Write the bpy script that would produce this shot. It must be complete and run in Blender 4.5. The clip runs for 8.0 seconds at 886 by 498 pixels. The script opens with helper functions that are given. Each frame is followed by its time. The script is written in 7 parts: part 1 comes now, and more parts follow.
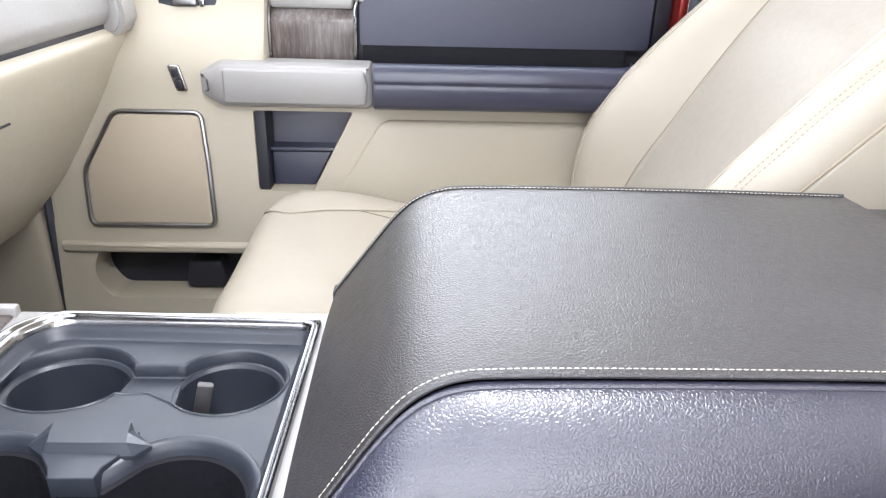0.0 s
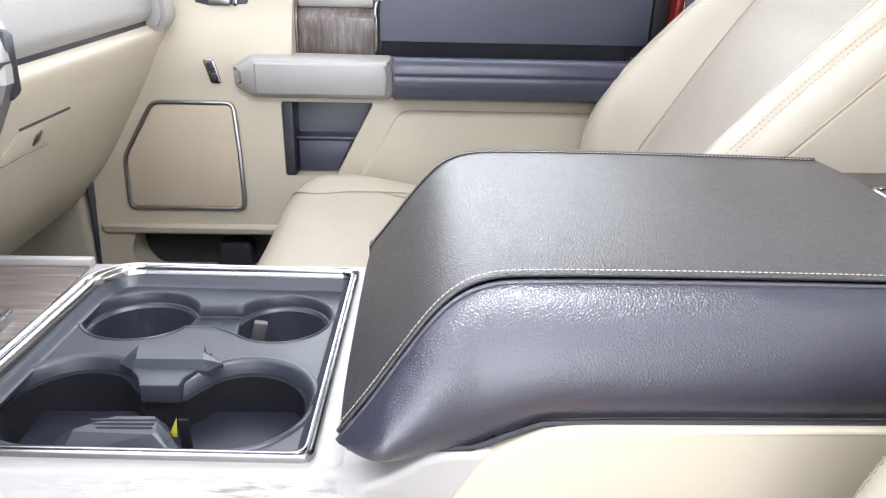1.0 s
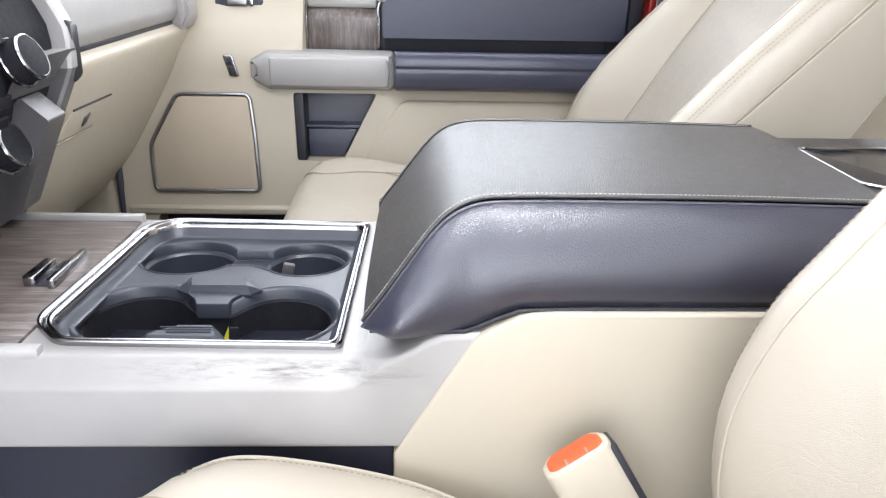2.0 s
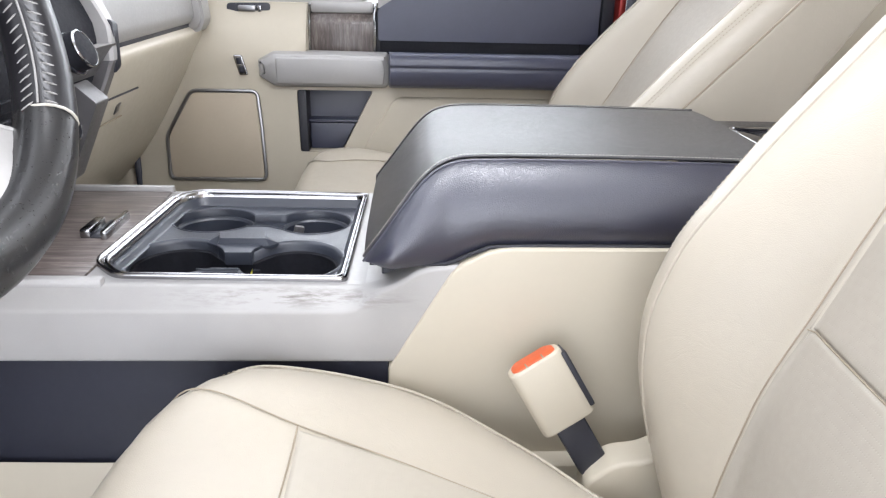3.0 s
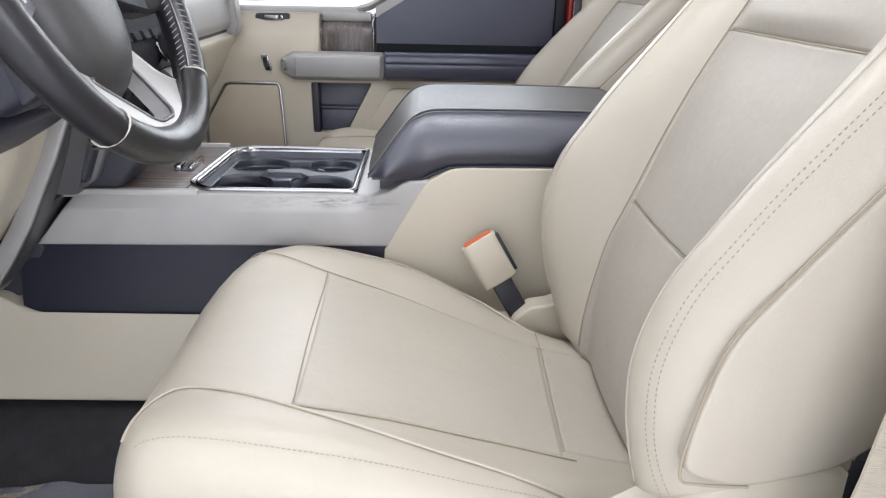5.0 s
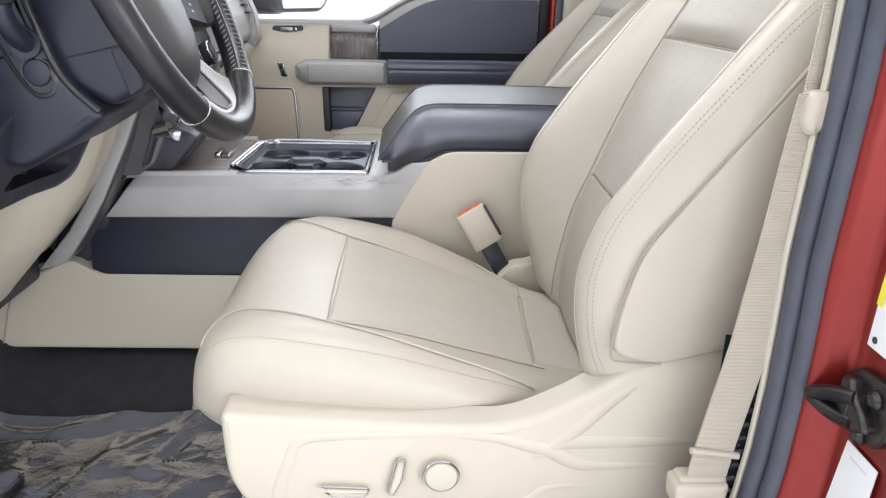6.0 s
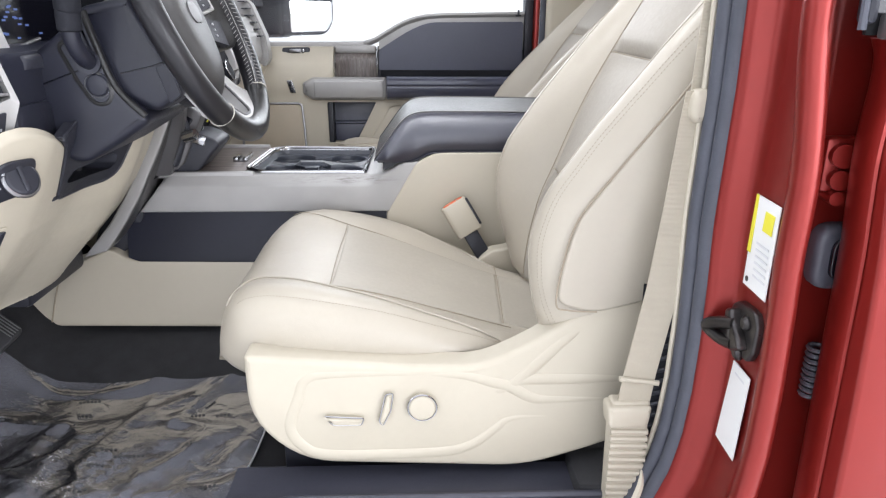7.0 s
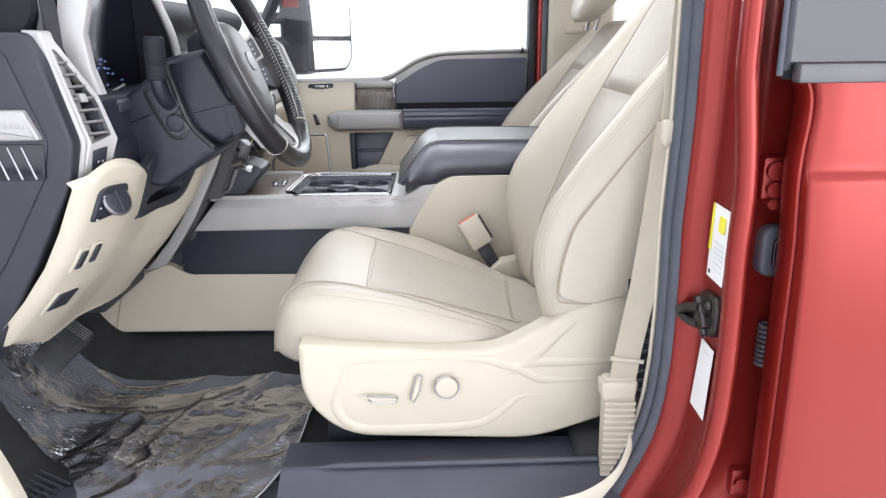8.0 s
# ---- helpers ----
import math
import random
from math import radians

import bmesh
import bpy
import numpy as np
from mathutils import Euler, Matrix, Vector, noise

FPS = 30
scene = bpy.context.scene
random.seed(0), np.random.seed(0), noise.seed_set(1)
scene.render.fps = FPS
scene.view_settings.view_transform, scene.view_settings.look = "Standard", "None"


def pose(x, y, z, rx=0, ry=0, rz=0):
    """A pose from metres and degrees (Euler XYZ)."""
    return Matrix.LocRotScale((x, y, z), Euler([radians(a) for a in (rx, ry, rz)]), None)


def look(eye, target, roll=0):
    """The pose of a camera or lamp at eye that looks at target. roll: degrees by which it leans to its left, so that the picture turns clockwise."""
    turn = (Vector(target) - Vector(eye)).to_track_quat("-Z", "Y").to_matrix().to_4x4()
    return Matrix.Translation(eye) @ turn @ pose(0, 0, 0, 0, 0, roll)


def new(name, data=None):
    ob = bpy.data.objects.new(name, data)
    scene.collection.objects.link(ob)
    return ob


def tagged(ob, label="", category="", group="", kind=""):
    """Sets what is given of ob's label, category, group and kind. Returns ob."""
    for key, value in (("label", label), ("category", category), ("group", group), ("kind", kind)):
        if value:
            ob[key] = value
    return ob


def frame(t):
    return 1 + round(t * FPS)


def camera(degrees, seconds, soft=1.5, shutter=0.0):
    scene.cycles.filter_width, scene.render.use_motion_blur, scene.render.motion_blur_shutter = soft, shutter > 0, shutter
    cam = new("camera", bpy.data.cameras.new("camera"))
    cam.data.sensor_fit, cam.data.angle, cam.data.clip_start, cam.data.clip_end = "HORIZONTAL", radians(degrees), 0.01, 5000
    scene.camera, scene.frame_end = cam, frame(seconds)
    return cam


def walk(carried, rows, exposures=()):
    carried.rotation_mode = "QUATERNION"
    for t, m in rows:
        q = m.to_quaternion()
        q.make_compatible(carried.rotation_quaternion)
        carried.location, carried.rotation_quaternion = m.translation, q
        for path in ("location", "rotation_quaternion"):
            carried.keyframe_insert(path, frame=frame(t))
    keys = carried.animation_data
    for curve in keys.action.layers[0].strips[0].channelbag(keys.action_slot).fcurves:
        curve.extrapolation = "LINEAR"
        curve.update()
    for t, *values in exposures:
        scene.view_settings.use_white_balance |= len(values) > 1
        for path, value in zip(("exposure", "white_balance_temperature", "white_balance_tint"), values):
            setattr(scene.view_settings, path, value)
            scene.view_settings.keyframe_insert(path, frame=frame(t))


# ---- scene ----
cam = camera(64.0, 8.0, soft=1.25)
PATH = [
    (0, (0.087, -0.409, 0.771), (0.151, 1.412, -0.055), 1.5),
    (0.5, (0.078, -0.449, 0.76), (0.131, 1.376, -0.055), 1.2),
    (1, (0.065, -0.511, 0.762), (0.12, 1.32, -0.042), 1.4),
    (1.5, (0.06, -0.579, 0.758), (0.115, 1.255, -0.039), 1.1),
    (2, (0.059, -0.656, 0.757), (0.125, 1.183, -0.025), 1.2),
    (3.5, (0.074, -0.901, 0.756), (0.159, 0.953, 0.011), 1.4),
    (4, (0.1, -1.007, 0.762), (0.185, 0.85, 0.024), 1.4),
    (4.5, (0.09, -1.109, 0.767), (0.181, 0.75, 0.035), 1.5),
    (6, (0.068, -1.462, 0.786), (0.168, 0.41, 0.088), 1.1),
    (6.5, (0.09, -1.58, 0.792), (0.182, 0.3, 0.116), 0.7),
    (7, (0.101, -1.678, 0.793), (0.178, 0.213, 0.147), 0.3),
    (7.5, (0.087, -1.775, 0.806), (0.153, 0.128, 0.193), -0.2),
    (8, (0.072, -1.89, 0.825), (0.128, 0.025, 0.251), -0.6),
]
walk(cam, [(t, look(eye, target, roll)) for t, eye, target, roll in PATH],
     [(0, 0.74), (1, 0.58), (2, 0.39), (3.5, -0.06), (4.5, -0.41), (6, -0.41), (8, -0.37)])

# ---- light: a white photo booth with unseen soft panels round the truck ----
world = bpy.data.worlds.new("booth_air")
world.use_nodes = True
scene.world = world
world.node_tree.nodes["Background"].inputs[0].default_value = (0.95, 0.97, 1.0, 1)
world.node_tree.nodes["Background"].inputs[1].default_value = 0.35


def soft_panel(name, eye, target, wide, high, watts, tint=(0.915, 0.935, 1.0)):
    lamp = bpy.data.lights.new(name, "AREA")
    lamp.shape, lamp.size, lamp.size_y, lamp.energy, lamp.color = "RECTANGLE", wide, high, watts, tint
    ob = new(name, lamp)
    ob.matrix_world = look(eye, target)
    return ob


soft_panel("booth_panel_overhead", (0.0, 0.0, 3.45), (0.0, 0.0, 0.0), 9.0, 8.0, 230)
soft_panel("booth_panel_driver_side", (-0.3, -4.6, 1.0), (-0.1, 0.0, 0.45), 5.5, 2.6, 100)
# unseen fill, added to brighten the knee panel
soft_panel("fill_panel_driver_rear", (3.4, -3.7, 0.8), (-0.5, -0.4, 0.4), 3.0, 2.0, 185)
soft_panel("booth_panel_front", (-4.4, 0.0, 2.0), (0.1, 0.0, 0.5), 5.0, 1.8, 110)
# unseen fill, added to brighten the dash and glove box
soft_panel("fill_panel_rear", (5.4, 0.0, 1.9), (-0.5, 0.0, 0.5), 5.0, 1.8, 290)
soft_panel("booth_panel_passenger_side", (0.0, 4.4, 2.2), (0.0, 0.0, 0.5), 5.0, 1.8, 150)
# unseen lamp added under the roof for the highlight on the lid pad
soft_panel("added_dome_lamp", (0.12, -0.30, 1.295), (0.12, -0.30, 0.0), 0.40, 0.20, 6.4)

# ---- materials ----
def tree(name):
    m = bpy.data.materials.new(name)
    m.use_nodes = True
    t = m.node_tree
    return m, t, t.nodes["Principled BSDF"]


def node(t, kind, **values):
    n = t.nodes.new(kind)
    for key, value in values.items():
        n.inputs[key].default_value = value
    return n


def coords(t):
    return t.nodes.new("ShaderNodeTexCoord").outputs["Object"]


def ramp(t, fac, stops):
    n = t.nodes.new("ShaderNodeValToRGB")
    while len(n.color_ramp.elements) < len(stops):
        n.color_ramp.elements.new(0.5)
    for e, (at, c) in zip(n.color_ramp.elements, stops):
        e.position, e.color = at, (c, c, c, 1) if isinstance(c, (int, float)) else (*c, 1)
    t.links.new(fac, n.inputs["Fac"])
    return n.outputs["Color"]


def mixed(t, fac, a, b, blend="MIX"):
    n = t.nodes.new("ShaderNodeMix")
    n.data_type, n.blend_type = "RGBA", blend
    for sock, value in ((n.inputs["Factor"], fac), (n.inputs["A"], a), (n.inputs["B"], b)):
        if isinstance(value, tuple):
            sock.default_value = (*value, 1)
        elif isinstance(value, (int, float)):
            sock.default_value = value
        else:
            t.links.new(value, sock)
    return n.outputs["Result"]


def bump(t, height, strength, distance, under=None):
    n = node(t, "ShaderNodeBump", Strength=strength, Distance=distance)
    t.links.new(height, n.inputs["Height"])
    if under is not None:
        t.links.new(under, n.inputs["Normal"])
    return n.outputs["Normal"]


def surface(name, colour, rough, metal=0.0, coat=0.0, vary=0.10, patch=9.0, grain=None, grain_scale=500.0, grain_deep=0.0003,
            grain_strength=0.4, fine=0.0, crease=0.0, spec=0.5, sheen=0.0, dirt=0.0, dirt_colour=(0.25, 0.2, 0.14)):
    """A surface with soft patches of wear, rough variation and a grain of real size."""
    m, t, p = tree(name)
    at = coords(t)
    broad = node(t, "ShaderNodeTexNoise", Scale=patch, Detail=5.0, Roughness=0.6)
    small = node(t, "ShaderNodeTexNoise", Scale=patch * 22, Detail=4.0, Roughness=0.6)
    for n in (broad, small):
        t.links.new(at, n.inputs["Vector"])
    low, high = tuple(c * (1 - vary) for c in colour), tuple(min(1, c * (1 + vary)) for c in colour)
    col = mixed(t, ramp(t, broad.outputs["Fac"], [(0.3, 0.0), (0.7, 1.0)]), low, high)
    col = mixed(t, ramp(t, small.outputs["Fac"], [(0.35, 0.0), (0.75, 0.35)]), col, tuple(c * (1 - 1.3 * vary) for c in colour))
    if dirt:
        spot = node(t, "ShaderNodeTexNoise", Scale=patch * 3.1, Detail=8.0, Roughness=0.75)
        t.links.new(at, spot.inputs["Vector"])
        col = mixed(t, ramp(t, spot.outputs["Fac"], [(0.62, 0.0), (0.72, dirt)]), col, dirt_colour)
    t.links.new(col, p.inputs["Base Color"])
    t.links.new(ramp(t, small.outputs["Fac"], [(0.2, max(0.02, rough * 0.82)), (0.8, min(1, rough * 1.18))]), p.inputs["Roughness"])
    p.inputs["Metallic"].default_value, p.inputs["Specular IOR Level"].default_value = metal, spec
    p.inputs["Coat Weight"].default_value, p.inputs["Coat Roughness"].default_value = coat, 0.05 if coat > 0.5 else 0.3
    if sheen:
        p.inputs["Sheen Weight"].default_value, p.inputs["Sheen Roughness"].default_value = sheen, 0.4
    normal = None
    if grain:
        if grain == "hide":
            warp = node(t, "ShaderNodeTexNoise", Scale=grain_scale * 0.35, Detail=2.0)
            t.links.new(at, warp.inputs["Vector"])
            push = t.nodes.new("ShaderNodeVectorMath")
            push.operation = "MULTIPLY_ADD"
            push.inputs[1].default_value = (0.8 / grain_scale,) * 3
            t.links.new(warp.outputs["Color"], push.inputs[0])
            t.links.new(at, push.inputs[2])
            g = node(t, "ShaderNodeTexVoronoi", Scale=grain_scale)
            g.feature = "DISTANCE_TO_EDGE"
            t.links.new(push.outputs[0], g.inputs["Vector"])
            h = ramp(t, g.outputs["Distance"], [(0.0, 0.0), (0.28, 1.0)])
        elif grain == "holes":
            g = node(t, "ShaderNodeTexVoronoi", Scale=grain_scale, Randomness=0.12)
            t.links.new(at, g.inputs["Vector"])
            h = ramp(t, g.outputs["Distance"], [(0.16, 0.0), (0.3, 1.0)])
        elif grain == "weave":
            g = node(t, "ShaderNodeTexWave", Scale=grain_scale, Distortion=1.0, Detail=1.0)
            g.bands_direction = "Z"
            t.links.new(at, g.inputs["Vector"])
            h = g.outputs["Fac"]
        else:
            g = node(t, "ShaderNodeTexNoise", Scale=grain_scale, Detail=3.0)
            t.links.new(at, g.inputs["Vector"])
            h = g.outputs["Fac"]
        normal = bump(t, h, grain_strength, grain_deep)
    if fine:
        ripple = node(t, "ShaderNodeTexNoise", Scale=patch * 2.2, Detail=3.0)
        t.links.new(at, ripple.inputs["Vector"])
        normal = bump(t, ripple.outputs["Fac"], 0.6, fine, normal)
    if crease:
        fold = node(t, "ShaderNodeTexNoise", Scale=24.0, Detail=2.0, Roughness=0.45, Distortion=2.2)
        place = node(t, "ShaderNodeTexNoise", Scale=5.0, Detail=1.0)
        t.links.new(at, fold.inputs["Vector"])
        t.links.new(at, place.inputs["Vector"])
        lines = ramp(t, fold.outputs["Fac"], [(0.44, 1.0), (0.5, 0.0), (0.56, 1.0)])
        lines = mixed(t, ramp(t, place.outputs["Fac"], [(0.42, 0.0), (0.62, 1.0)]), (1.0, 1.0, 1.0), lines)
        normal = bump(t, lines, 0.35, crease, normal)
    if normal is not None:
        t.links.new(normal, p.inputs["Normal"])
    return m


HIDE = surface("cream_seat_leather", (0.450, 0.406, 0.334), 0.33, vary=0.04, patch=5, grain="hide", grain_scale=650, grain_strength=0.25, fine=0.0030, crease=0.0002, dirt=0.18, dirt_colour=(0.47, 0.41, 0.32))
HIDE_GREY = surface("greige_insert_leather", (0.362, 0.330, 0.282), 0.58, vary=0.05, patch=6, grain="holes", grain_scale=420, grain_strength=0.3, fine=0.003)
HIDE_MID = surface("cream_perforated_leather", (0.425, 0.387, 0.322), 0.5, vary=0.05, patch=6, grain="holes", grain_scale=420, grain_strength=0.3, fine=0.003)
RECESS = surface("blue_black_recess_plastic", (0.010, 0.0115, 0.023), 0.42, vary=0.15, patch=7, grain="noise", grain_scale=1200, grain_strength=0.3, spec=0.3)
TAN = surface("tan_moulded_plastic", (0.500, 0.452, 0.362), 0.46, vary=0.035, patch=4, grain="noise", grain_scale=1500, grain_strength=0.25, dirt=0.12, dirt_colour=(0.45, 0.38, 0.28))
TAN_DARK = surface("tan_speaker_cloth", (0.49, 0.42, 0.325), 0.62, vary=0.04, patch=6, grain="holes", grain_scale=900, grain_strength=0.25)
BLACK_HIDE = surface("black_pebbled_leather", (0.026, 0.027, 0.046), 0.32, coat=0.25, vary=0.05, patch=6, grain="hide", grain_scale=460, grain_deep=0.0005, grain_strength=0.3, spec=1.0)
BLACK_HIDE_FINE = surface("black_smooth_grain_leather", (0.036, 0.034, 0.037), 0.37, vary=0.12, patch=8, grain="hide", grain_scale=470, grain_deep=0.0006, grain_strength=0.36, spec=0.7)
RIM_HIDE = surface("black_rim_leather", (0.014, 0.0135, 0.016), 0.33, vary=0.12, patch=20, grain="noise", grain_scale=900, grain_deep=0.0002, grain_strength=0.15, spec=0.4)
BLACK = surface("black_moulded_plastic", (0.026, 0.027, 0.036), 0.42, vary=0.15, patch=8, grain="noise", grain_scale=1600, grain_strength=0.3, spec=0.4)
NAVY = surface("dark_door_vinyl", (0.031, 0.035, 0.068), 0.34, spec=0.8, vary=0.12, patch=6, grain="hide", grain_scale=900, grain_strength=0.2)
GREY_TRAY = surface("charcoal_tray_plastic", (0.035, 0.040, 0.054), 0.34, vary=0.12, patch=14, grain="noise", grain_scale=1500, grain_strength=0.2, dirt=0.2, dirt_colour=(0.11, 0.11, 0.11))
GREY_SOFT = surface("grey_satin_rim_leather", (0.020, 0.0195, 0.020), 0.30, spec=0.4, vary=0.15, patch=20)
SILVER = surface("satin_silver_paint", (0.38, 0.37, 0.362), 0.46, metal=0.35, vary=0.04, patch=10, grain="noise", grain_scale=2500, grain_strength=0.1, dirt=0.35, dirt_colour=(0.33, 0.32, 0.31))
CHROME = surface("bright_chrome", (0.38, 0.38, 0.39), 0.16, metal=1.0, vary=0.03)
BLACK_STEEL = surface("blackened_steel", (0.06, 0.055, 0.055), 0.3, metal=0.8, vary=0.2, patch=30)
STEEL = surface("dull_steel", (0.32, 0.32, 0.33), 0.32, metal=1.0, vary=0.15, patch=30)
RED = surface("ruby_red_car_paint", (0.235, 0.016, 0.012), 0.34, metal=0.55, coat=0.45, spec=0.25, vary=0.03, patch=3)
RUBBER = surface("dark_grey_seal_rubber", (0.066, 0.070, 0.090), 0.5, vary=0.15, patch=18)
CARPET = surface("black_cabin_carpet", (0.022, 0.022, 0.025), 0.9, vary=0.3, patch=30, grain="noise", grain_scale=700, grain_deep=0.002, grain_strength=0.8)
WEB = surface("tan_belt_webbing", (0.60, 0.54, 0.43), 0.6, vary=0.05, patch=20, grain="weave", grain_scale=190, grain_deep=0.0008, grain_strength=1.0)
WHITE = surface("white_label_paper", (0.8, 0.81, 0.8), 0.4, vary=0.02)
YELLOW = surface("yellow_label_ink", (0.78, 0.72, 0.06), 0.4, vary=0.03)
INK = surface("dark_label_ink", (0.05, 0.05, 0.05), 0.5, vary=0.05)
INK_GREY = surface("grey_label_ink", (0.68, 0.69, 0.71), 0.5, vary=0.05)
ORANGE = surface("orange_release_button", (0.62, 0.11, 0.035), 0.45, vary=0.05)
THREAD = surface("pale_thread", (0.55, 0.52, 0.46), 0.7, vary=0.1)
THREAD_GREY = surface("pale_grey_thread", (0.30, 0.29, 0.28), 0.6, vary=0.1)
SEAT_THREAD = surface("tan_seat_thread", (0.36, 0.315, 0.25), 0.7, vary=0.1)
# dark silver; on the uprights and stack frame it paints in shade
SILVER_DARK = surface("dark_and_shaded_silver_paint", (0.125, 0.12, 0.123), 0.42, metal=0.4, vary=0.05, patch=10)
# satin black slats; the light on their tops is put into this grey
SLAT_LIT = surface("lit_slat_plastic", (0.15, 0.145, 0.145), 0.35, vary=0.1)
SILL = surface("worn_sill_plastic", (0.048, 0.049, 0.066), 0.4, vary=0.12, patch=9, grain="noise", grain_scale=900, grain_strength=0.35, dirt=0.3, dirt_colour=(0.09, 0.09, 0.10))
# lightened silver: on vent, bezel and riser the missing light is in its colour
SILVER_LIGHT = surface("lightened_satin_silver_paint", (0.42, 0.41, 0.40), 0.45, metal=0.3, vary=0.04, patch=12, dirt=0.25, dirt_colour=(0.34, 0.33, 0.32))
HUB = surface("grey_airbag_vinyl", (0.042, 0.040, 0.040), 0.42, vary=0.1, patch=14, grain="noise", grain_scale=1100, grain_strength=0.35)
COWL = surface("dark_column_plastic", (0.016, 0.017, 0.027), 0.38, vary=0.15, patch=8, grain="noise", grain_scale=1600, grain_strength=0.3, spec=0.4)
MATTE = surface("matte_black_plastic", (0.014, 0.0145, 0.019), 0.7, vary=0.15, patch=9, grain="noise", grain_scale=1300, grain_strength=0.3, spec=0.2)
PEDAL = surface("worn_pedal_rubber", (0.055, 0.055, 0.06), 0.5, vary=0.2, patch=30)
SEAM = surface("sunken_seam", (0.33, 0.28, 0.21), 0.7, vary=0.1)
BOOTH = surface("white_booth_paint", (0.80, 0.81, 0.82), 0.7, vary=0.015, patch=0.7)
FLOOR_GREY = surface("white_booth_floor", (0.80, 0.80, 0.81), 0.5, vary=0.06, patch=2)
MIRROR = surface("mirror_silvering", (0.9, 0.9, 0.91), 0.02, metal=1.0, vary=0.0)
LENS = surface("gloss_black_display", (0.008, 0.008, 0.014), 0.12, vary=0.05, spec=0.5)
INK_WHITE = surface("pale_icon_ink", (0.42, 0.42, 0.44), 0.5, vary=0.02)


def wood_surface(along):
    m, t, p = tree("grey_brown_wood_veneer")
    at = coords(t)
    stretch = t.nodes.new("ShaderNodeMapping")
    stretch.inputs["Scale"].default_value = along
    t.links.new(at, stretch.inputs["Vector"])
    n = node(t, "ShaderNodeTexNoise", Scale=150.0, Detail=6.0, Roughness=0.7, Distortion=0.7)
    b = node(t, "ShaderNodeTexNoise", Scale=35.0, Detail=3.0, Distortion=1.5)
    for k in (n, b):
        t.links.new(stretch.outputs[0], k.inputs["Vector"])
    c = ramp(t, n.outputs["Fac"], [(0.3, (0.045, 0.035, 0.032)), (0.5, (0.13, 0.105, 0.095)), (0.7, (0.26, 0.225, 0.205))])
    c = mixed(t, ramp(t, b.outputs["Fac"], [(0.4, 0.0), (0.65, 0.55)]), c, (0.06, 0.048, 0.043))
    t.links.new(c, p.inputs["Base Color"])
    p.inputs["Roughness"].default_value, p.inputs["Coat Weight"].default_value = 0.4, 0.25
    p.inputs["Coat Roughness"].default_value = 0.12
    return m


def scuffed_silver():
    """Silver paint with a rubbed brownish streak along the edge beside the tray."""
    m, t, p = tree("scuffed_satin_silver_paint")
    at = coords(t)
    stretch = t.nodes.new("ShaderNodeMapping")
    stretch.inputs["Scale"].default_value = (0.16, 1.0, 1.0)
    t.links.new(at, stretch.inputs["Vector"])
    streak = node(t, "ShaderNodeTexNoise", Scale=170.0, Detail=5.0, Roughness=0.7)
    fleck = node(t, "ShaderNodeTexNoise", Scale=900.0, Detail=2.0)
    broad = node(t, "ShaderNodeTexNoise", Scale=11.0, Detail=3.0)
    t.links.new(stretch.outputs[0], streak.inputs["Vector"])
    for k in (fleck, broad):
        t.links.new(at, k.inputs["Vector"])
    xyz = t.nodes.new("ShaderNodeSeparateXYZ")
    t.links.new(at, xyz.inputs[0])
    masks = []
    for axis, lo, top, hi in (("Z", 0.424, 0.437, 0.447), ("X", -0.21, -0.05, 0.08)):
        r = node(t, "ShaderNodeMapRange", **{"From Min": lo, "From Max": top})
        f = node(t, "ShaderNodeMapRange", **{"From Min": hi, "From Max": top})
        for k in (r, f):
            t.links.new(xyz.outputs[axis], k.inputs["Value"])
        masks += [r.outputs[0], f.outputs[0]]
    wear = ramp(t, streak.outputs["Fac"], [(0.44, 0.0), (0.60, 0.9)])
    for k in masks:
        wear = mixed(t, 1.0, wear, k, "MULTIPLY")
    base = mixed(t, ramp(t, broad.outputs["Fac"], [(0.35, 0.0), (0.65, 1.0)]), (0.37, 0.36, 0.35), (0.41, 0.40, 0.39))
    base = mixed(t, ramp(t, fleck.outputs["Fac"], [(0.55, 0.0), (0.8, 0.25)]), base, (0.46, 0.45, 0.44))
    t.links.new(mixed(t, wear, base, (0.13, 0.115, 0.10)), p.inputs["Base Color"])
    p.inputs["Metallic"].default_value, p.inputs["Roughness"].default_value = 0.28, 0.55
    return m


SILVER_WORN = scuffed_silver()


def clear_surface(name, tint, rough, ripple=0.0, scale=12.0):
    m, t, p = tree(name)
    p.inputs["Base Color"].default_value = (*tint, 1)
    p.inputs["Transmission Weight"].default_value, p.inputs["Roughness"].default_value = 1.0, rough
    p.inputs["IOR"].default_value = 1.12 if ripple else 1.45
    if ripple:
        at = coords(t)
        n = node(t, "ShaderNodeTexNoise", Scale=scale, Detail=6.0, Roughness=0.6, Distortion=1.2)
        t.links.new(at, n.inputs["Vector"])
        t.links.new(bump(t, n.outputs["Fac"], 1.0, ripple), p.inputs["Normal"])
    return m


WOOD = wood_surface((1.0, 1.0, 0.12))
WOOD_DECK = wood_surface((0.10, 1.0, 1.0))
GLASS = clear_surface("window_glass", (0.97, 0.99, 0.98), 0.0)
TINTED = surface("reflective_tinted_glass", (0.03, 0.03, 0.032), 0.03, metal=0.5, vary=0.0)

# ---- mesh tools ----
def thing(name, label, category, at=(0, 0, 0), group="", kind=""):
    ob = new(name)
    ob.empty_display_size = 0.05
    ob.location = at
    return tagged(ob, label, category, group, kind)


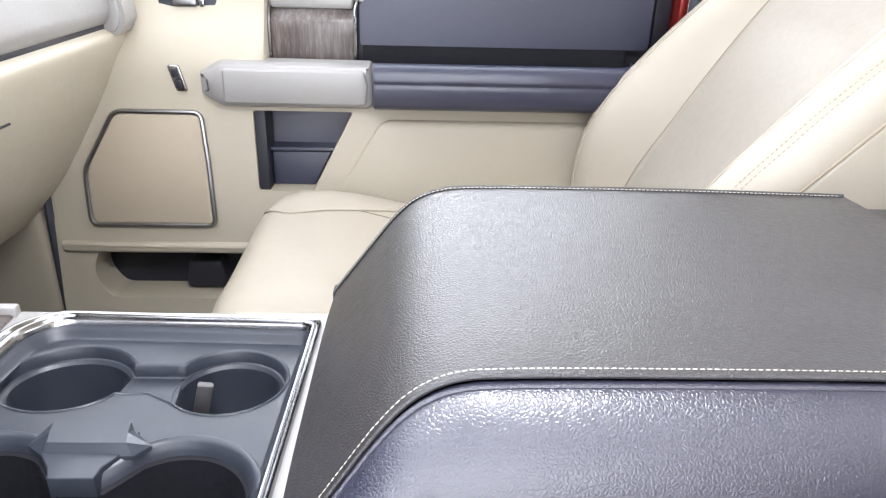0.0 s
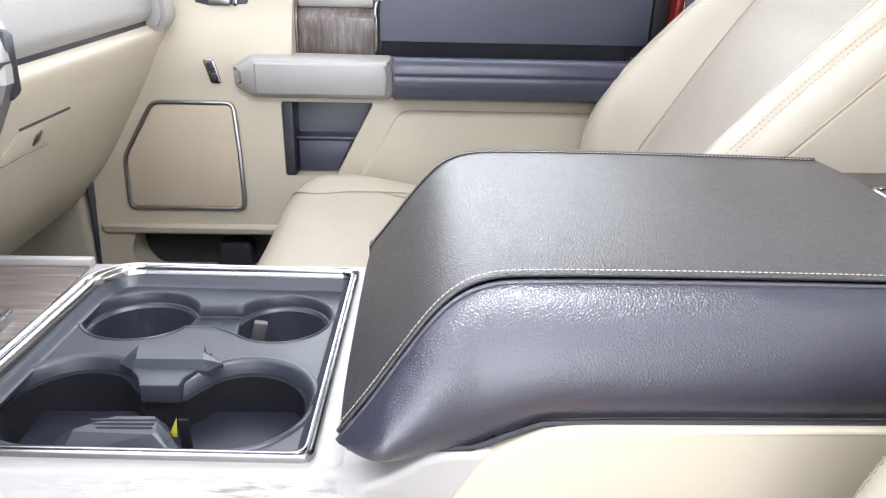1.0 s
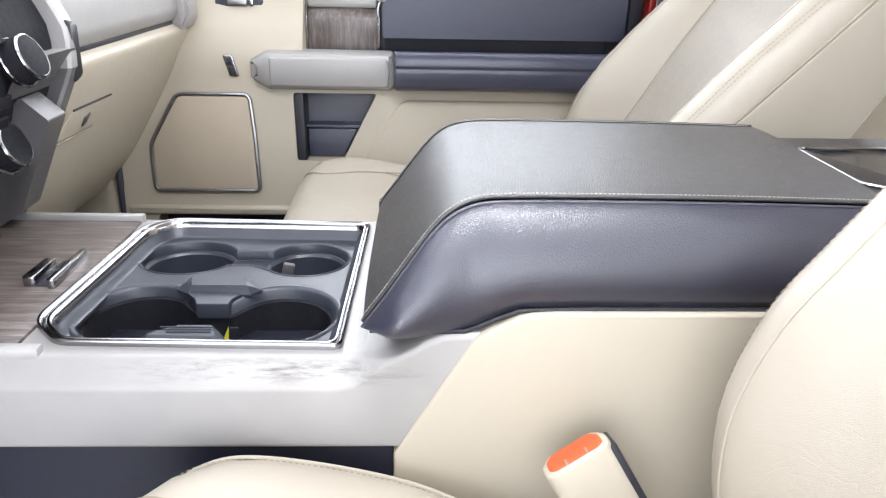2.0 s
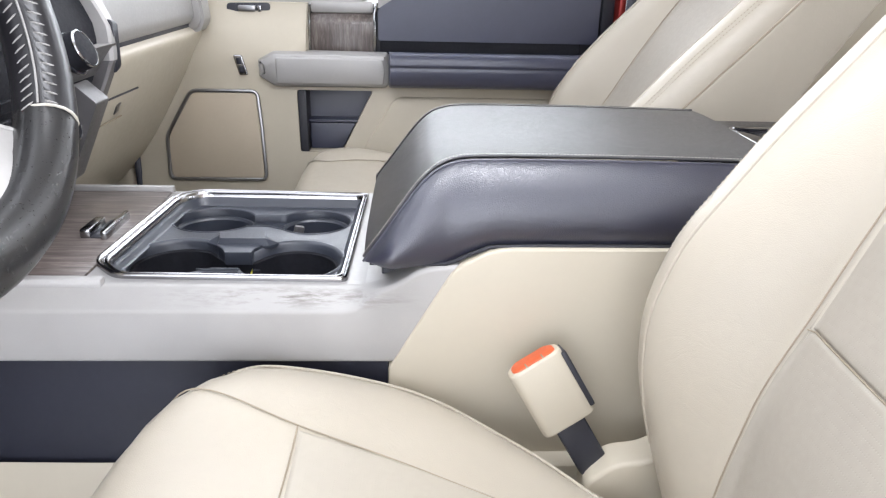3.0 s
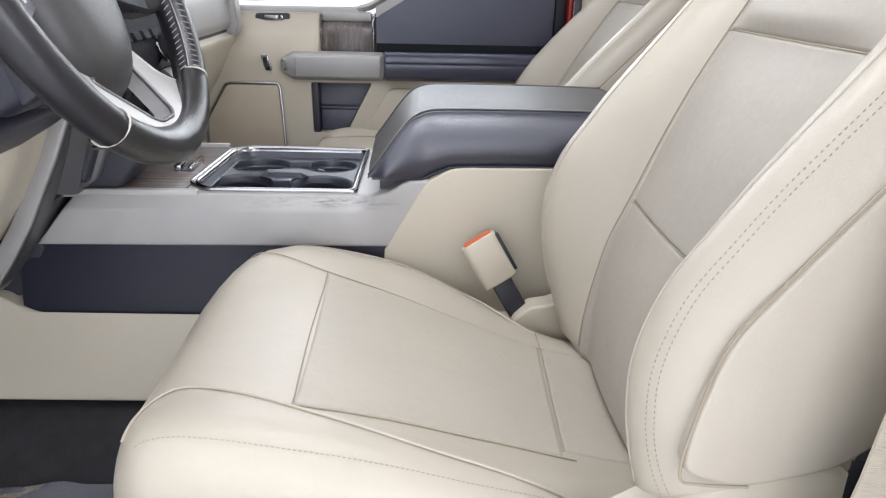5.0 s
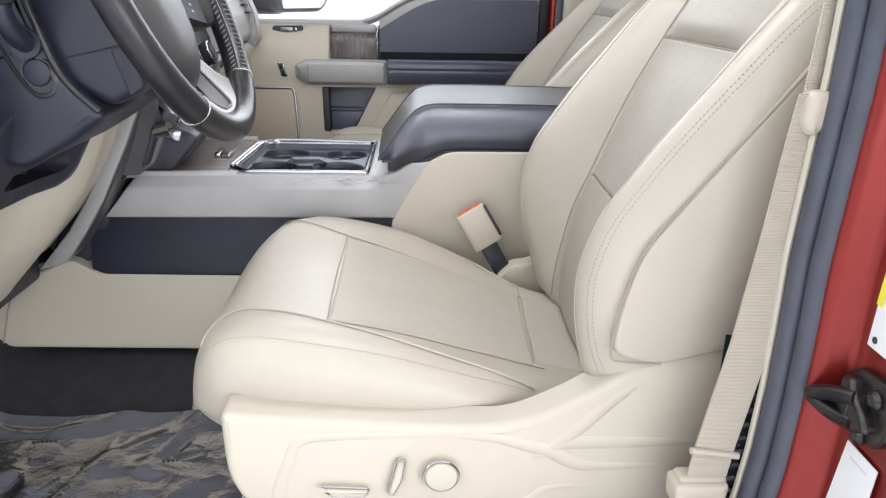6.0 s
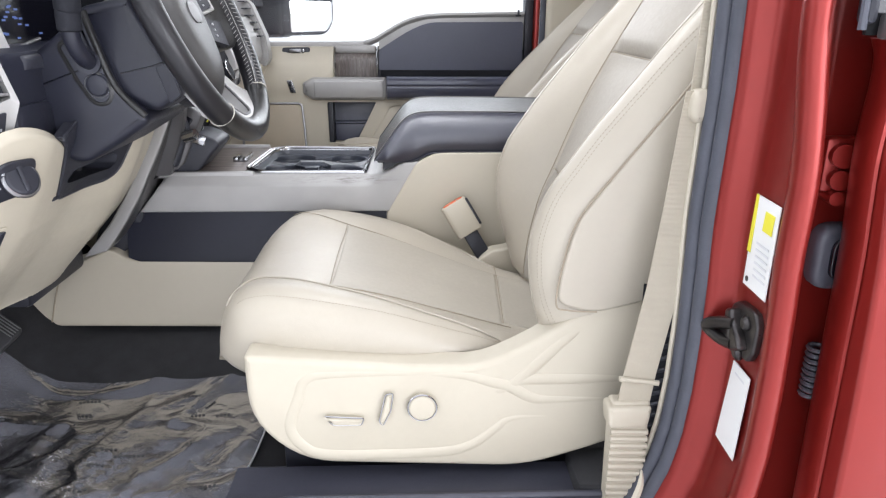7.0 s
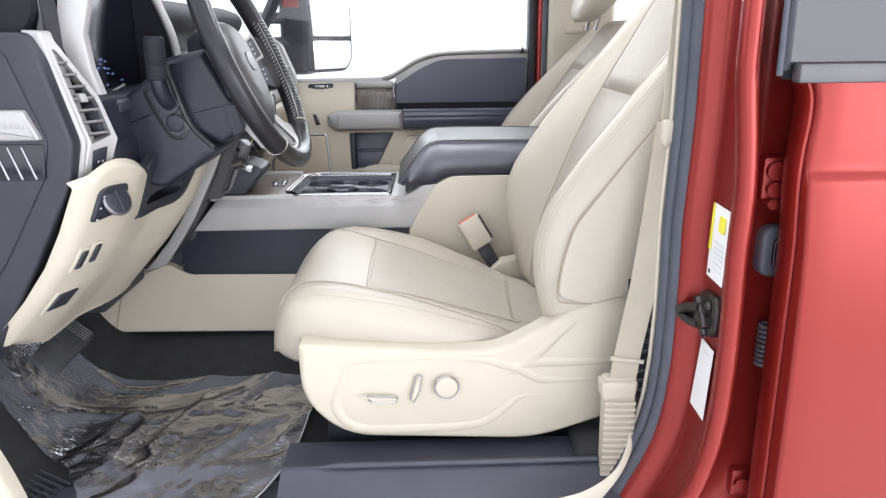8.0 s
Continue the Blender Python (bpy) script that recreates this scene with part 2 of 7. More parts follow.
def part(name, bm, material, parent=None, label="", kind="", smooth=40, flip=True):
    """One bmesh as one mesh object, in world coordinates, under a thing or a part."""
    if flip:
        bmesh.ops.recalc_face_normals(bm, faces=bm.faces)
    me = bpy.data.meshes.new(name)
    bm.to_mesh(me)
    bm.free()
    me.materials.append(material)
    if smooth:
        me.shade_smooth()
        me.set_sharp_from_angle(angle=radians(smooth))
    ob = new(name, me)
    if parent is not None:
        ob.parent = parent
        if parent.parent is None:
            ob.matrix_parent_inverse = Matrix.Translation(-parent.location)
    return tagged(ob, label, "", "", kind)


def piece(name, bm, material, label, category, group="", kind="", smooth=40):
    """A thing that is a single mesh."""
    return tagged(part(name, bm, material, None, "", kind, smooth), label, category, group, kind)


def quads(bm, rows, around=False, along=False):
    vs = [[bm.verts.new(p) for p in row] for row in rows]
    n, k = len(vs), len(vs[0])
    for i in range(n if along else n - 1):
        for j in range(k if around else k - 1):
            a, b = vs[i], vs[(i + 1) % n]
            bm.faces.new((a[j], a[(j + 1) % k], b[(j + 1) % k], b[j]))
    return vs


def sheet(rows, around=False, caps=False, along=False):
    bm = bmesh.new()
    vs = quads(bm, rows, around, along)
    if caps:
        bm.faces.new(vs[0])
        bm.faces.new(vs[-1])
    return bm


def filleted(pts, r, n=4):
    """A polygon with its corners rounded; r is one radius or one for each corner."""
    out, k = [], len(pts)
    for i in range(k):
        p, a, b = Vector(pts[i]), Vector(pts[i - 1]), Vector(pts[(i + 1) % k])
        rr = r[i] if isinstance(r, (list, tuple)) else r
        u, v = (a - p), (b - p)
        d = min(rr, u.length * 0.48, v.length * 0.48)
        if d < 1e-5:
            out.append(tuple(p))
            continue
        s, e = p + u.normalized() * d, p + v.normalized() * d
        for j in range(n + 1):
            w = j / n
            out.append(tuple((1 - w) ** 2 * s + 2 * w * (1 - w) * p + w * w * e))
    return out


def area2(pts):
    return sum(a[0] * b[1] - b[0] * a[1] for a, b in zip(pts, pts[1:] + pts[:1]))


def offset(pts, d):
    """A polygon moved inwards by d."""
    sign = 1 if area2(pts) > 0 else -1
    out = []
    for i, p in enumerate(pts):
        a, b = Vector(p) - Vector(pts[i - 1]), Vector(pts[(i + 1) % len(pts)]) - Vector(p)
        na, nb = Vector((-a.y, a.x)), Vector((-b.y, b.x))
        na = na.normalized() if na.length > 1e-9 else nb.normalized()
        nb = nb.normalized() if nb.length > 1e-9 else na
        m = na + nb
        m = m / max(0.35, m.length_squared / 2) if m.length > 1e-6 else na
        q = Vector(p) + sign * d * m
        out.append((q.x, q.y))
    return out


def slab(pts, place, low, high, bevel=0.003, seg=3, soft_low=False):
    """A polygon raised from low to high, with a rounded upper rim; place(u, v, h) puts it into the world."""
    rows = []
    if soft_low:
        rows = [[place(*q, low + bevel * (1 - math.cos(math.asin(min(1, j / seg))))) for q in offset(pts, bevel * (1 - j / seg))] for j in range(seg + 1)]
    else:
        rows.append([place(*q, low) for q in pts])
    for j in range(seg + 1):
        a = j / seg * math.pi / 2
        rows.append([place(*q, high - bevel + bevel * math.sin(a)) for q in offset(pts, bevel * (1 - math.cos(a)))])
    bm = sheet(rows, around=True, caps=True)
    bmesh.ops.triangulate(bm, faces=[f for f in bm.faces if len(f.verts) > 4], ngon_method="EAR_CLIP")
    return bm


def on_y(y0=0.0, s=-1):
    """Places (x, z, h) on an upright plane at y0; h grows along s * y."""
    return lambda u, v, h: (u, y0 + s * h, v)


def on_z(z0=0.0):
    return lambda u, v, h: (u, v, z0 + h)


def block(x0, x1, y0, y1, z0, z1, bevel=0.004, seg=2):
    bm = bmesh.new()
    bmesh.ops.create_cube(bm, size=1)
    for v in bm.verts:
        v.co = ((x0 + x1) / 2 + v.co.x * (x1 - x0), (y0 + y1) / 2 + v.co.y * (y1 - y0), (z0 + z1) / 2 + v.co.z * (z1 - z0))
    if bevel:
        bmesh.ops.bevel(bm, geom=bm.edges[:], offset=bevel, segments=seg, profile=0.5, affect="EDGES", clamp_overlap=True)
    return bm


def turned(bm, m):
    bmesh.ops.transform(bm, matrix=m, verts=bm.verts)
    return bm


def joined(*parts):
    out = parts[0]
    for b in parts[1:]:
        me = bpy.data.meshes.new("joint")
        b.to_mesh(me)
        b.free()
        out.from_mesh(me)
        bpy.data.meshes.remove(me)
    return out


def frames_along(pts, closed=False):
    pts = [Vector(p) for p in pts]
    n = len(pts)
    tang = []
    for i in range(n):
        a = pts[i - 1] if (closed or i) else pts[i]
        b = pts[(i + 1) % n] if (closed or i < n - 1) else pts[i]
        tang.append((b - a).normalized())
    side = tang[0].orthogonal().normalized()
    out = []
    for p, t in zip(pts, tang):
        side = (side - t * side.dot(t)).normalized()
        out.append((p, t, side, t.cross(side)))
    return out


def tube(pts, r, n=8, closed=False, flat=1.0):
    rows = []
    for i, (p, t, a, b) in enumerate(frames_along(pts, closed)):
        rr = r(i / max(1, len(pts) - 1)) if callable(r) else r
        rows.append([p + rr * (math.cos(k * math.tau / n) * a + flat * math.sin(k * math.tau / n) * b) for k in range(n)])
    return sheet(rows, around=True, caps=not closed, along=closed)


def smooth_line(pts, n=8):
    """Catmull-Rom through the points."""
    P = [Vector(p) for p in pts]
    out = []
    for i in range(len(P) - 1):
        a, b, c, d = P[max(0, i - 1)], P[i], P[i + 1], P[min(len(P) - 1, i + 2)]
        for j in range(n):
            w = j / n
            out.append(0.5 * (2 * b + (c - a) * w + (2 * a - 5 * b + 4 * c - d) * w * w + (3 * b - a - 3 * c + d) * w ** 3))
    out.append(P[-1])
    return out


def resampled(pts, step):
    pts = [Vector(p) for p in pts]
    out, left = [pts[0]], step
    for a, b in zip(pts, pts[1:]):
        d = (b - a).length
        at = left
        while at <= d and d > 0:
            out.append(a + (b - a) * (at / d))
            at += step
        left = at - d
    return out


def stitches(pts, step=0.0045, length=0.003, r=0.0005, lift=(0, 0, 0)):
    """A row of single thread stitches."""
    bm = bmesh.new()
    line = resampled(pts, step)
    for a, b in zip(line, line[1:]):
        if (b - a).length < 1e-6:
            continue
        t = (b - a).normalized()
        s = t.orthogonal().normalized()
        w = t.cross(s)
        mid = a + Vector(lift)
        ring = []
        for at, rr in ((-length / 2, 0.35), (-length / 4, 1.0), (length / 4, 1.0), (length / 2, 0.35)):
            ring.append([bm.verts.new(mid + t * at + rr * r * (math.cos(k * math.tau / 5) * s + math.sin(k * math.tau / 5) * w)) for k in range(5)])
        for p, q in zip(ring, ring[1:]):
            for k in range(5):
                bm.faces.new((p[k], p[(k + 1) % 5], q[(k + 1) % 5], q[k]))
        bm.faces.new(ring[0])
        bm.faces.new(ring[-1])
    return bm


def lerp(x, table):
    """A smooth table lookup."""
    if x <= table[0][0]:
        return table[0][1]
    for (a, p), (b, q) in zip(table, table[1:]):
        if x <= b:
            w = (x - a) / (b - a)
            return p + (q - p) * w
    return table[-1][1]


def curve(x, table):
    """A table lookup without kinks: a cubic through the table's points."""
    if x <= table[0][0]:
        return table[0][1]
    if x >= table[-1][0]:
        return table[-1][1]
    k = next(i for i in range(len(table) - 1) if x <= table[i + 1][0])
    (a, p), (b, q) = table[k], table[k + 1]
    before, after = table[max(0, k - 1)], table[min(len(table) - 1, k + 2)]
    m0 = (q - before[1]) / (b - before[0])
    m1 = (after[1] - p) / (after[0] - a)
    d, w = b - a, (x - a) / (b - a)
    return (2 * w ** 3 - 3 * w * w + 1) * p + (w ** 3 - 2 * w * w + w) * d * m0 + (3 * w * w - 2 * w ** 3) * q + (w ** 3 - w * w) * d * m1


def ease(w):
    w = max(0.0, min(1.0, w))
    return w * w * (3 - 2 * w)


def inside(p, poly):
    hit = False
    for (x0, y0), (x1, y1) in zip(poly, poly[1:] + poly[:1]):
        if (y0 > p[1]) != (y1 > p[1]) and p[0] < (x1 - x0) * (p[1] - y0) / (y1 - y0) + x0:
            hit = not hit
    return hit


def pierced(outer, holes, place, depth, hole_depth=None, grid_step=None):
    """A plate with real openings: front at h = 0, walls back to h = -depth round the rim and the holes."""
    from mathutils.geometry import delaunay_2d_cdt
    pts, edges = [], []
    for loop in (outer, *holes):
        base = len(pts)
        pts += [Vector(p[:2]) for p in loop]
        edges += [(base + i, base + (i + 1) % len(loop)) for i in range(len(loop))]
    if grid_step:
        xs, ys = [p[0] for p in outer], [p[1] for p in outer]
        x = min(xs) + grid_step / 2
        while x < max(xs):
            y = min(ys) + grid_step / 2
            while y < max(ys):
                if inside((x, y), outer) and not any(inside((x, y), h) for h in holes):
                    pts.append(Vector((x, y)))
                y += grid_step
            x += grid_step
    co, _, faces, *_ = delaunay_2d_cdt(pts, edges, [], 0, 1e-6)
    bm = bmesh.new()
    vs = [bm.verts.new(place(c.x, c.y, 0)) for c in co]
    for f in faces:
        mid = sum((co[i] for i in f), Vector((0, 0))) / len(f)
        if inside(mid, outer) and not any(inside(mid, h) for h in holes):
            try:
                bm.faces.new([vs[i] for i in f])
            except ValueError:
                pass
    for k, loop in enumerate((outer, *holes)):
        d = depth if k == 0 or hole_depth is None else hole_depth
        quads(bm, [[place(*p[:2], 0) for p in loop], [place(*p[:2], -d) for p in loop]], around=True)
    bmesh.ops.remove_doubles(bm, verts=bm.verts, dist=1e-5)
    return bm


def circle(cx, cy, r, n=32, ry=None):
    return [(cx + r * math.cos(k * math.tau / n), cy + (ry or r) * math.sin(k * math.tau / n)) for k in range(n)]

# ---- the booth and the shell of the truck ----
# floor out of view, kept white to bounce light up into the cab
piece("ground", block(-6, 6, -5, 5, -0.95, -0.85, 0), FLOOR_GREY, "smooth white painted floor of a photo booth", "floor", kind="structure")
piece("wall_passenger_side", block(-6, 6, 5, 5.1, -0.85, 3.5, 0), BOOTH, "plain white painted booth wall", "wall", kind="structure")
piece("wall_driver_side", block(-6, 6, -5.1, -5, -0.85, 3.5, 0), BOOTH, "plain white painted booth wall", "wall", kind="structure")
piece("wall_front", block(-6.1, -6, -5.1, 5.1, -0.85, 3.5, 0), BOOTH, "plain white painted booth wall", "wall", kind="structure")
piece("wall_rear", block(6, 6.1, -5.1, 5.1, -0.85, 3.5, 0), BOOTH, "plain white painted booth wall", "wall", kind="structure")

piece("booth_ceiling", block(-6, 6, -5, 5, 3.5, 3.6, 0), BOOTH, "plain white booth ceiling with light panels", "ceiling", kind="structure")
# cab floor with the raised tunnel, one sheet
def floor_height(x, y):
    z = 0.035 + 0.34 * ease((-0.62 - x) / 0.42)
    z += 0.075 * ease((0.40 - abs(y)) / 0.20)
    return z


rows = []
for i in range(61):
    x = -1.15 + i * 0.04
    rows.append([(x, -0.90 + j * 0.03, floor_height(x, -0.90 + j * 0.03)) for j in range(61)])
piece("floor", sheet(rows), CARPET, "black carpeted cab floor with a raised tunnel", "floor", kind="structure")
# dome lamp, unseen, added in the roof lining for the lid's highlight
dome = thing("added_dome", "unseen dome lamp with a white lens, added in the roof lining", "ceiling lamp", (0.12, -0.30, 1.32))
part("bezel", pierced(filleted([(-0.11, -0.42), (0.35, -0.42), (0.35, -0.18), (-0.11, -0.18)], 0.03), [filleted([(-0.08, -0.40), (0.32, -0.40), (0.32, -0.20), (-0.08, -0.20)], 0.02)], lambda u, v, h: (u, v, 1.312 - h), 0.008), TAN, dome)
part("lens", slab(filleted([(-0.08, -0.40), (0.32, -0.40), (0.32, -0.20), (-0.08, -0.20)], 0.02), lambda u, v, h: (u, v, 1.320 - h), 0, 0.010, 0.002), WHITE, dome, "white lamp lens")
# roof and rear bulkhead, out of view, that close the cab
piece("ceiling", block(-0.25, 1.7, -0.62, 0.62, 1.32, 1.36, 0.01), TAN, "plain light cab roof lining", "ceiling", kind="structure")
piece("wall_cab_rear", block(1.68, 1.72, -0.9, 0.9, 0.0, 0.95, 0.01), TAN, "plain tan rear wall of the cab", "wall", kind="structure")
piece("wall_cab_front", block(-1.2, -1.15, -0.9, 0.9, 0.0, 0.8, 0.01), BLACK, "black firewall behind the dashboard", "wall", kind="structure")


# door sill with a ridged scuff plate on the driver's side
sill = thing("door_sill", "black moulded sill plate with a raised rib beside the seat", "door sill", (0, -0.8, 0.0), kind="structure")
profile = [(-0.60, 0.02), (-0.70, 0.088), (-0.715, 0.096), (-0.79, 0.097), (-0.797, 0.104), (-0.803, 0.104), (-0.812, 0.092), (-0.90, 0.05), (-0.93, 0.02), (-0.95, -0.10)]
prof = [(q.y, q.z) for q in smooth_line([(0, *p) for p in profile], 3)]
part("sill_plate", sheet([[(x, y, z) for y, z in prof] for x in (-0.185, -0.17, 0.1, 0.3, 0.44)]), SILL, sill)
part("rib", tube([(-0.12, -0.803, 0.1035), (-0.09, -0.803, 0.106), (0.1, -0.803, 0.106), (0.41, -0.803, 0.106)], lambda w: 0.002 + 0.004 * min(1, w * 3), 10), SILL, sill)
prof2 = [(-0.60, 0.03), (-0.74, 0.035), (-0.80, 0.04), (-0.86, 0.045), (-0.93, 0.02), (-0.95, -0.1)]
part("front_plate", sheet([[(x, y, z) for y, z in prof2] for x in (-1.0, -0.6, -0.19)]), SILL, sill)
for k in range(9):
    part("groove_rib", tube([(-0.79 - 0.007 * k, -0.625 - 0.012 * k, 0.043), (-0.585 - 0.007 * k, -0.745 - 0.012 * k, 0.045)], 0.0026, 6), SILL, sill)
kick = filleted([(-0.95, 0.0), (-0.575, 0.0), (-0.588, 0.09), (-0.606, 0.155), (-0.622, 0.20), (-0.66, 0.30), (-0.95, 0.3)], 0.03)
piece("kick_panel", slab(kick, on_y(-0.86), 0, 0.035, 0.012), TAN, "tan moulded kick panel beside the pedals", "kick panel", kind="structure")
# ---- seats ----
XI = [(0.26, 0.333), (0.33, 0.334), (0.38, 0.340), (0.44, 0.353), (0.505, 0.378), (0.61, 0.418), (0.73, 0.478), (0.85, 0.545), (1.0, 0.625)]
XB = [(0.26, 0.310), (0.33, 0.290), (0.385, 0.275), (0.43, 0.268), (0.48, 0.269), (0.54, 0.288), (0.585, 0.317), (0.63, 0.348), (0.70, 0.403), (0.75, 0.442), (0.80, 0.485), (0.85, 0.525), (0.93, 0.585), (1.0, 0.64)]
ZC = [(-0.215, 0.368), (-0.17, 0.374), (-0.1, 0.375), (-0.04, 0.366), (0.05, 0.346), (0.15, 0.315), (0.26, 0.280), (0.36, 0.258)]


def inner_edge(x):
    return curve(x, [(-0.22, -0.40), (-0.207, -0.345), (-0.19, -0.285), (-0.165, -0.235), (-0.13, -0.195), (-0.08, -0.170), (0.04, -0.167), (0.10, -0.180), (0.17, -0.215), (0.25, -0.255), (0.36, -0.27)])


def outer_edge(x):
    return curve(x, [(-0.22, -0.632), (-0.20, -0.662), (-0.16, -0.690), (-0.05, -0.705), (0.1, -0.705), (0.2, -0.690), (0.26, -0.67), (0.36, -0.66)])


def cushion_top(x, y):
    """Height of the seat cushion's skin."""
    z = curve(x, ZC)
    mid = abs((y + 0.455) / 0.2)
    z += 0.012 * ease((mid - 0.62) / 0.45) * ease((x + 0.22) / 0.1) - 0.006 * (1 - min(1, mid)) ** 1
    a, b = inner_edge(x), outer_edge(x)
    for d, r, deep in ((a - y, 0.055, 0.05), (y - b, 0.05, 0.045)):
        if d < r:
            w = max(0.0, 1 - d / r)
            z -= deep * (1 - math.sqrt(max(0.0, 1 - w * w)))
    if x < -0.155:
        w = min(1.0, (-0.155 - x) / 0.060)
        z -= 0.072 * (1 - math.sqrt(max(0.0, 1 - w * w)))
    return z


def back_front(y, z):
    """Front skin of the backrest: x at a height, over the seat's width."""
    d = abs(y + 0.482)
    xi, xb = curve(z, XI), curve(z, XB)
    hw = curve(z, [(0.26, 0.235), (0.34, 0.258), (0.42, 0.266), (0.7, 0.266), (0.85, 0.25), (1.0, 0.2)])
    k = hw / 0.266
    if d < 0.145 * k:
        side = 1 - (d / (0.145 * k)) ** 4
        swell = 0.017 * ease((z - 0.712) / 0.035) * ease((1.02 - z) / 0.2) - 0.007 * max(0.0, 1 - abs(z - 0.700) / 0.035)
        return xi - 0.006 * (1 - (d / (0.145 * k)) ** 2) - swell * side
    if d < 0.222 * k:
        w = (d / k - 0.145) / 0.077
        return xi + (xb - xi) * math.sin(w * math.pi / 2) ** 0.85
    w = min(1.0, (d - 0.222 * k) / (hw - 0.222 * k))
    return xb + 0.075 * (1 - math.sqrt(max(0.0, 1 - w * w)))


def back_width(z):
    return curve(z, [(0.26, 0.235), (0.34, 0.258), (0.42, 0.266), (0.7, 0.266), (0.85, 0.25), (1.0, 0.2)])


def seat(s, dx, label, headrest=False, recline=(0.0, 0.0)):
    """A front seat; s = 1 is the driver's, s = -1 its mirror image; dx moves it back."""
    lean = [0.0]

    def put(p):
        return Vector((p[0] + dx + lean[0] * (recline[0] + recline[1] * (p[2] - 0.4)), s * p[1], p[2]))

    def mapped(rows):
        return [[put(p) for p in row] for row in rows]

    def put_line(pts):
        return [put(p) for p in pts]

    ob = thing("front_seat", label, "car seat", (dx, s * -0.46, 0.04), "front seats")
    # cushion
    rows = []
    xs = [-0.2149, -0.213, -0.209, -0.203, -0.195, -0.185, -0.172, -0.155] + [-0.13 + 0.035 * i for i in range(15)]
    for x in xs:
        a, b = inner_edge(x), outer_edge(x)
        ts = [0, 0.004, 0.012, 0.025, 0.045, 0.075, 0.11] + [0.15 + 0.05 * i for i in range(15)] + [0.89, 0.925, 0.955, 0.975, 0.988, 0.996, 1]
        top = [(x, a + (b - a) * w, cushion_top(x, a + (b - a) * w)) for w in ts]
        low = lerp(x, [(-0.215, 0.258), (-0.20, 0.252), (-0.17, 0.248), (-0.14, 0.246), (0.0, 0.24), (0.36, 0.2)])
        rows.append([(x, a - 0.06, low - 0.002), (x, a - 0.018, low - 0.003), (x, a - 0.006, low + 0.006), (x, a + 0.004, (low + top[0][2]) / 2)] + top + [(x, b - 0.006, (low + top[-1][2]) / 2), (x, b + 0.004, low + 0.008), (x, b + 0.016, low - 0.003), (x, b + 0.06, low - 0.002)])
    first = [(-0.205, -0.455 + (p[1] + 0.455) * 0.985, min(p[2], 0.262) - 0.003) for p in rows[0]]
    under = [(-0.16, -0.455 + (p[1] + 0.455) * 0.95, 0.250) for p in rows[0]]
    cushion = part("cushion", sheet(mapped([under, first] + rows)), HIDE, ob, smooth=70)

    fore = -0.038 if s > 0 else 0.13

    def patch(corners, n, m, lift):
        """A panel on the cushion between four plan corners, its rim tucked in."""
        out = []
        us = [0, 0.006, 0.02] + [0.05 + 0.9 * i / n for i in range(n + 1)] + [0.98, 0.994, 1]
        vs = [0, 0.006, 0.02] + [0.05 + 0.9 * j / m for j in range(m + 1)] + [0.98, 0.994, 1]
        for u in us:
            row = []
            for v in vs:
                p = (1 - u) * (1 - v) * Vector(corners[0]) + (1 - u) * v * Vector(corners[1]) + u * v * Vector(corners[2]) + u * (1 - v) * Vector(corners[3])
                edge = min(u, 1 - u, v, 1 - v)
                row.append((p.x, p.y, cushion_top(p.x, p.y) + (lift if edge > 0.006 else lift * 0.6 if edge > 0 else -0.0015)))
            out.append(row)
        return sheet(mapped(out))

    part("centre_panel", patch([(fore, -0.287), (fore, -0.612), (0.248, -0.585), (0.262, -0.335)], 24, 24, 0.002), HIDE_MID, cushion, "greige perforated leather panel", smooth=70)
    part("rear_panel", patch([(0.266, -0.335), (0.252, -0.575), (0.335, -0.575), (0.335, -0.335)], 8, 16, 0.002), HIDE_MID, cushion, "greige perforated leather panel", smooth=70)

    def on_top(pts, up=0.0008, n=10):
        return put_line([(p.x, p.y, cushion_top(p.x, p.y) + up) for p in smooth_line([(a, b, 0) for a, b in pts], n)])

    seams = [[(fore, -0.285), (fore - 0.004, -0.45), (fore, -0.614)], [(0.250, -0.575), (0.258, -0.45), (0.264, -0.335), (0.262, -0.275)],
             [(-0.19, -0.245), (-0.13, -0.25), (-0.04, -0.283), (0.1, -0.312), (0.263, -0.338), (0.33, -0.345)], [(-0.04, -0.614), (0.1, -0.603), (0.2, -0.592), (0.262, -0.588)]]
    for line in seams:
        part("seam", tube(on_top(line, 0.0012), 0.0008, 6), SEAM, cushion)
    piping = on_top([(-0.196, -0.642), (-0.18, -0.614), (-0.147, -0.590), (-0.084, -0.603), (0.0, -0.628), (0.08, -0.648), (0.16, -0.656), (0.235, -0.660)], 0.0015)
    part("piping", tube(piping, 0.0016, 8), HIDE, cushion)
    part("piping", tube(on_top([(-0.165, -0.222), (-0.13, -0.202), (-0.07, -0.190), (0.04, -0.192), (0.11, -0.206), (0.19, -0.250), (0.262, -0.30)], 0.001), 0.0018, 8), HIDE, cushion)
    part("stitching", stitches(on_top([(-0.17, -0.672), (-0.09, -0.682), (0.0, -0.684), (0.12, -0.680), (0.2, -0.670), (0.24, -0.662)], 0.001), 0.005), SEAT_THREAD, cushion, kind="stuff")
    part("stitching", stitches(on_top([(-0.165, -0.229), (-0.13, -0.209), (-0.07, -0.197), (0.04, -0.199), (0.11, -0.213), (0.19, -0.257)], 0.001), 0.005), SEAT_THREAD, cushion, kind="stuff")

    lean[0] = 1.0
    # backrest: one closed skin from the lower edge to the shoulders
    rows = []
    top = 1.0 if s > 0 else 0.868
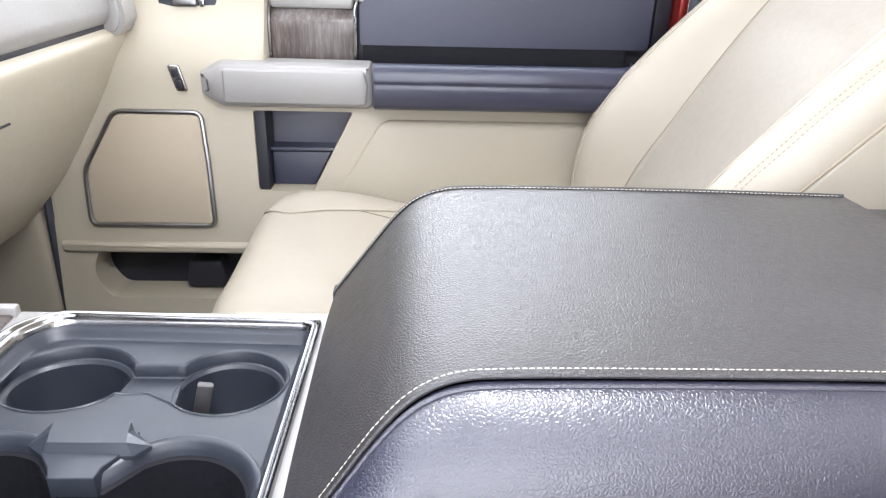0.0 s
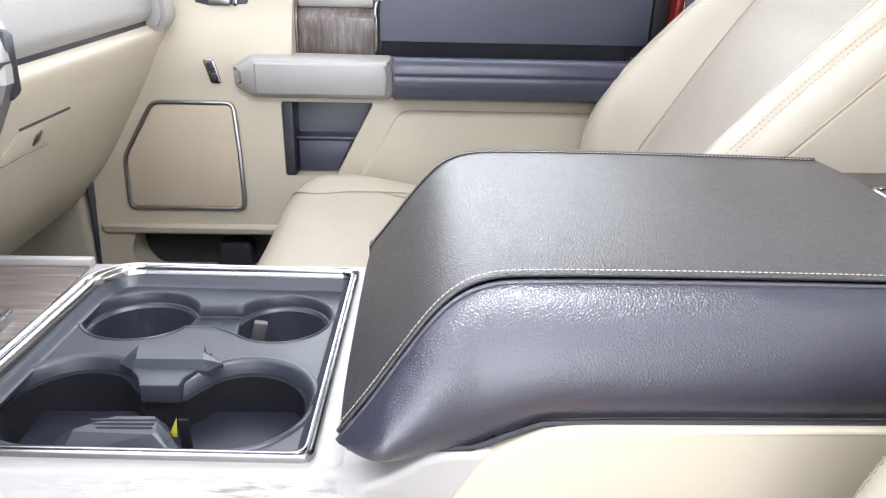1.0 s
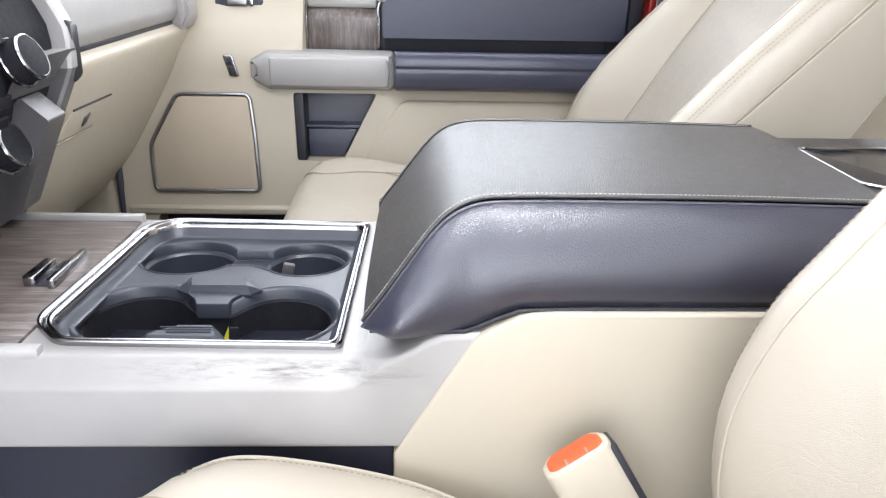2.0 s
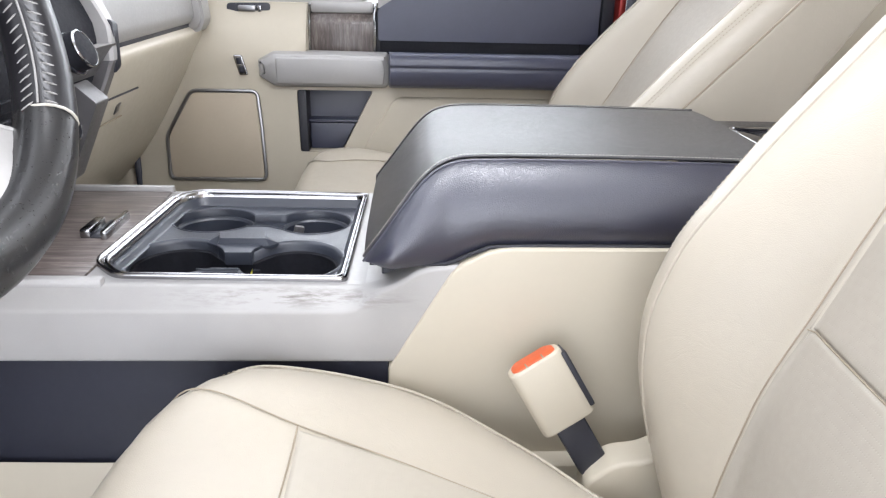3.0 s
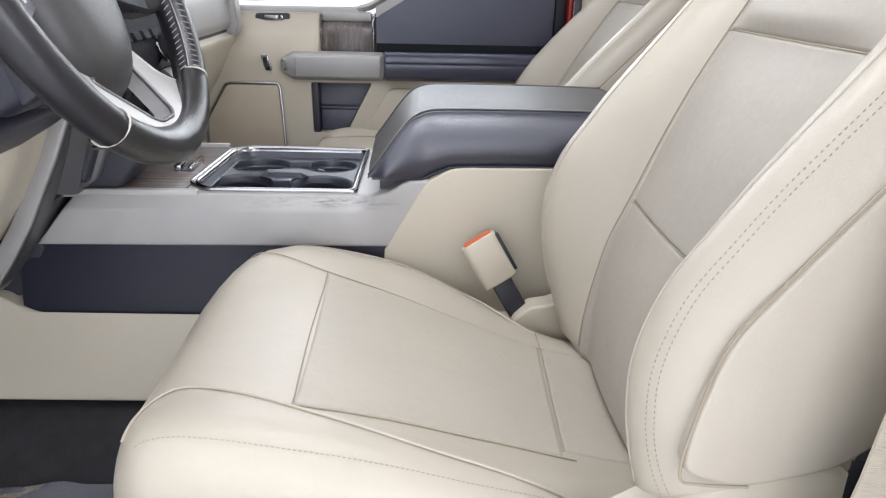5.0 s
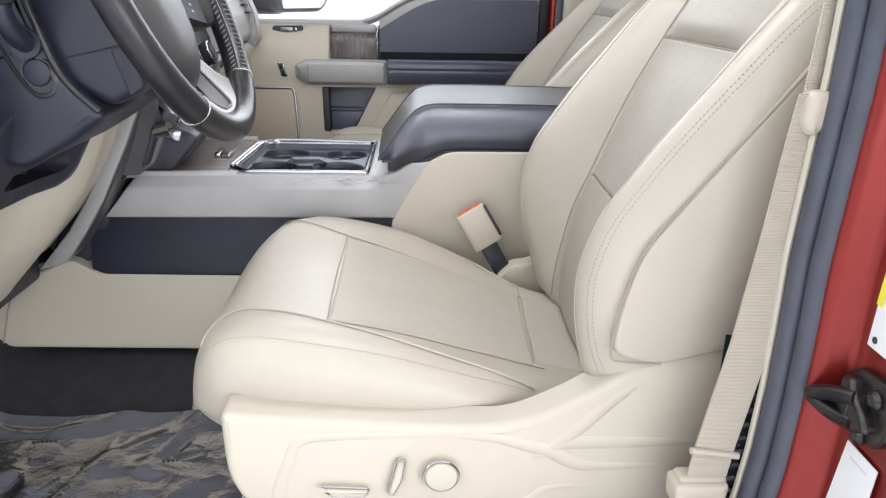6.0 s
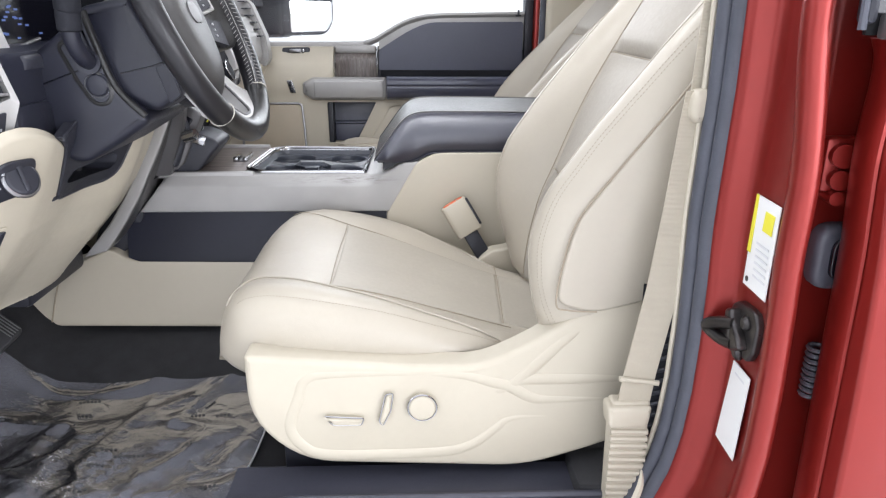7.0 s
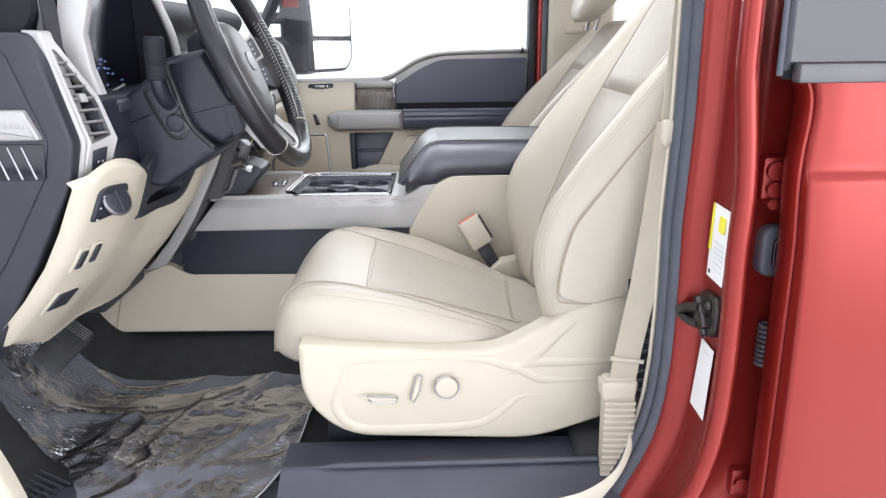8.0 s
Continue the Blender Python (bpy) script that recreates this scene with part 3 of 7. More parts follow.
    zs = [0.262, 0.268, 0.28] + [z for z in np.arange(0.30, 1.0, 0.02) if z < top - 0.02] + [top - 0.015, top - 0.005, top]
    for z in zs:
        hw = back_width(z)
        pinch = 0.92 if z in (0.262, top) else 0.97 if z in (0.268, top - 0.005) else 1.0
        row = []
        for i in range(141):
            w = -1 + 2 * i / 140
            w = math.copysign(1 - (1 - abs(w)) ** 1.25, w)
            y = -0.482 - w * hw * pinch
            row.append((back_front(-0.482 - w * hw, z) + (0.01 if pinch < 1 else 0), y, z))
        back = lerp(z, XI) + 0.125
        for w in (0.97, 0.85, 0.4, 0, -0.4, -0.85, -0.97):
            row.append((back - (0.012 if abs(w) > 0.9 else 0), -0.482 - w * hw * pinch, z))
        rows.append(row)
    back = part("backrest", sheet(mapped(rows), around=True, caps=True), HIDE, ob, smooth=75)

    def on_back(pts, out=0.001, n=8):
        return put_line([(back_front(p.y, p.z) - out, p.y, p.z) for p in smooth_line([(0, a, b) for a, b in pts], n)])

    def back_patch(z0, z1, half0, half1, n=30, m=18):
        out = []
        us = [0, 0.006, 0.02] + [0.05 + 0.9 * i / n for i in range(n + 1)] + [0.98, 0.994, 1]
        vs = [0, 0.006, 0.02] + [0.05 + 0.9 * j / m for j in range(m + 1)] + [0.98, 0.994, 1]
        for u in us:
            z = z0 + (z1 - z0) * u
            half = half0 + (half1 - half0) * u
            row = []
            for v in vs:
                y = -0.482 + half * (1 - 2 * v)
                edge = min(u, 1 - u, v, 1 - v)
                lift = 0.0024 if edge > 0.006 else 0.0014 if edge > 0 else -0.001
                row.append((back_front(y, z) - lift, y, z))
            out.append(row)
        return sheet(mapped(out))

    if s > 0:
        part("bottom_panel", back_patch(0.27, 0.4972, 0.148, 0.148, 14), HIDE_GREY, back, "greige leather panel", smooth=75)
        part("lower_panel", back_patch(0.4976, 0.716, 0.148, 0.148, 16), HIDE_GREY, back, "greige perforated leather panel", smooth=75)
    else:
        part("lower_panel", back_patch(0.27, 0.716, 0.148, 0.148, 30), HIDE_GREY, back, "greige perforated leather panel", smooth=75)
    part("upper_panel", back_patch(0.7165, top - 0.01, 0.148, 0.142), HIDE_GREY, back, "greige perforated leather panel", smooth=75)
    for side in (-1, 1):
        part("seam", tube(on_back([(-0.482 + side * 0.1482, z) for z in (0.28, 0.4, 0.5, 0.6, 0.72)] + [(-0.482 + side * 0.1424, top - 0.02)], 0.0008), 0.0008, 6), SEAM, back)
        crest = [(-0.482 + side * 0.214, z) for z in (0.34, 0.4, 0.5, 0.6, 0.7, 0.8, min(0.9, top - 0.03))]
        part("piping", tube(on_back(crest, 0.0004), 0.0013, 8), HIDE, back)
        part("stitching", stitches(on_back([(a + side * 0.029, b) for a, b in crest], 0.0006), 0.0055), SEAT_THREAD, back, kind="stuff")
        part("stitching", stitches(on_back([(a + side * 0.034, b) for a, b in crest], 0.0006), 0.0055), SEAT_THREAD, back, kind="stuff")
    part("seam", tube(on_back([(-0.335, 0.7163), (-0.41, 0.7163), (-0.482, 0.7163), (-0.56, 0.7163), (-0.629, 0.7163)], 0.0016), 0.0008, 6), SEAM, back)
    if s > 0:
        part("seam", tube(on_back([(-0.335, 0.4974), (-0.40, 0.4974), (-0.482, 0.4974), (-0.56, 0.4974), (-0.629, 0.4974)], 0.0016), 0.0007, 6), SEAM, back)

    # side covers of the backrest: cushioned panels between the bolster and the rear
    for side in (-1, 1):
        y0 = -0.482 + side * 0.2655
        front = [(0.300, 0.392), (0.306, 0.45), (0.324, 0.517), (0.376, 0.589), (0.436, 0.668), (0.478, 0.725), (0.53, 0.80), (0.575, 0.86)]
        cover = filleted([(0.355, 0.376), (0.43, 0.394), (0.465, 0.42), (0.54, 0.62), (0.65, 0.86)] + front[::-1], 0.02)
        bm = slab(cover, lambda u, v, h: (u, y0 + side * h, v), -0.02, 0.006, 0.006)
        for v in bm.verts:
            v.co = put(v.co)
        part("side_cover", bm, HIDE, back, smooth=60)
        edge = put_line([(p.x + 0.001, y0 + side * 0.0045, p.z) for p in smooth_line([(0.36, 0, 0.379), (0.318, 0, 0.382)] + [(a, 0, b) for a, b in front], 8)])
        part("seam", tube(edge, 0.0014, 6), SEAM, back)

    lean[0] = 0.0
    # shield at the outer side, with the power controls
    rim = filleted([(-0.152, 0.312), (-0.150, 0.20), (-0.075, 0.128), (0.27, 0.112), (0.40, 0.155), (0.47, 0.19), (0.50, 0.33), (0.44, 0.398), (0.40, 0.396), (0.345, 0.378), (0.268, 0.325), (0.195, 0.291), (0.1, 0.292)],
                   [0.01, 0.05, 0.05, 0.05, 0.05, 0.03, 0.03, 0.03, 0.03, 0.05, 0.04, 0.03, 0.02], 5)
    bm = slab(rim, on_y(-0.70), 0, 0.045, 0.010, 4)
    turned(bm, Matrix.Identity(4))
    for v in bm.verts:
        v.co = put(v.co)
    shield = part("side_shield", bm, TAN, ob)
    # a broad raised band frames the switch field and forks towards the back
    lines = [[(0.185, 0.276), (0.10, 0.2795), (-0.02, 0.2795), (-0.062, 0.272), (-0.076, 0.240), (-0.090, 0.192), (-0.074, 0.160), (-0.040, 0.143), (0.05, 0.141), (0.141, 0.144), (0.185, 0.156), (0.222, 0.185), (0.238, 0.198), (0.28, 0.2035), (0.44, 0.200)],
             [(0.10, 0.2785), (0.17, 0.275), (0.215, 0.263), (0.241, 0.255), (0.275, 0.236), (0.31, 0.2325), (0.44, 0.233)],
             [(0.215, 0.245), (0.241, 0.257), (0.275, 0.288), (0.313, 0.326), (0.345, 0.350)],
             [(0.235, 0.256), (0.266, 0.2665), (0.33, 0.267), (0.44, 0.267)]]
    for pts in lines:
        run = smooth_line([(p[0], -0.7425, p[1]) for p in pts], 6)
        bm = tube(run, lambda w: 0.001 + 0.0095 * math.sin(math.pi * min(0.98, max(0.02, w))) ** 0.5, 16)
        for v in bm.verts:
            v.co = put((v.co.x, -0.7430 + (v.co.y + 0.7425) * 0.40, v.co.z))
        part("band", bm, TAN, shield, smooth=80)
    for pts, name in (([(-0.038, 0.214), (0.022, 0.210), (0.018, 0.199), (-0.024, 0.199)], "cushion_switch"), ([(0.055, 0.250), (0.066, 0.252), (0.062, 0.222), (0.050, 0.197), (0.044, 0.204)], "recline_switch")):
        shape = filleted(pts, 0.004)
        bm = slab(offset(shape, 0.0015), on_y(-0.744), 0, 0.013, 0.003)
        for v in bm.verts:
            v.co = put(v.co)
        sw = part(name, bm, TAN, shield)
        part("chrome_edge", tube([put((a, -0.7525, b)) for a, b in shape], 0.0012, 6, closed=True), CHROME, sw, "bright chrome edging")
    disc = circle(0.109, 0.227, 0.0215, 32)
    bm = slab(offset(disc, 0.0015), on_y(-0.744), 0, 0.013, 0.003)
    for v in bm.verts:
        v.co = put(v.co)
    sw = part("lumbar_switch", bm, TAN, shield)
    part("chrome_edge", tube([put((a, -0.7535, b)) for a, b in disc], 0.0013, 6, closed=True), CHROME, sw, "bright chrome edging")
    # seat frame under the cushion
    for y in (-0.64, -0.29):
        bm = block(-0.12, 0.36, y - 0.02, y + 0.02, 0.03, 0.16, 0.005)
        for v in bm.verts:
            v.co = put(v.co)
        part("rail", bm, BLACK, ob)
    bm = block(-0.13, 0.38, -0.67, -0.25, 0.15, 0.24, 0.02)
    for v in bm.verts:
        v.co = put(v.co)
    part("seat_pan", bm, BLACK, ob)
    if headrest:
        lean[0] = 1.0
        head = []
        for i in range(13):
            w = i / 12
            z = 0.865 + 0.19 * w
            r = math.sin(math.pi * min(1, max(0.02, w))) ** 0.35
            head.append([put((0.44 + 0.35 * (z - 0.865) + 0.062 * r * math.copysign(abs(math.cos(a)) ** 0.6, math.cos(a)), -0.482 + 0.125 * r * math.copysign(abs(math.sin(a)) ** 0.6, math.sin(a)), z)) for a in [k * math.tau / 28 for k in range(28)]])
        part("headrest", sheet(head, around=True, caps=True), HIDE, ob, smooth=70)
        for side in (-1, 1):
            part("headrest_post", tube([put((0.47, -0.482 + side * 0.06, 0.84)), put((0.475, -0.482 + side * 0.06, 0.89))], 0.006, 10), STEEL, ob, "steel headrest post")
    return ob


driver_seat = seat(1, 0.0, "cream leather power seat with greige perforated panels, beside the open door")
seat(-1, 0.035, "cream leather seat with greige panels and headrest, beyond the console", headrest=True, recline=(0.03, 0.2))

# buckle beside the driver's cushion
buckle = thing("seat_belt_buckle", "tan seat belt buckle with an orange release button", "belt buckle", (0.22, -0.215, 0.30))
axis = (Vector((0.181, -0.214, 0.397)) - Vector((0.236, -0.228, 0.305))).normalized()
toward = Vector((-0.12, -0.90, 0.10)) - axis * Vector((-0.12, -0.90, 0.10)).dot(axis)
toward.normalize()
across = axis.cross(toward)
turn = Matrix((across, toward, axis)).transposed().to_4x4() @ Matrix.Rotation(radians(-14), 4, "Z")
at = Matrix.Translation((0.180, -0.212, 0.397)) @ turn
shape = filleted([(-0.0285, -0.004), (-0.020, -0.014), (0.020, -0.014), (0.0285, -0.004), (0.0285, 0.010), (0.022, 0.015), (-0.022, 0.015), (-0.0285, 0.010)], 0.004, 3)
body = part("housing", turned(slab(shape, on_z(0.0), -0.076, 0.0, 0.003, 3, soft_low=True), at), TAN, buckle, smooth=50)
part("release_button", turned(slab(filleted([(-0.0235, -0.003), (-0.017, -0.0105), (0.017, -0.0105), (0.0235, -0.003), (0.0235, 0.0085), (0.018, 0.0115), (-0.018, 0.0115), (-0.0235, 0.0085)], 0.003, 2), on_z(0.0), -0.003, 0.0016, 0.0012, 2), at), ORANGE, body, "orange release button")
for x in (-0.009, 0.009):
    part("button_notch", turned(block(x - 0.0008, x + 0.0008, 0.006, 0.0118, -0.001, 0.0022, 0.0002), at), SEAM, body)
part("back_shell", turned(block(0.0255, 0.0315, -0.011, 0.013, -0.070, -0.005, 0.002), at), BLACK, body, "black edge strip")
part("stalk", turned(block(-0.016, 0.016, -0.007, 0.007, -0.135, -0.074, 0.003), at), BLACK, buckle, "black plastic stalk")
# tan hinge cover between cushion and backrest
hinge = filleted([(0.235, 0.280), (0.262, 0.302), (0.292, 0.306), (0.335, 0.330), (0.335, 0.225), (0.235, 0.225)], 0.008, 3)
part("hinge_cover", slab(hinge, on_y(-0.232), -0.012, 0.022, 0.005), TAN, driver_seat, "tan hinge cover beside the buckle")
# ---- centre console ----
console = thing("centre_console", "wide centre console in silver, tan and charcoal with padded lid", "car console", (0.0, 0.0, 0.1))


# silver shelf that carries the tray, a prism with sloping flanks
for s in (-1, 1):
    rows = []
    for u in (0.0, 0.004, 0.012, 0.05, 0.2, 0.4, 0.6, 0.72, 0.76, 0.78, 0.80, 0.82, 0.84, 0.86, 0.88, 0.90, 0.92, 0.95, 1.0):
        inset = 0.004 if u == 0.0 else 0.001 if u == 0.004 else 0.0
        x1 = (1 - u) * -0.435 + u * 0.135
        up = curve(x1, [(-0.45, 0.4455), (-0.01, 0.4455), (0.012, 0.4458), (0.045, 0.456), (0.075, 0.4735), (0.135, 0.4765)])
        e = ease((x1 - 0.002) / 0.03)
        section = [(0.1440, up)] + filleted([(0.1440 + 0.018 * e, up), (0.1500 + 0.014 * e, up - 0.001 * e), (0.1660, 0.4235 * (1 - e) + e * (up - 0.005)), (0.1680, 0.366), (0.1440, 0.366)], [0.0, 0.005, 0.0035, 0.004, 0.0], 4)
        rows.append([((1 - u) * lerp(z, [(0.366, -0.500), (0.4455, -0.435)]) + u * 0.135, s * (y - inset * (y > 0.15)), z) for y, z in section])
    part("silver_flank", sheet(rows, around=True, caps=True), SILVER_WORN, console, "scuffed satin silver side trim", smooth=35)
    part("silver_riser", sheet([[(x, s * y, curve(x, [(-0.01, 0.4455), (0.012, 0.4458), (0.045, 0.456), (0.075, 0.4735), (0.135, 0.4765)]) - 0.0008) for y in (0.0, 0.04, 0.08, 0.12, 0.146)] for x in np.linspace(0.003, 0.13, 16)]), SILVER_LIGHT, console, smooth=60)
top = [(-0.43, -0.1455), (0.05, -0.1455), (0.05, 0.1605), (-0.43, 0.1605)]
TRAY = [(0.001, 0.146), (-0.005, -0.142), (-0.245, -0.135), (-0.281, -0.098), (-0.268, 0.128), (-0.24, 0.155)]
part("silver_deck", pierced(top, [filleted(offset(TRAY, 0.003), 0.010)], lambda u, v, h: (u, v, 0.4455 + h), 0.03), SILVER, console)
# charcoal recess and tan foot on both sides
for s in (-1, 1):
    part("storage_recess", sheet([[(x, s * 0.12, 0.235), (x, s * 0.1865, 0.235), (x, s * 0.1865, 0.252), (x, s * 0.178, 0.285), (x, s * 0.163, 0.352), (x, s * 0.160, 0.3665), (x, s * 0.12, 0.3665)] for x in (-0.53, -0.50, -0.2, 0.0372)], around=True, caps=True), RECESS, console, "dark recessed side panel")
    foot = filleted([(-0.98, 0.215), (-0.88, 0.165), (-0.785, 0.126), (-0.30, 0.118), (0.55, 0.115), (0.55, 0.253), (-0.46, 0.254), (-0.505, 0.258), (-0.535, 0.27), (-0.565, 0.292), (-0.64, 0.258), (-0.78, 0.225)],
                    [0.01, 0.03, 0.05, 0.01, 0.01, 0.01, 0.03, 0.02, 0.02, 0.02, 0.03, 0.03], 4)
    flare = lambda u, v, h: (u, s * (0.12 + h + (0.036 * ease((0.262 - v) / 0.13) if h > 0.04 else 0.0)), v)
    part("lower_trim", slab(foot, flare, 0, 0.0715, 0.006, 4), TAN, console, "tan moulded lower trim")
    part("joint", tube([(-0.676, s * 0.1965, 0.238), (-0.686, s * 0.2130, 0.19), (-0.696, s * 0.2280, 0.135)], 0.0018, 6), SEAM, console)
    rear = filleted([(0.038, 0.36), (0.036, 0.20), (0.6, 0.20), (0.6, 0.496), (0.165, 0.4955), (0.142, 0.494), (0.104, 0.474)], [0.002, 0.01, 0.01, 0.002, 0.01, 0.02, 0.012], 4)
    part("side_panel", slab(rear, on_y(s * 0.13, s), 0, 0.0400, 0.003), TAN, console, "tan moulded side panel")
part("core", block(0.03, 0.58, -0.13, 0.13, 0.12, 0.488, 0.004), BLACK, console)

# chrome frame and charcoal tray with four cup wells
tray = thing("cup_tray", "charcoal cup tray with four wells in a chrome frame", "cup holder", (-0.13, 0.0, 0.37))


TRAY_IN = [(-0.0085, 0.134), (-0.014, -0.137), (-0.236, -0.131), (-0.262, -0.101), (-0.250, 0.118), (-0.229, 0.142)]
CORNERS = (0.010, 0.010, 0.012, 0.018, 0.018, 0.018)


def ring_at(f):
    """A loop between the outer edge of the chrome frame (0) and its inner edge (1)."""
    return [((1 - f) * a[0] + f * b[0], (1 - f) * a[1] + f * b[1]) for a, b in zip(filleted(TRAY, CORNERS, 5), filleted(TRAY_IN, CORNERS, 5))]


rows = [[(p[0], p[1], z) for p in ring_at(f)] for f, z in ((0.0, 0.4440), (0.0, 0.4485), (0.06, 0.4508), (0.16, 0.4516), (0.28, 0.4508), (0.36, 0.4482), (0.44, 0.4480), (0.52, 0.4506), (0.62, 0.4520), (0.74, 0.4520), (0.84, 0.4504), (0.92, 0.4475), (1.0, 0.4420))]
part("chrome_frame", sheet(rows, around=True), CHROME, tray, "bright double-ribbed chrome frame", smooth=50)
INNER = filleted(TRAY_IN, CORNERS, 5)
plate = offset(INNER, 0.0075)
rows = [[(p[0], p[1], z) for p in offset(INNER, d)] for d, z in ((-0.0004, 0.4440), (0.0015, 0.4410), (0.0035, 0.4395), (0.0052, 0.4350), (0.0078, 0.4335))]
part("tray_rim", sheet(rows, around=True), GREY_TRAY, tray)


def arc(cx, cy, rx, ry, a0, a1, n):
    return [(cx + rx * math.cos(radians(a)), cy + ry * math.sin(radians(a))) for a in np.linspace(a0, a1, n)]


def double_well():
    """Two joined wells as one waisted outline."""
    a, b, r = (-0.0745, -0.057), (-0.2075, -0.053), 0.0525
    pts = [(a[0] + r * math.cos(k), a[1] + r * 1.02 * math.sin(k)) for k in np.linspace(-math.pi * 0.5, math.pi * 0.70, 26)]
    pts += [(-0.124, -0.038), (-0.152, -0.038)]
    pts += [(b[0] + r * math.cos(k), b[1] + r * 1.02 * math.sin(k)) for k in np.linspace(math.pi * 0.30, math.pi * 1.5, 26)]
    return pts


# the two rear wells share one opening with a shallow neck between them
BR, BL = arc(-0.067, 0.0725, 0.0465, 0.0435, 0, 351, 40), arc(-0.197, 0.0765, 0.0525, 0.0445, 0, 351, 40)
PAIR = arc(-0.067, 0.0725, 0.0465, 0.0435, -138, 152, 34) + [(-0.1155, 0.0935), (-0.1465, 0.0935)] + arc(-0.197, 0.0765, 0.0525, 0.0445, 22, 328, 36) + [(-0.1515, 0.056), (-0.1235, 0.056)]
DOUBLE = double_well()
part("plate", pierced(plate, [PAIR, offset(DOUBLE, -0.007)], lambda u, v, h: (u, v, 0.4335 + h), 0.003), GREY_TRAY, tray, smooth=30)
rows = [[(p[0], p[1], z) for p in offset(PAIR, d)] for d, z in ((-0.0030, 0.4338), (-0.0022, 0.4346), (-0.0006, 0.4343), (0.0006, 0.4325), (0.0016, 0.4235), (0.0032, 0.4228))]
part("pair_lip", sheet(rows, around=True), GREY_TRAY, tray, smooth=50)
part("neck_shelf", slab([(-0.152, 0.0945), (-0.110, 0.0945), (-0.104, 0.045), (-0.118, 0.054), (-0.158, 0.054)], on_z(0.0), 0.380, 0.4225, 0.0015), GREY_TRAY, tray)
for hole in (BR, BL):
    rows = [[(p[0], p[1], z) for p in offset(hole, d)] for d, z in ((0.0020, 0.4230), (0.0035, 0.4215), (0.0052, 0.4195), (0.0075, 0.3765), (0.010, 0.3725), (0.020, 0.3715))]
    bm = bmesh.new()
    vs = quads(bm, rows, around=True)
    bm.faces.new(vs[-1])
    part("cup_well", bm, GREY_TRAY, tray, smooth=35)
rows = [[(p[0], p[1], z) for p in offset(DOUBLE, d)] for d, z in ((-0.0085, 0.4337), (-0.0070, 0.4352), (-0.0050, 0.4352), (-0.0015, 0.4322), (0.0, 0.4270), (0.0012, 0.4235))]
part("double_lip", sheet(rows, around=True), GREY_TRAY, tray, smooth=50)
rows = [[(p[0], p[1], z) for p in offset(DOUBLE, d)] for d, z in ((-0.001, 0.4240), (0.0035, 0.4215), (0.0050, 0.3660), (0.0085, 0.3600))]
bm = bmesh.new()
vs = quads(bm, rows, around=True)
bm.faces.new(vs[-1])
# joined well and its step are drawn darker than the tray
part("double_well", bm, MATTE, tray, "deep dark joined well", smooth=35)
# bridge tongue and the two chamfered grips
web = part("bridge", slab([(-0.176, 0.004), (-0.112, 0.004), (-0.117, -0.022), (-0.1235, -0.033), (-0.1245, -0.044), (-0.155, -0.044), (-0.160, -0.033), (-0.169, -0.022)], on_z(0.430), -0.008, 0.008, 0.0015), GREY_TRAY, tray, smooth=20)
low = [(-0.184, -0.010), (-0.1725, 0.0065), (-0.1175, 0.0075), (-0.099, -0.010), (-0.108, -0.021), (-0.169, -0.021)]
high = [(-0.1695, -0.006), (-0.172, 0.0055), (-0.118, 0.0065), (-0.1155, -0.006), (-0.113, -0.0165), (-0.1665, -0.0165)]
part("grip", sheet([[(x, y, 0.433) for x, y in low], [(x, y, 0.4365) for x, y in low], [(x, y, 0.4445) for x, y in high]], around=True, caps=True), GREY_TRAY, web, smooth=0)
low = [(-0.201, -0.090), (-0.190, -0.107), (-0.112, -0.105), (-0.109, -0.098), (-0.127, -0.071), (-0.167, -0.071)]
high = [(-0.186, -0.0905), (-0.185, -0.0930), (-0.128, -0.0955), (-0.125, -0.0935), (-0.133, -0.075), (-0.162, -0.075)]
tab = part("grip_tab", sheet([[(x, y, 0.417) for x, y in low], [(x, y, 0.4215) for x, y in low], [(x, y, 0.4320) for x, y in high]], around=True, caps=True), GREY_TRAY, tray, smooth=0)
for y in (-0.0885, -0.084, -0.0795):
    part("grip_rib", tube([(-0.174 - 0.9 * (y + 0.084), y, 0.4322), (-0.130, y, 0.4322)], 0.0009, 6), GREY_TRAY, tab)
for x, y, z, a, tilt in ((-0.091, 0.080, 0.412, 12, 14), (-0.152, 0.070, 0.408, -35, 0), (-0.232, 0.050, 0.400, 25, 0)):
    m = Matrix.Translation((x, y, z)) @ Matrix.Rotation(radians(a), 4, "Z") @ Matrix.Rotation(radians(tilt), 4, "Y")
    part("spring_finger", turned(block(-0.0065, 0.0065, -0.004, 0.004, -0.016, 0.013, 0.002), m), SILVER_DARK if x > -0.1 else GREY_TRAY, tray, "grey spring finger")
part("price_tag", slab([(-0.1245, 0.4145), (-0.1185, 0.4135), (-0.1170, 0.4310)], on_y(-0.075), 0, 0.001, 0.0002), YELLOW, tray, "small yellow paper tag")
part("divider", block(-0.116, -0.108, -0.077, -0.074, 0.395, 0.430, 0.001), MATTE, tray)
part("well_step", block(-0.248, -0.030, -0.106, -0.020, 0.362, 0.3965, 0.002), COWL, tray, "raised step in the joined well")

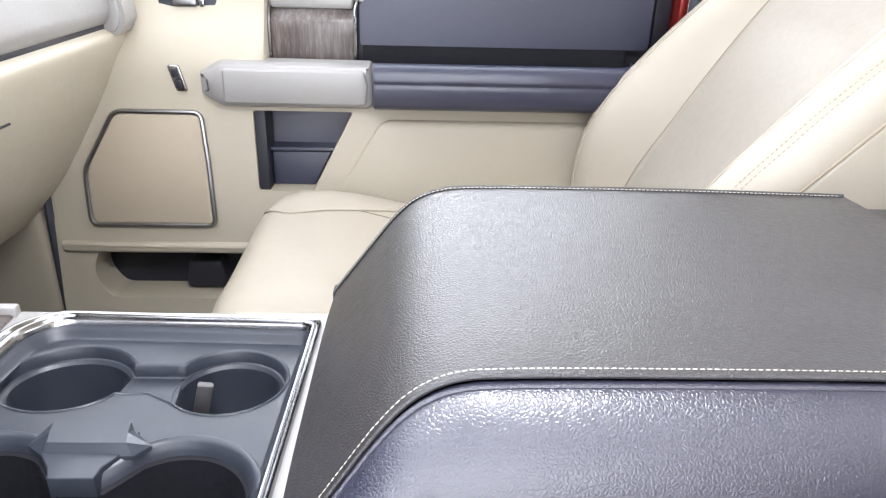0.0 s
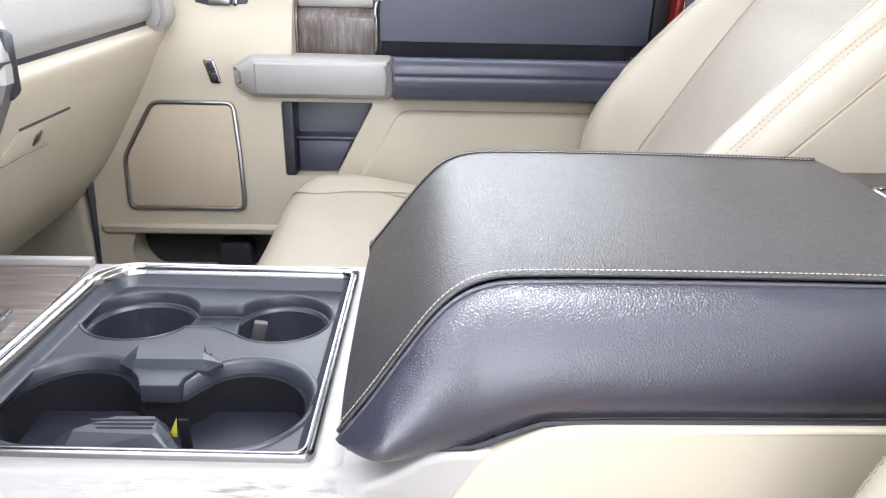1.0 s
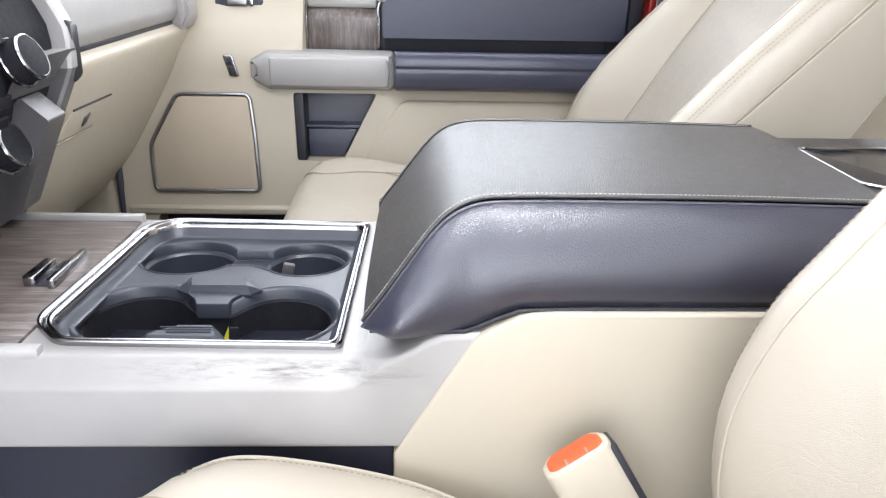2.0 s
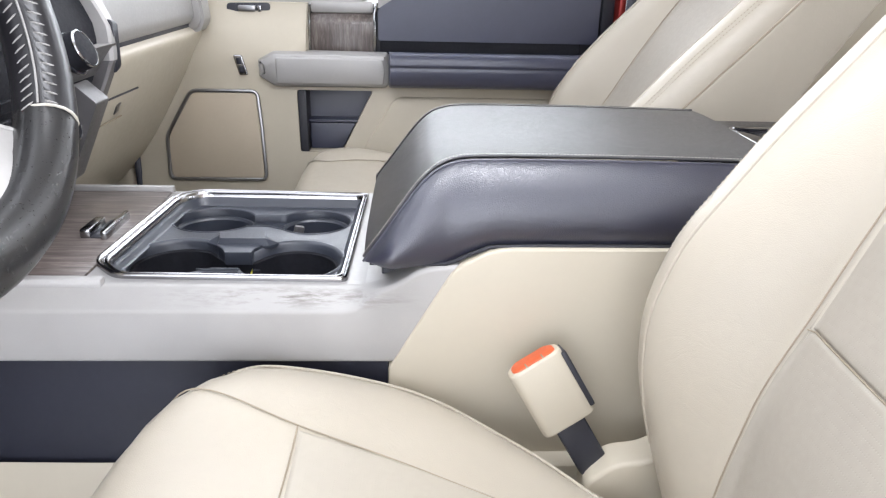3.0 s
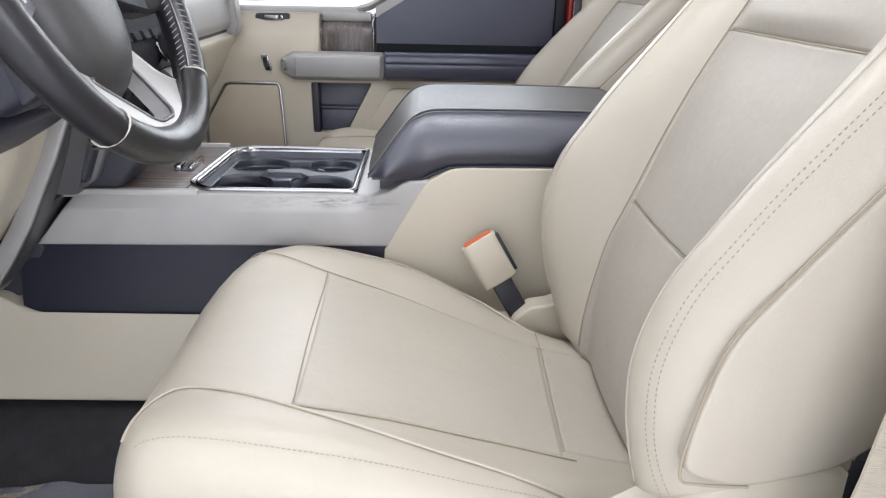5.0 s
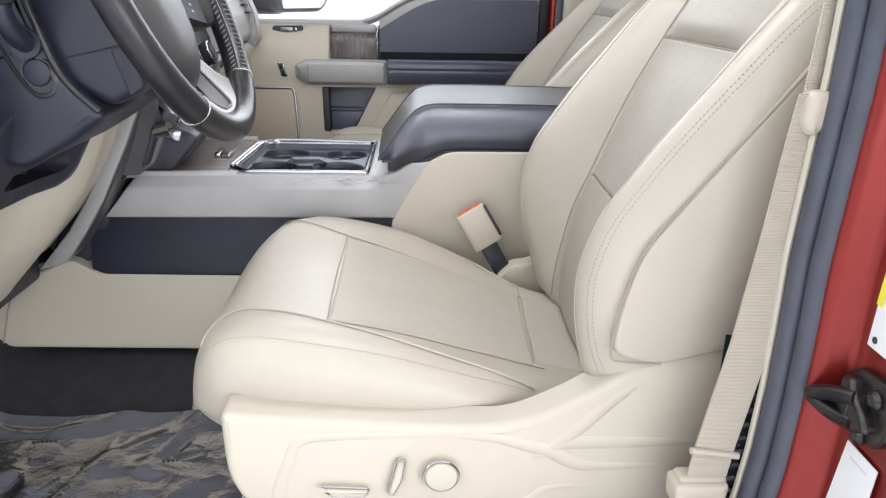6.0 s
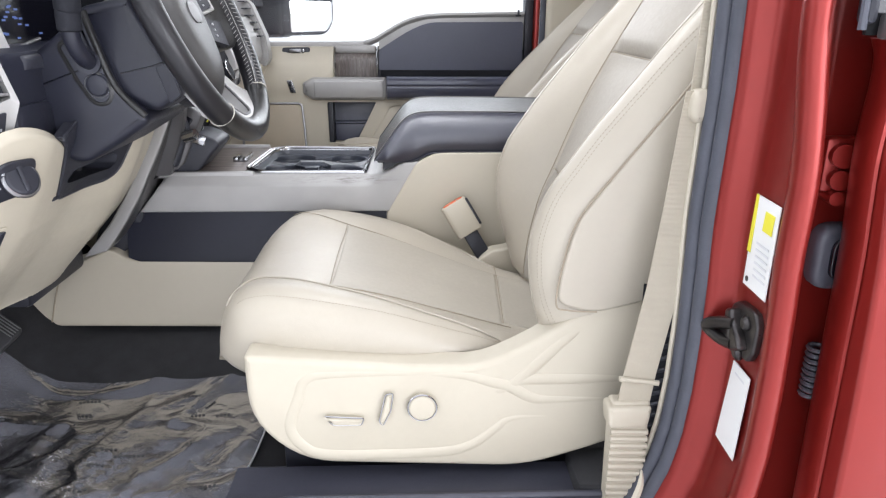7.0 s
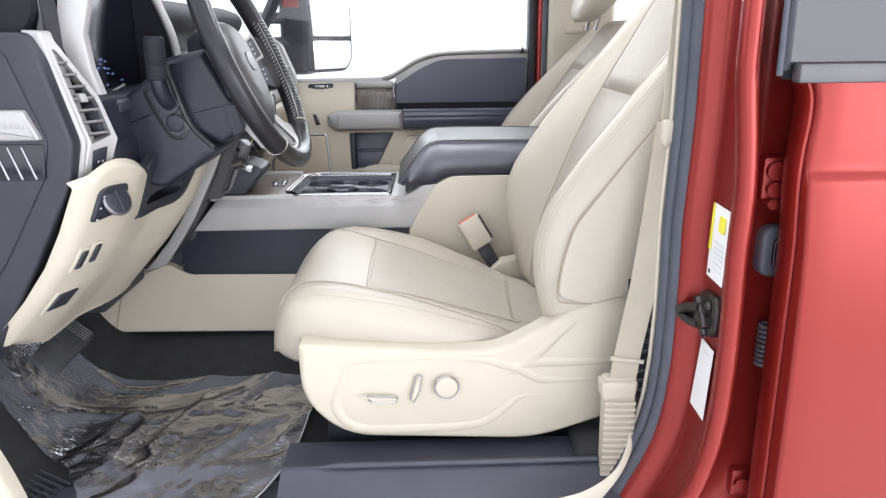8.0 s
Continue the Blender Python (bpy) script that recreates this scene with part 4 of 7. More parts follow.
# wood veneer deck ahead of the tray with two chrome keys
deck = thing("veneer_deck", "grey-brown wood veneer deck ahead of the cup tray", "trim", (-0.33, 0.0, 0.44))
part("veneer", block(-0.44, -0.274, -0.138, 0.150, 0.436, 0.4485, 0.002), WOOD_DECK, deck)
part("silver_edge", block(-0.44, -0.272, 0.150, 0.160, 0.436, 0.455, 0.002), SILVER, deck)
for x0, y0, x1, y1, w in ((-0.317, -0.03, -0.317, 0.016, 0.006), (-0.294, -0.035, -0.294, 0.040, 0.0035)):
    part("chrome_key", block(x0 - w, x1 + w, y0, y1, 0.446, 0.459, 0.002), CHROME, deck, "small chrome rocker key")
part("key_slot", block(-0.312, -0.298, -0.03, 0.03, 0.446, 0.4498, 0.001), BLACK, deck)
part("side_rail", block(-0.50, -0.25, -0.152, -0.140, 0.438, 0.452, 0.003), SILVER, deck)

# padded lid
lid = thing("console_lid", "black grained leather console lid with pale contrast stitching", "armrest", (0.22, 0.0, 0.48))
FACE = [(0.014, 0.4775), (0.020, 0.486), (0.034, 0.505), (0.052, 0.530), (0.070, 0.553), (0.086, 0.567), (0.105, 0.5745), (0.13, 0.577), (0.2, 0.5775), (0.32, 0.5765), (0.44, 0.574)]
face = [(p.x, p.z) for p in smooth_line([(a, 0, b) for a, b in FACE], 6)]
rows = []
for x, z in face:
    near = -0.128 - 0.022 * ease((0.11 - x) / 0.09)
    far = 0.140 + 0.006 * ease((0.11 - x) / 0.09)
    row = []
    for j in range(25):
        w = j / 24
        y = near + (far - near) * w
        crown = 0.004 * (1 - (2 * w - 1) ** 4)
        row.append((x - crown * 0.5, y, z + crown))
    rows.append(row)
top_part = part("top_panel", sheet(rows), BLACK_HIDE_FINE, lid, "black fine-grained leather panel", smooth=80)


def lid_bottom(x):
    return lerp(x, [(0.0, 0.4785), (0.06, 0.4765), (0.104, 0.477), (0.124, 0.487), (0.145, 0.4955), (0.2, 0.497), (0.46, 0.497)])


for s in (-1, 1):
    rows = []
    for x, z in face:
        edge = (-0.128 - 0.022 * ease((0.11 - x) / 0.09)) if s < 0 else (0.140 + 0.006 * ease((0.11 - x) / 0.09))
        low = lid_bottom(x + 0.006)
        row = []
        for j in range(15):
            w = j / 14
            zz = z - (z - low) * curve(w, [(0.0, 0.0), (0.12, 0.03), (0.25, 0.11), (0.4, 0.25), (0.55, 0.42), (0.7, 0.61), (0.85, 0.81), (1.0, 1.0)])
            swell = curve(w, [(0.0, 0.0), (0.12, 0.007), (0.25, 0.0165), (0.4, 0.0265), (0.55, 0.0345), (0.7, 0.039), (0.85, 0.0385), (1.0, 0.031)])
            swell *= ease(min(1, 0.35 + (z - low) / 0.07))
            if w == 0:
                zz -= 0.002
            row.append((x, edge + s * swell, zz))
        rows.append(row)
    pad = part("side_pad", sheet(rows), BLACK_HIDE, lid, "glossier pebbled black leather pad", smooth=80)
    line = [(x - 0.0008, (-0.128 - 0.022 * ease((0.11 - x) / 0.09)) if s < 0 else (0.140 + 0.006 * ease((0.11 - x) / 0.09)), z + 0.0008) for x, z in face]
    part("piping", tube(line, 0.0016, 8), BLACK_HIDE_FINE, pad)
    part("welt", tube([(a, b + s * 0.0052, c - 0.0028) for a, b, c in line], 0.0015, 8), BLACK_HIDE, pad)
    part("stitching", stitches([(a - 0.001, b - s * 0.0042, c + 0.0012) for a, b, c in line], 0.0036, 0.0027, 0.00034), THREAD, top_part, "pale contrast stitching", kind="stuff")
rows = [[(0.441, -0.128 + 0.268 * w - (0.03 * k if w == 0 else 0) + (0.03 * k if w == 1 else 0), 0.574 - k * 0.077) for w in np.linspace(0, 1, 9)] for k in (0, 1)]
part("rear_face", sheet(rows), BLACK_HIDE_FINE, lid)
part("base_edge", tube([(p, -0.1625, lid_bottom(p + 0.006) - 0.001) for p in np.linspace(0.02, 0.44, 40)], 0.0022, 6), BLACK, lid)
part("underside", block(0.02, 0.44, -0.155, 0.165, 0.472, 0.4775, 0.001), BLACK, lid)
# black block put in to draw the dark slot under the lid
part("latch", block(0.010, 0.034, 0.146, 0.1615, 0.4462, 0.4775, 0.003), BLACK, lid, "black latch block drawn as a dark gap at the lid's front")
# rear deck with a chrome-edged well behind the lid
rear = thing("rear_console_deck", "dark rear console deck with a chrome-edged well", "console", (0.5, 0.0, 0.5))
part("deck", block(0.443, 0.62, -0.15, 0.16, 0.488, 0.558, 0.006), BLACK_HIDE_FINE, rear)
well = filleted([(0.475, 0.10), (0.475, -0.03), (0.55, -0.08), (0.58, 0.10)], 0.01)
part("chrome_edge", tube([(a, b, 0.560) for a, b in well], 0.002, 8, closed=True), CHROME, rear, "bright chrome edge")
part("well", slab(offset(well, 0.003), on_z(0.555), 0, 0.0045, 0.001), LENS, rear)
# ---- passenger door ----
def door_y(z):
    """Inner skin of the passenger door: it leans in towards the floor."""
    return 0.772 - 0.17 * max(0.0, 0.50 - z) + 0.05 * ease((z - 0.56) / 0.1)


def on_door(u, v, h):
    return (u, door_y(v) - h, v)


door = thing("door_1", "closed passenger door with tan panel, dark padding and silver pull", "car door", (0.0, 0.8, 0.05), kind="structure")
BELT = [(0.50, 0.766), (0.32, 0.763), (0.15, 0.757), (0.067, 0.735), (-0.019, 0.687), (-0.06, 0.672), (-0.115, 0.664), (-0.60, 0.662)]
outline = [(-0.54, 0.05), (0.50, 0.05), (0.50, 0.50), (0.0, 0.50), (-0.172, 0.50), (-0.172, 0.60), (-0.172, 0.664), (-0.60, 0.664), (-0.60, 0.45), (-0.543, 0.34)]
spk = filleted([(-0.424, 0.483), (-0.279, 0.483), (-0.271, 0.40), (-0.265, 0.291), (-0.478, 0.291), (-0.481, 0.385)], 0.015, 4)
pocket = filleted([(-0.195, 0.486), (-0.028, 0.486), (-0.098, 0.352), (-0.19, 0.352)], 0.006, 3)
low_pocket = filleted([(-0.470, 0.250), (-0.05, 0.250), (-0.05, 0.160), (-0.455, 0.160), (-0.476, 0.185), (-0.484, 0.212)], 0.014, 4)
part("panel", pierced(outline, [pocket, low_pocket], on_door, 0.05, 0.07, 0.045), TAN, door, "tan moulded door panel", smooth=50)
# liners of the pockets
part("map_pocket", slab(offset(pocket, -0.004), on_door, -0.075, -0.066, 0.002), NAVY, door, "dark recessed pocket")
part("pocket_wall", slab([(-0.1955, 0.486), (-0.176, 0.486), (-0.172, 0.352), (-0.191, 0.352)], on_door, -0.066, -0.006, 0.002), BLACK, door)
part("pocket_shelf", slab([(-0.178, 0.418), (-0.06, 0.418), (-0.06, 0.412), (-0.178, 0.412)], on_door, -0.07, -0.03, 0.001), NAVY, door)
part("pocket_pad", slab([(-0.172, 0.410), (-0.07, 0.410), (-0.10, 0.353), (-0.170, 0.353)], on_door, -0.07, -0.035, 0.002), NAVY, door)
part("lower_pocket", slab(offset(low_pocket, -0.004), on_door, -0.085, -0.066, 0.002), BLACK, door, "dark lower door pocket")
part("bottle_rest", slab(filleted([(-0.33, 0.215), (-0.27, 0.215), (-0.262, 0.165), (-0.335, 0.165)], 0.01), on_door, -0.07, -0.03, 0.006), BLACK, door)
part("backing", block(-0.18, 0.49, 0.8445, 0.85, 0.48, 0.655, 0), BLACK, door)
# lower bulge and step of the panel
ledge = filleted([(-0.535, 0.262), (-0.20, 0.262), (0.2, 0.262), (0.2, 0.244), (-0.53, 0.244)], 0.006)
part("ledge", slab(ledge, on_door, -0.004, 0.010, 0.007), TAN, door)
upper = filleted([(-0.565, 0.672), (-0.18, 0.672), (-0.18, 0.60), (-0.565, 0.60)], 0.01)
# speaker cover
speaker = part("speaker_cover", slab(offset(spk, 0.004), on_door, -0.002, 0.006, 0.004), TAN_DARK, door, "tan speaker cover with dark chrome outline")
rows = []
rim = offset(spk, 0.001)
part("speaker_rim", tube([on_door(a, b, 0.004) for a, b in rim], 0.0042, 8, closed=True), STEEL, speaker, "dark chrome outline")
# raised arm relief
arm = filleted([(0.02, 0.475), (0.46, 0.475), (0.46, 0.30), (-0.08, 0.30), (-0.06, 0.345)], 0.02)
part("arm_relief", slab(arm, on_door, -0.004, 0.0045, 0.0045, 4), TAN, door)
# wood veneer column with chrome strips
rows = []
for i in range(9):
    z = 0.545 + i * 0.0148
    y = 0.832 + 0.022 * ease((z - 0.615) / 0.05)
    rows.append([(x, y - 0.006 * (1 - ((x + 0.098) / 0.07) ** 2), z) for x in np.linspace(-0.168, -0.028, 9)])
column = part("veneer_column", sheet(rows), WOOD, door, "grey-brown wood veneer insert", smooth=60)
for x in (-0.170, -0.026):
    part("chrome_strip", tube([(x, 0.826, 0.55), (x, 0.827, 0.61), (x, 0.834, 0.64), (x + 0.004, 0.848, 0.664)], 0.0035, 8), CHROME, column, "thin chrome strip")
part("column_cap", block(-0.166, -0.030, 0.834, 0.852, 0.643, 0.668, 0.005), SILVER, column, "silver cap above the veneer")
part("belt_trim", slab([(0.50, 0.60), (0.50, 0.764), (0.32, 0.762), (0.15, 0.756), (0.067, 0.734), (-0.019, 0.686), (-0.024, 0.60)], lambda u, v, h: (u, 0.853 - h, v), 0, 0.006, 0.002), SILVER, door, "light trim along the window sill")
# pull: a bevelled silver bar with its foot
pull = filleted([(-0.240, 0.568), (0.003, 0.566), (0.013, 0.535), (0.010, 0.505), (0.0, 0.494), (-0.238, 0.494), (-0.272, 0.515), (-0.273, 0.55)], 0.005, 2)
handle = part("pull_handle", slab(pull, lambda u, v, h: (u, 0.80 - h, v), 0, 0.054, 0.016, 2), SILVER, door, "chamfered satin silver pull handle", smooth=25)
part("pull_face", slab(filleted([(-0.234, 0.558), (-0.006, 0.558), (0.0, 0.535), (-0.004, 0.502), (-0.234, 0.502)], 0.006), lambda u, v, h: (u, 0.752 - h, v), 0, 0.008, 0.004), SILVER, handle, "bright satin silver face")
# dark upper pad with its inset field
pad = filleted([(-0.018, 0.588), (0.47, 0.588), (0.47, 0.747), (0.15, 0.744), (0.085, 0.718), (-0.018, 0.655)], [0.006, 0.01, 0.01, 0.04, 0.06, 0.01], 5)
inset = filleted([(-0.006, 0.596), (0.405, 0.596), (0.425, 0.64), (0.42, 0.726), (0.15, 0.724), (0.09, 0.702), (-0.006, 0.638)], [0.008, 0.02, 0.04, 0.03, 0.05, 0.06, 0.012], 6)
upper_pad = part("upper_pad", pierced(pad, [inset], lambda u, v, h: (u, 0.821 - h, v), 0.014, 0.001), NAVY, door, "dark padded upper door trim", smooth=50)
rows = [[(p[0], y, p[1]) for p in offset(inset, d)] for d, y in ((0.0, 0.821), (0.005, 0.8225), (0.010, 0.8275), (0.016, 0.8345), (0.023, 0.838), (0.034, 0.8385))]
part("inset_field", sheet(rows, around=True, caps=True), NAVY, upper_pad, smooth=60)
# armrest
prof = [(0.838, 0.552), (0.775, 0.552), (0.750, 0.555), (0.738, 0.566), (0.728, 0.5745), (0.714, 0.574), (0.705, 0.565), (0.7005, 0.552), (0.7025, 0.546), (0.7005, 0.538), (0.703, 0.520), (0.716, 0.504), (0.77, 0.494), (0.80, 0.492)]
prof = [(q.y, q.z) for q in smooth_line([(0, *p) for p in prof], 4)]
rows = []
for x, k in ((0.008, 0.9), (0.012, 1.0), (0.1, 1.0), (0.25, 1.0), (0.39, 1.0), (0.412, 0.94), (0.426, 0.82), (0.434, 0.6), (0.437, 0.3)):
    rows.append([(x, 0.83 + (y - 0.83) * k, 0.54 + (z - 0.54) * (0.85 + 0.15 * k)) for y, z in prof])
rest = part("armrest", sheet(rows), NAVY, door, "dark padded armrest with a stitched seam", smooth=60)
part("pull_cup", slab(filleted([(-0.015, 0.55), (0.435, 0.55), (0.435, 0.590), (-0.015, 0.590)], 0.008), lambda u, v, h: (u, 0.838 - h, v), 0, 0.014, 0.003), MATTE, rest, "black recess behind the armrest roll")
part("stitching", stitches([(x, 0.7012 + 0.02 * ease((x - 0.37) / 0.08), 0.5465) for x in np.linspace(0.015, 0.415, 80)], 0.005), BLACK, rest, kind="stuff")
# switches
sw = part("window_switch", slab(filleted([(-0.344, 0.661), (-0.250, 0.663), (-0.250, 0.640), (-0.344, 0.638)], 0.009), on_door, -0.002, 0.003, 0.002), BLACK, door, "black window switch plate")
part("switch_key", block(-0.318, -0.28, door_y(0.65) - 0.011, door_y(0.65), 0.644, 0.657, 0.003), STEEL, sw)
part("switch_key", block(-0.277, -0.268, door_y(0.65) - 0.009, door_y(0.65), 0.644, 0.657, 0.002), CHROME, sw)
bm = slab(filleted([(-0.014, 0.021), (0.005, 0.021), (0.016, -0.021), (-0.003, -0.021)], 0.004), lambda u, v, h: (u - 0.313, 0.770 - h, v + 0.537), -0.002, 0.003, 0.002)
lock = part("lock_switch", bm, CHROME, door, "chrome-framed lock switch")
for dz in (0.009, -0.009):
    part("key", block(-0.3175 - 0.27 * dz, -0.3065 - 0.27 * dz, 0.7635, 0.768, 0.537 + dz - 0.007, 0.537 + dz + 0.007, 0.002), BLACK, lock)
# belt weatherstrip, sill of the window
line = [(a, 0.850, b + 0.004) for a, b in BELT]
part("weatherstrip", tube(smooth_line(line, 6), 0.008, 8, flat=1.6), SILVER, door, "light window edge trim")
part("outer_skin", slab([(-0.60, 0.0), (0.50, 0.0), (0.50, 0.715), (0.13, 0.715), (-0.02, 0.645), (-0.08, 0.63), (-0.60, 0.63)], on_y(0.96), 0, 0.02, 0.004), RED, door, "red painted outer skin")
pin = part("lock_pin", tube([(0.455, 0.838, 0.765), (0.455, 0.838, 0.785)], 0.0035, 8), BLACK, door, "small black lock pin")
part("pin_collar", tube([(0.455, 0.838, 0.764), (0.455, 0.838, 0.769)], 0.010, 12), BLACK, pin)

window = thing("window_1", "clear closed passenger window with white booth beyond", "window", (0, 0.87, 0.7), kind="structure")
pane = part("pane", slab([(-0.62, 0.66), (0.50, 0.66), (0.50, 1.25), (-0.30, 1.25)], on_y(0.875), 0, 0.004, 0.0005), GLASS, window)
pane.visible_shadow = False
part("frame_rear", block(0.476, 0.505, 0.83, 0.90, 0.58, 1.3, 0.006), BLACK, window, "black upright window frame")
part("frame_front", tube([(-0.60, 0.87, 0.69), (-0.27, 0.83, 1.28)], 0.022, 8), BLACK, window)

# passenger side B-pillar: red door edge and tan trim
pillar = thing("passenger_pillar", "tan trimmed pillar behind the passenger door with red edge", "pillar", (0.6, 0.82, 0.05), kind="structure")
part("red_edge", block(0.506, 0.522, 0.80, 0.93, 0.06, 1.3, 0.005), RED, pillar, "red painted door edge")
part("seal", tube([(0.532, 0.80, 0.06), (0.532, 0.80, 1.3)], 0.011, 10), RUBBER, pillar, "dark rubber seal")
part("trim", block(0.54, 0.78, 0.77, 0.86, 0.06, 1.3, 0.02, 4), TAN, pillar)
part("belt_slot", block(0.6, 0.66, 0.765, 0.775, 0.83, 0.85, 0.003), TAN, pillar)
piece("wall_cab_side", block(0.78, 1.7, 0.80, 0.86, 0.06, 0.75, 0.01), TAN, "plain tan rear door panel", "wall", kind="structure")

# outside mirror beyond the passenger window
mir = thing("door_mirror", "tall black outside mirror with a convex lower glass", "mirror", (-0.3, 1.15, 0.75))
m = Matrix.Translation((-0.295, 1.18, 0.693)) @ Matrix.Rotation(radians(52), 4, "Z")
shape = filleted([(-0.115, 0.0), (0.075, 0.005), (0.105, 0.05), (0.105, 0.30), (0.07, 0.42), (-0.115, 0.43)], 0.03, 5)
part("housing", turned(slab([(1.25 * a, b) for a, b in shape], on_y(0.0), -0.05, 0.012, 0.02, 4, soft_low=True), m), BLACK, mir)
part("upper_glass", turned(slab(filleted([(-0.106, 0.140), (0.112, 0.140), (0.112, 0.29), (0.07, 0.405), (-0.106, 0.41)], 0.015), on_y(0.0), 0.010, 0.0145, 0.001), m), MIRROR, mir, "flat mirror glass")
part("lower_glass", turned(slab(filleted([(-0.106, 0.122), (0.112, 0.122), (0.112, 0.055), (0.078, 0.018), (-0.106, 0.014)], 0.012), on_y(0.0), 0.010, 0.0145, 0.001), m), MIRROR, mir, "convex spotter glass")
arm_m = Matrix.Translation((-0.415, 1.10, 0.693)) @ Matrix.Rotation(radians(-10), 4, "Z")
part("fold_arm", turned(slab(filleted([(-0.062, -0.005), (0.05, -0.005), (0.055, 0.43), (-0.05, 0.43)], 0.02), on_y(0.0), -0.06, 0.03, 0.02, 4), arm_m), BLACK, mir)
# red strip added to paint the truck's side reflected here
part("red_reflection", turned(block(-0.035, 0.03, -0.036, -0.028, 0.245, 0.40, 0.004), arm_m), RED, mir, "red strip standing for the truck's reflection")
for z in (0.81, 0.90):
    part("arm", tube([(-0.55, 0.93, z), (-0.45, 1.10, z)], 0.018, 10, flat=1.4), BLACK, mir)
# ---- dashboard ----
DASH = [(0.275, -0.660), (0.30, -0.640), (0.34, -0.603), (0.40, -0.548), (0.46, -0.503), (0.52, -0.470), (0.56, -0.452), (0.60, -0.434), (0.64, -0.424)]
dash = thing("dashboard", "two-tone dashboard, tan below, black above, with silver strips", "dashboard", (-0.6, 0.0, 0.3))


def dash_x(z, y=-0.6):
    return lerp(z, DASH) + 0.008 + 0.045 * ease((y + 0.50) / 0.16) - 0.022 * ease((y + 0.37) / 0.13) - 0.045 * max(0.0, (-0.62 - y) / 0.12) ** 1.5


# tan knee panel ahead of the driver, wrapping round at the door end
def knee_low(y):
    return 0.272 + 0.05 * ease((y + 0.42) / 0.2) + 0.042 * ease((-0.60 - y) / 0.12)


def knee_high(y):
    return curve(y, [(-0.742, 0.604), (-0.70, 0.630), (-0.66, 0.630), (-0.61, 0.612), (-0.565, 0.592), (-0.50, 0.60), (-0.225, 0.62)])


rows = []
for k in range(81):
    row = []
    for y in [-0.742, -0.741, -0.736, -0.728, -0.716, -0.70] + list(np.linspace(-0.68, -0.212, 112)):
        z = knee_low(y) + (knee_high(y) - knee_low(y)) * k / 80
        row.append((dash_x(z, y) - 0.02 * ease((-0.725 - y) / 0.017) ** 1.5 - 0.012 * ease((k - 77) / 3), y, z))
    rows.append(row)
rows = [[(x - 0.05, y, z - 0.004) for x, y, z in rows[0]]] + rows
bm = sheet(rows)


def on_knee(u, v, h):
    return (dash_x(v, u) + h, u, v)


# black surround of an open cubby, running up under the column
SURROUND = [(-0.606, 0.604), (-0.588, 0.591), (-0.580, 0.575), (-0.572, 0.545), (-0.562, 0.508), (-0.554, 0.500), (-0.535, 0.499), (-0.465, 0.4985), (-0.425, 0.500), (-0.408, 0.508), (-0.401, 0.522), (-0.394, 0.560), (-0.388, 0.585), (-0.372, 0.598), (-0.330, 0.615), (-0.32, 0.630), (-0.56, 0.628)]
MOUTH = [(-0.550, 0.527), (-0.532, 0.541), (-0.472, 0.541), (-0.430, 0.549), (-0.420, 0.545), (-0.417, 0.530), (-0.426, 0.521), (-0.464, 0.519), (-0.540, 0.521)]
mouth_edge = filleted(MOUTH, 0.003, 3)


def in_cubby(c):
    return inside((-0.48 + (c.y + 0.48) / 0.90, 0.56 + (c.z - 0.56) / 0.90), SURROUND)


bmesh.ops.delete(bm, geom=[f for f in bm.faces if in_cubby(f.calc_center_median())], context="FACES")
knee = part("knee_panel", bm, TAN, dash, "tan moulded knee panel", smooth=60)
part("cubby_surround", pierced(filleted(SURROUND, 0.006, 3), [mouth_edge], lambda u, v, h: on_knee(u, v, h + 0.005), 0.020, 0.05, 0.012), BLACK, dash, "black surround of the open cubby", smooth=50)
part("surround_edge", tube([on_knee(u, v, 0.003) for u, v in filleted(SURROUND, 0.006, 3)], 0.003, 8, closed=True), BLACK, dash)
part("cubby_floor", block(-0.62, -0.47, -0.57, -0.40, 0.498, 0.511, 0.003), BLACK, dash, "black cubby below the column")
part("cubby_back", block(-0.66, -0.60, -0.62, -0.30, 0.48, 0.66, 0.01), BLACK, dash)
part("latch", block(-0.505, -0.480, -0.446, -0.434, 0.519, 0.540, 0.003), STEEL, dash, "small bright latch inside the cubby")
# silver leg between knee panel and console, both sides
for s in (-1, 1):
    outer = [(-0.376, 0.640), (-0.398, 0.605), (-0.416, 0.575), (-0.445, 0.525), (-0.471, 0.470), (-0.503, 0.414), (-0.542, 0.357), (-0.606, 0.283)]
    inner = [(-0.556, 0.297), (-0.540, 0.315), (-0.509, 0.357), (-0.472, 0.414), (-0.443, 0.470), (-0.417, 0.519), (-0.390, 0.578), (-0.372, 0.612), (-0.352, 0.640)]
    part("silver_leg", slab(outer + inner, on_y(s * 0.160, s), 0, 0.067, 0.004), SILVER, dash, "satin silver upright between dash and console")
    # this face catches less light: its shade is the darker silver
    part("leg_face", sheet([[(x + 0.0025, s * y, z) for y in (0.10, 0.15, 0.19, 0.2235)] for x, z in [(p.x, p.z) for p in smooth_line([(a, 0, b) for a, b in inner[1:]], 4)]]), SILVER_DARK, dash, "inner face of the upright, shaded by a darker silver", smooth=60)
# flat dark plate; the recess is only drawn by its colour
part("leg_recess_plate", slab(filleted([(-0.418, 0.528), (-0.400, 0.570), (-0.378, 0.576), (-0.363, 0.567), (-0.382, 0.541)], 0.004), on_y(-0.1645), -0.01, 0.0015, 0.001), LENS, dash, "dark plate drawn as a recess beside the silver upright")
part("leg_foot", block(-0.74, -0.625, -0.42, -0.18, 0.250, 0.335, 0.01), BLACK, dash)
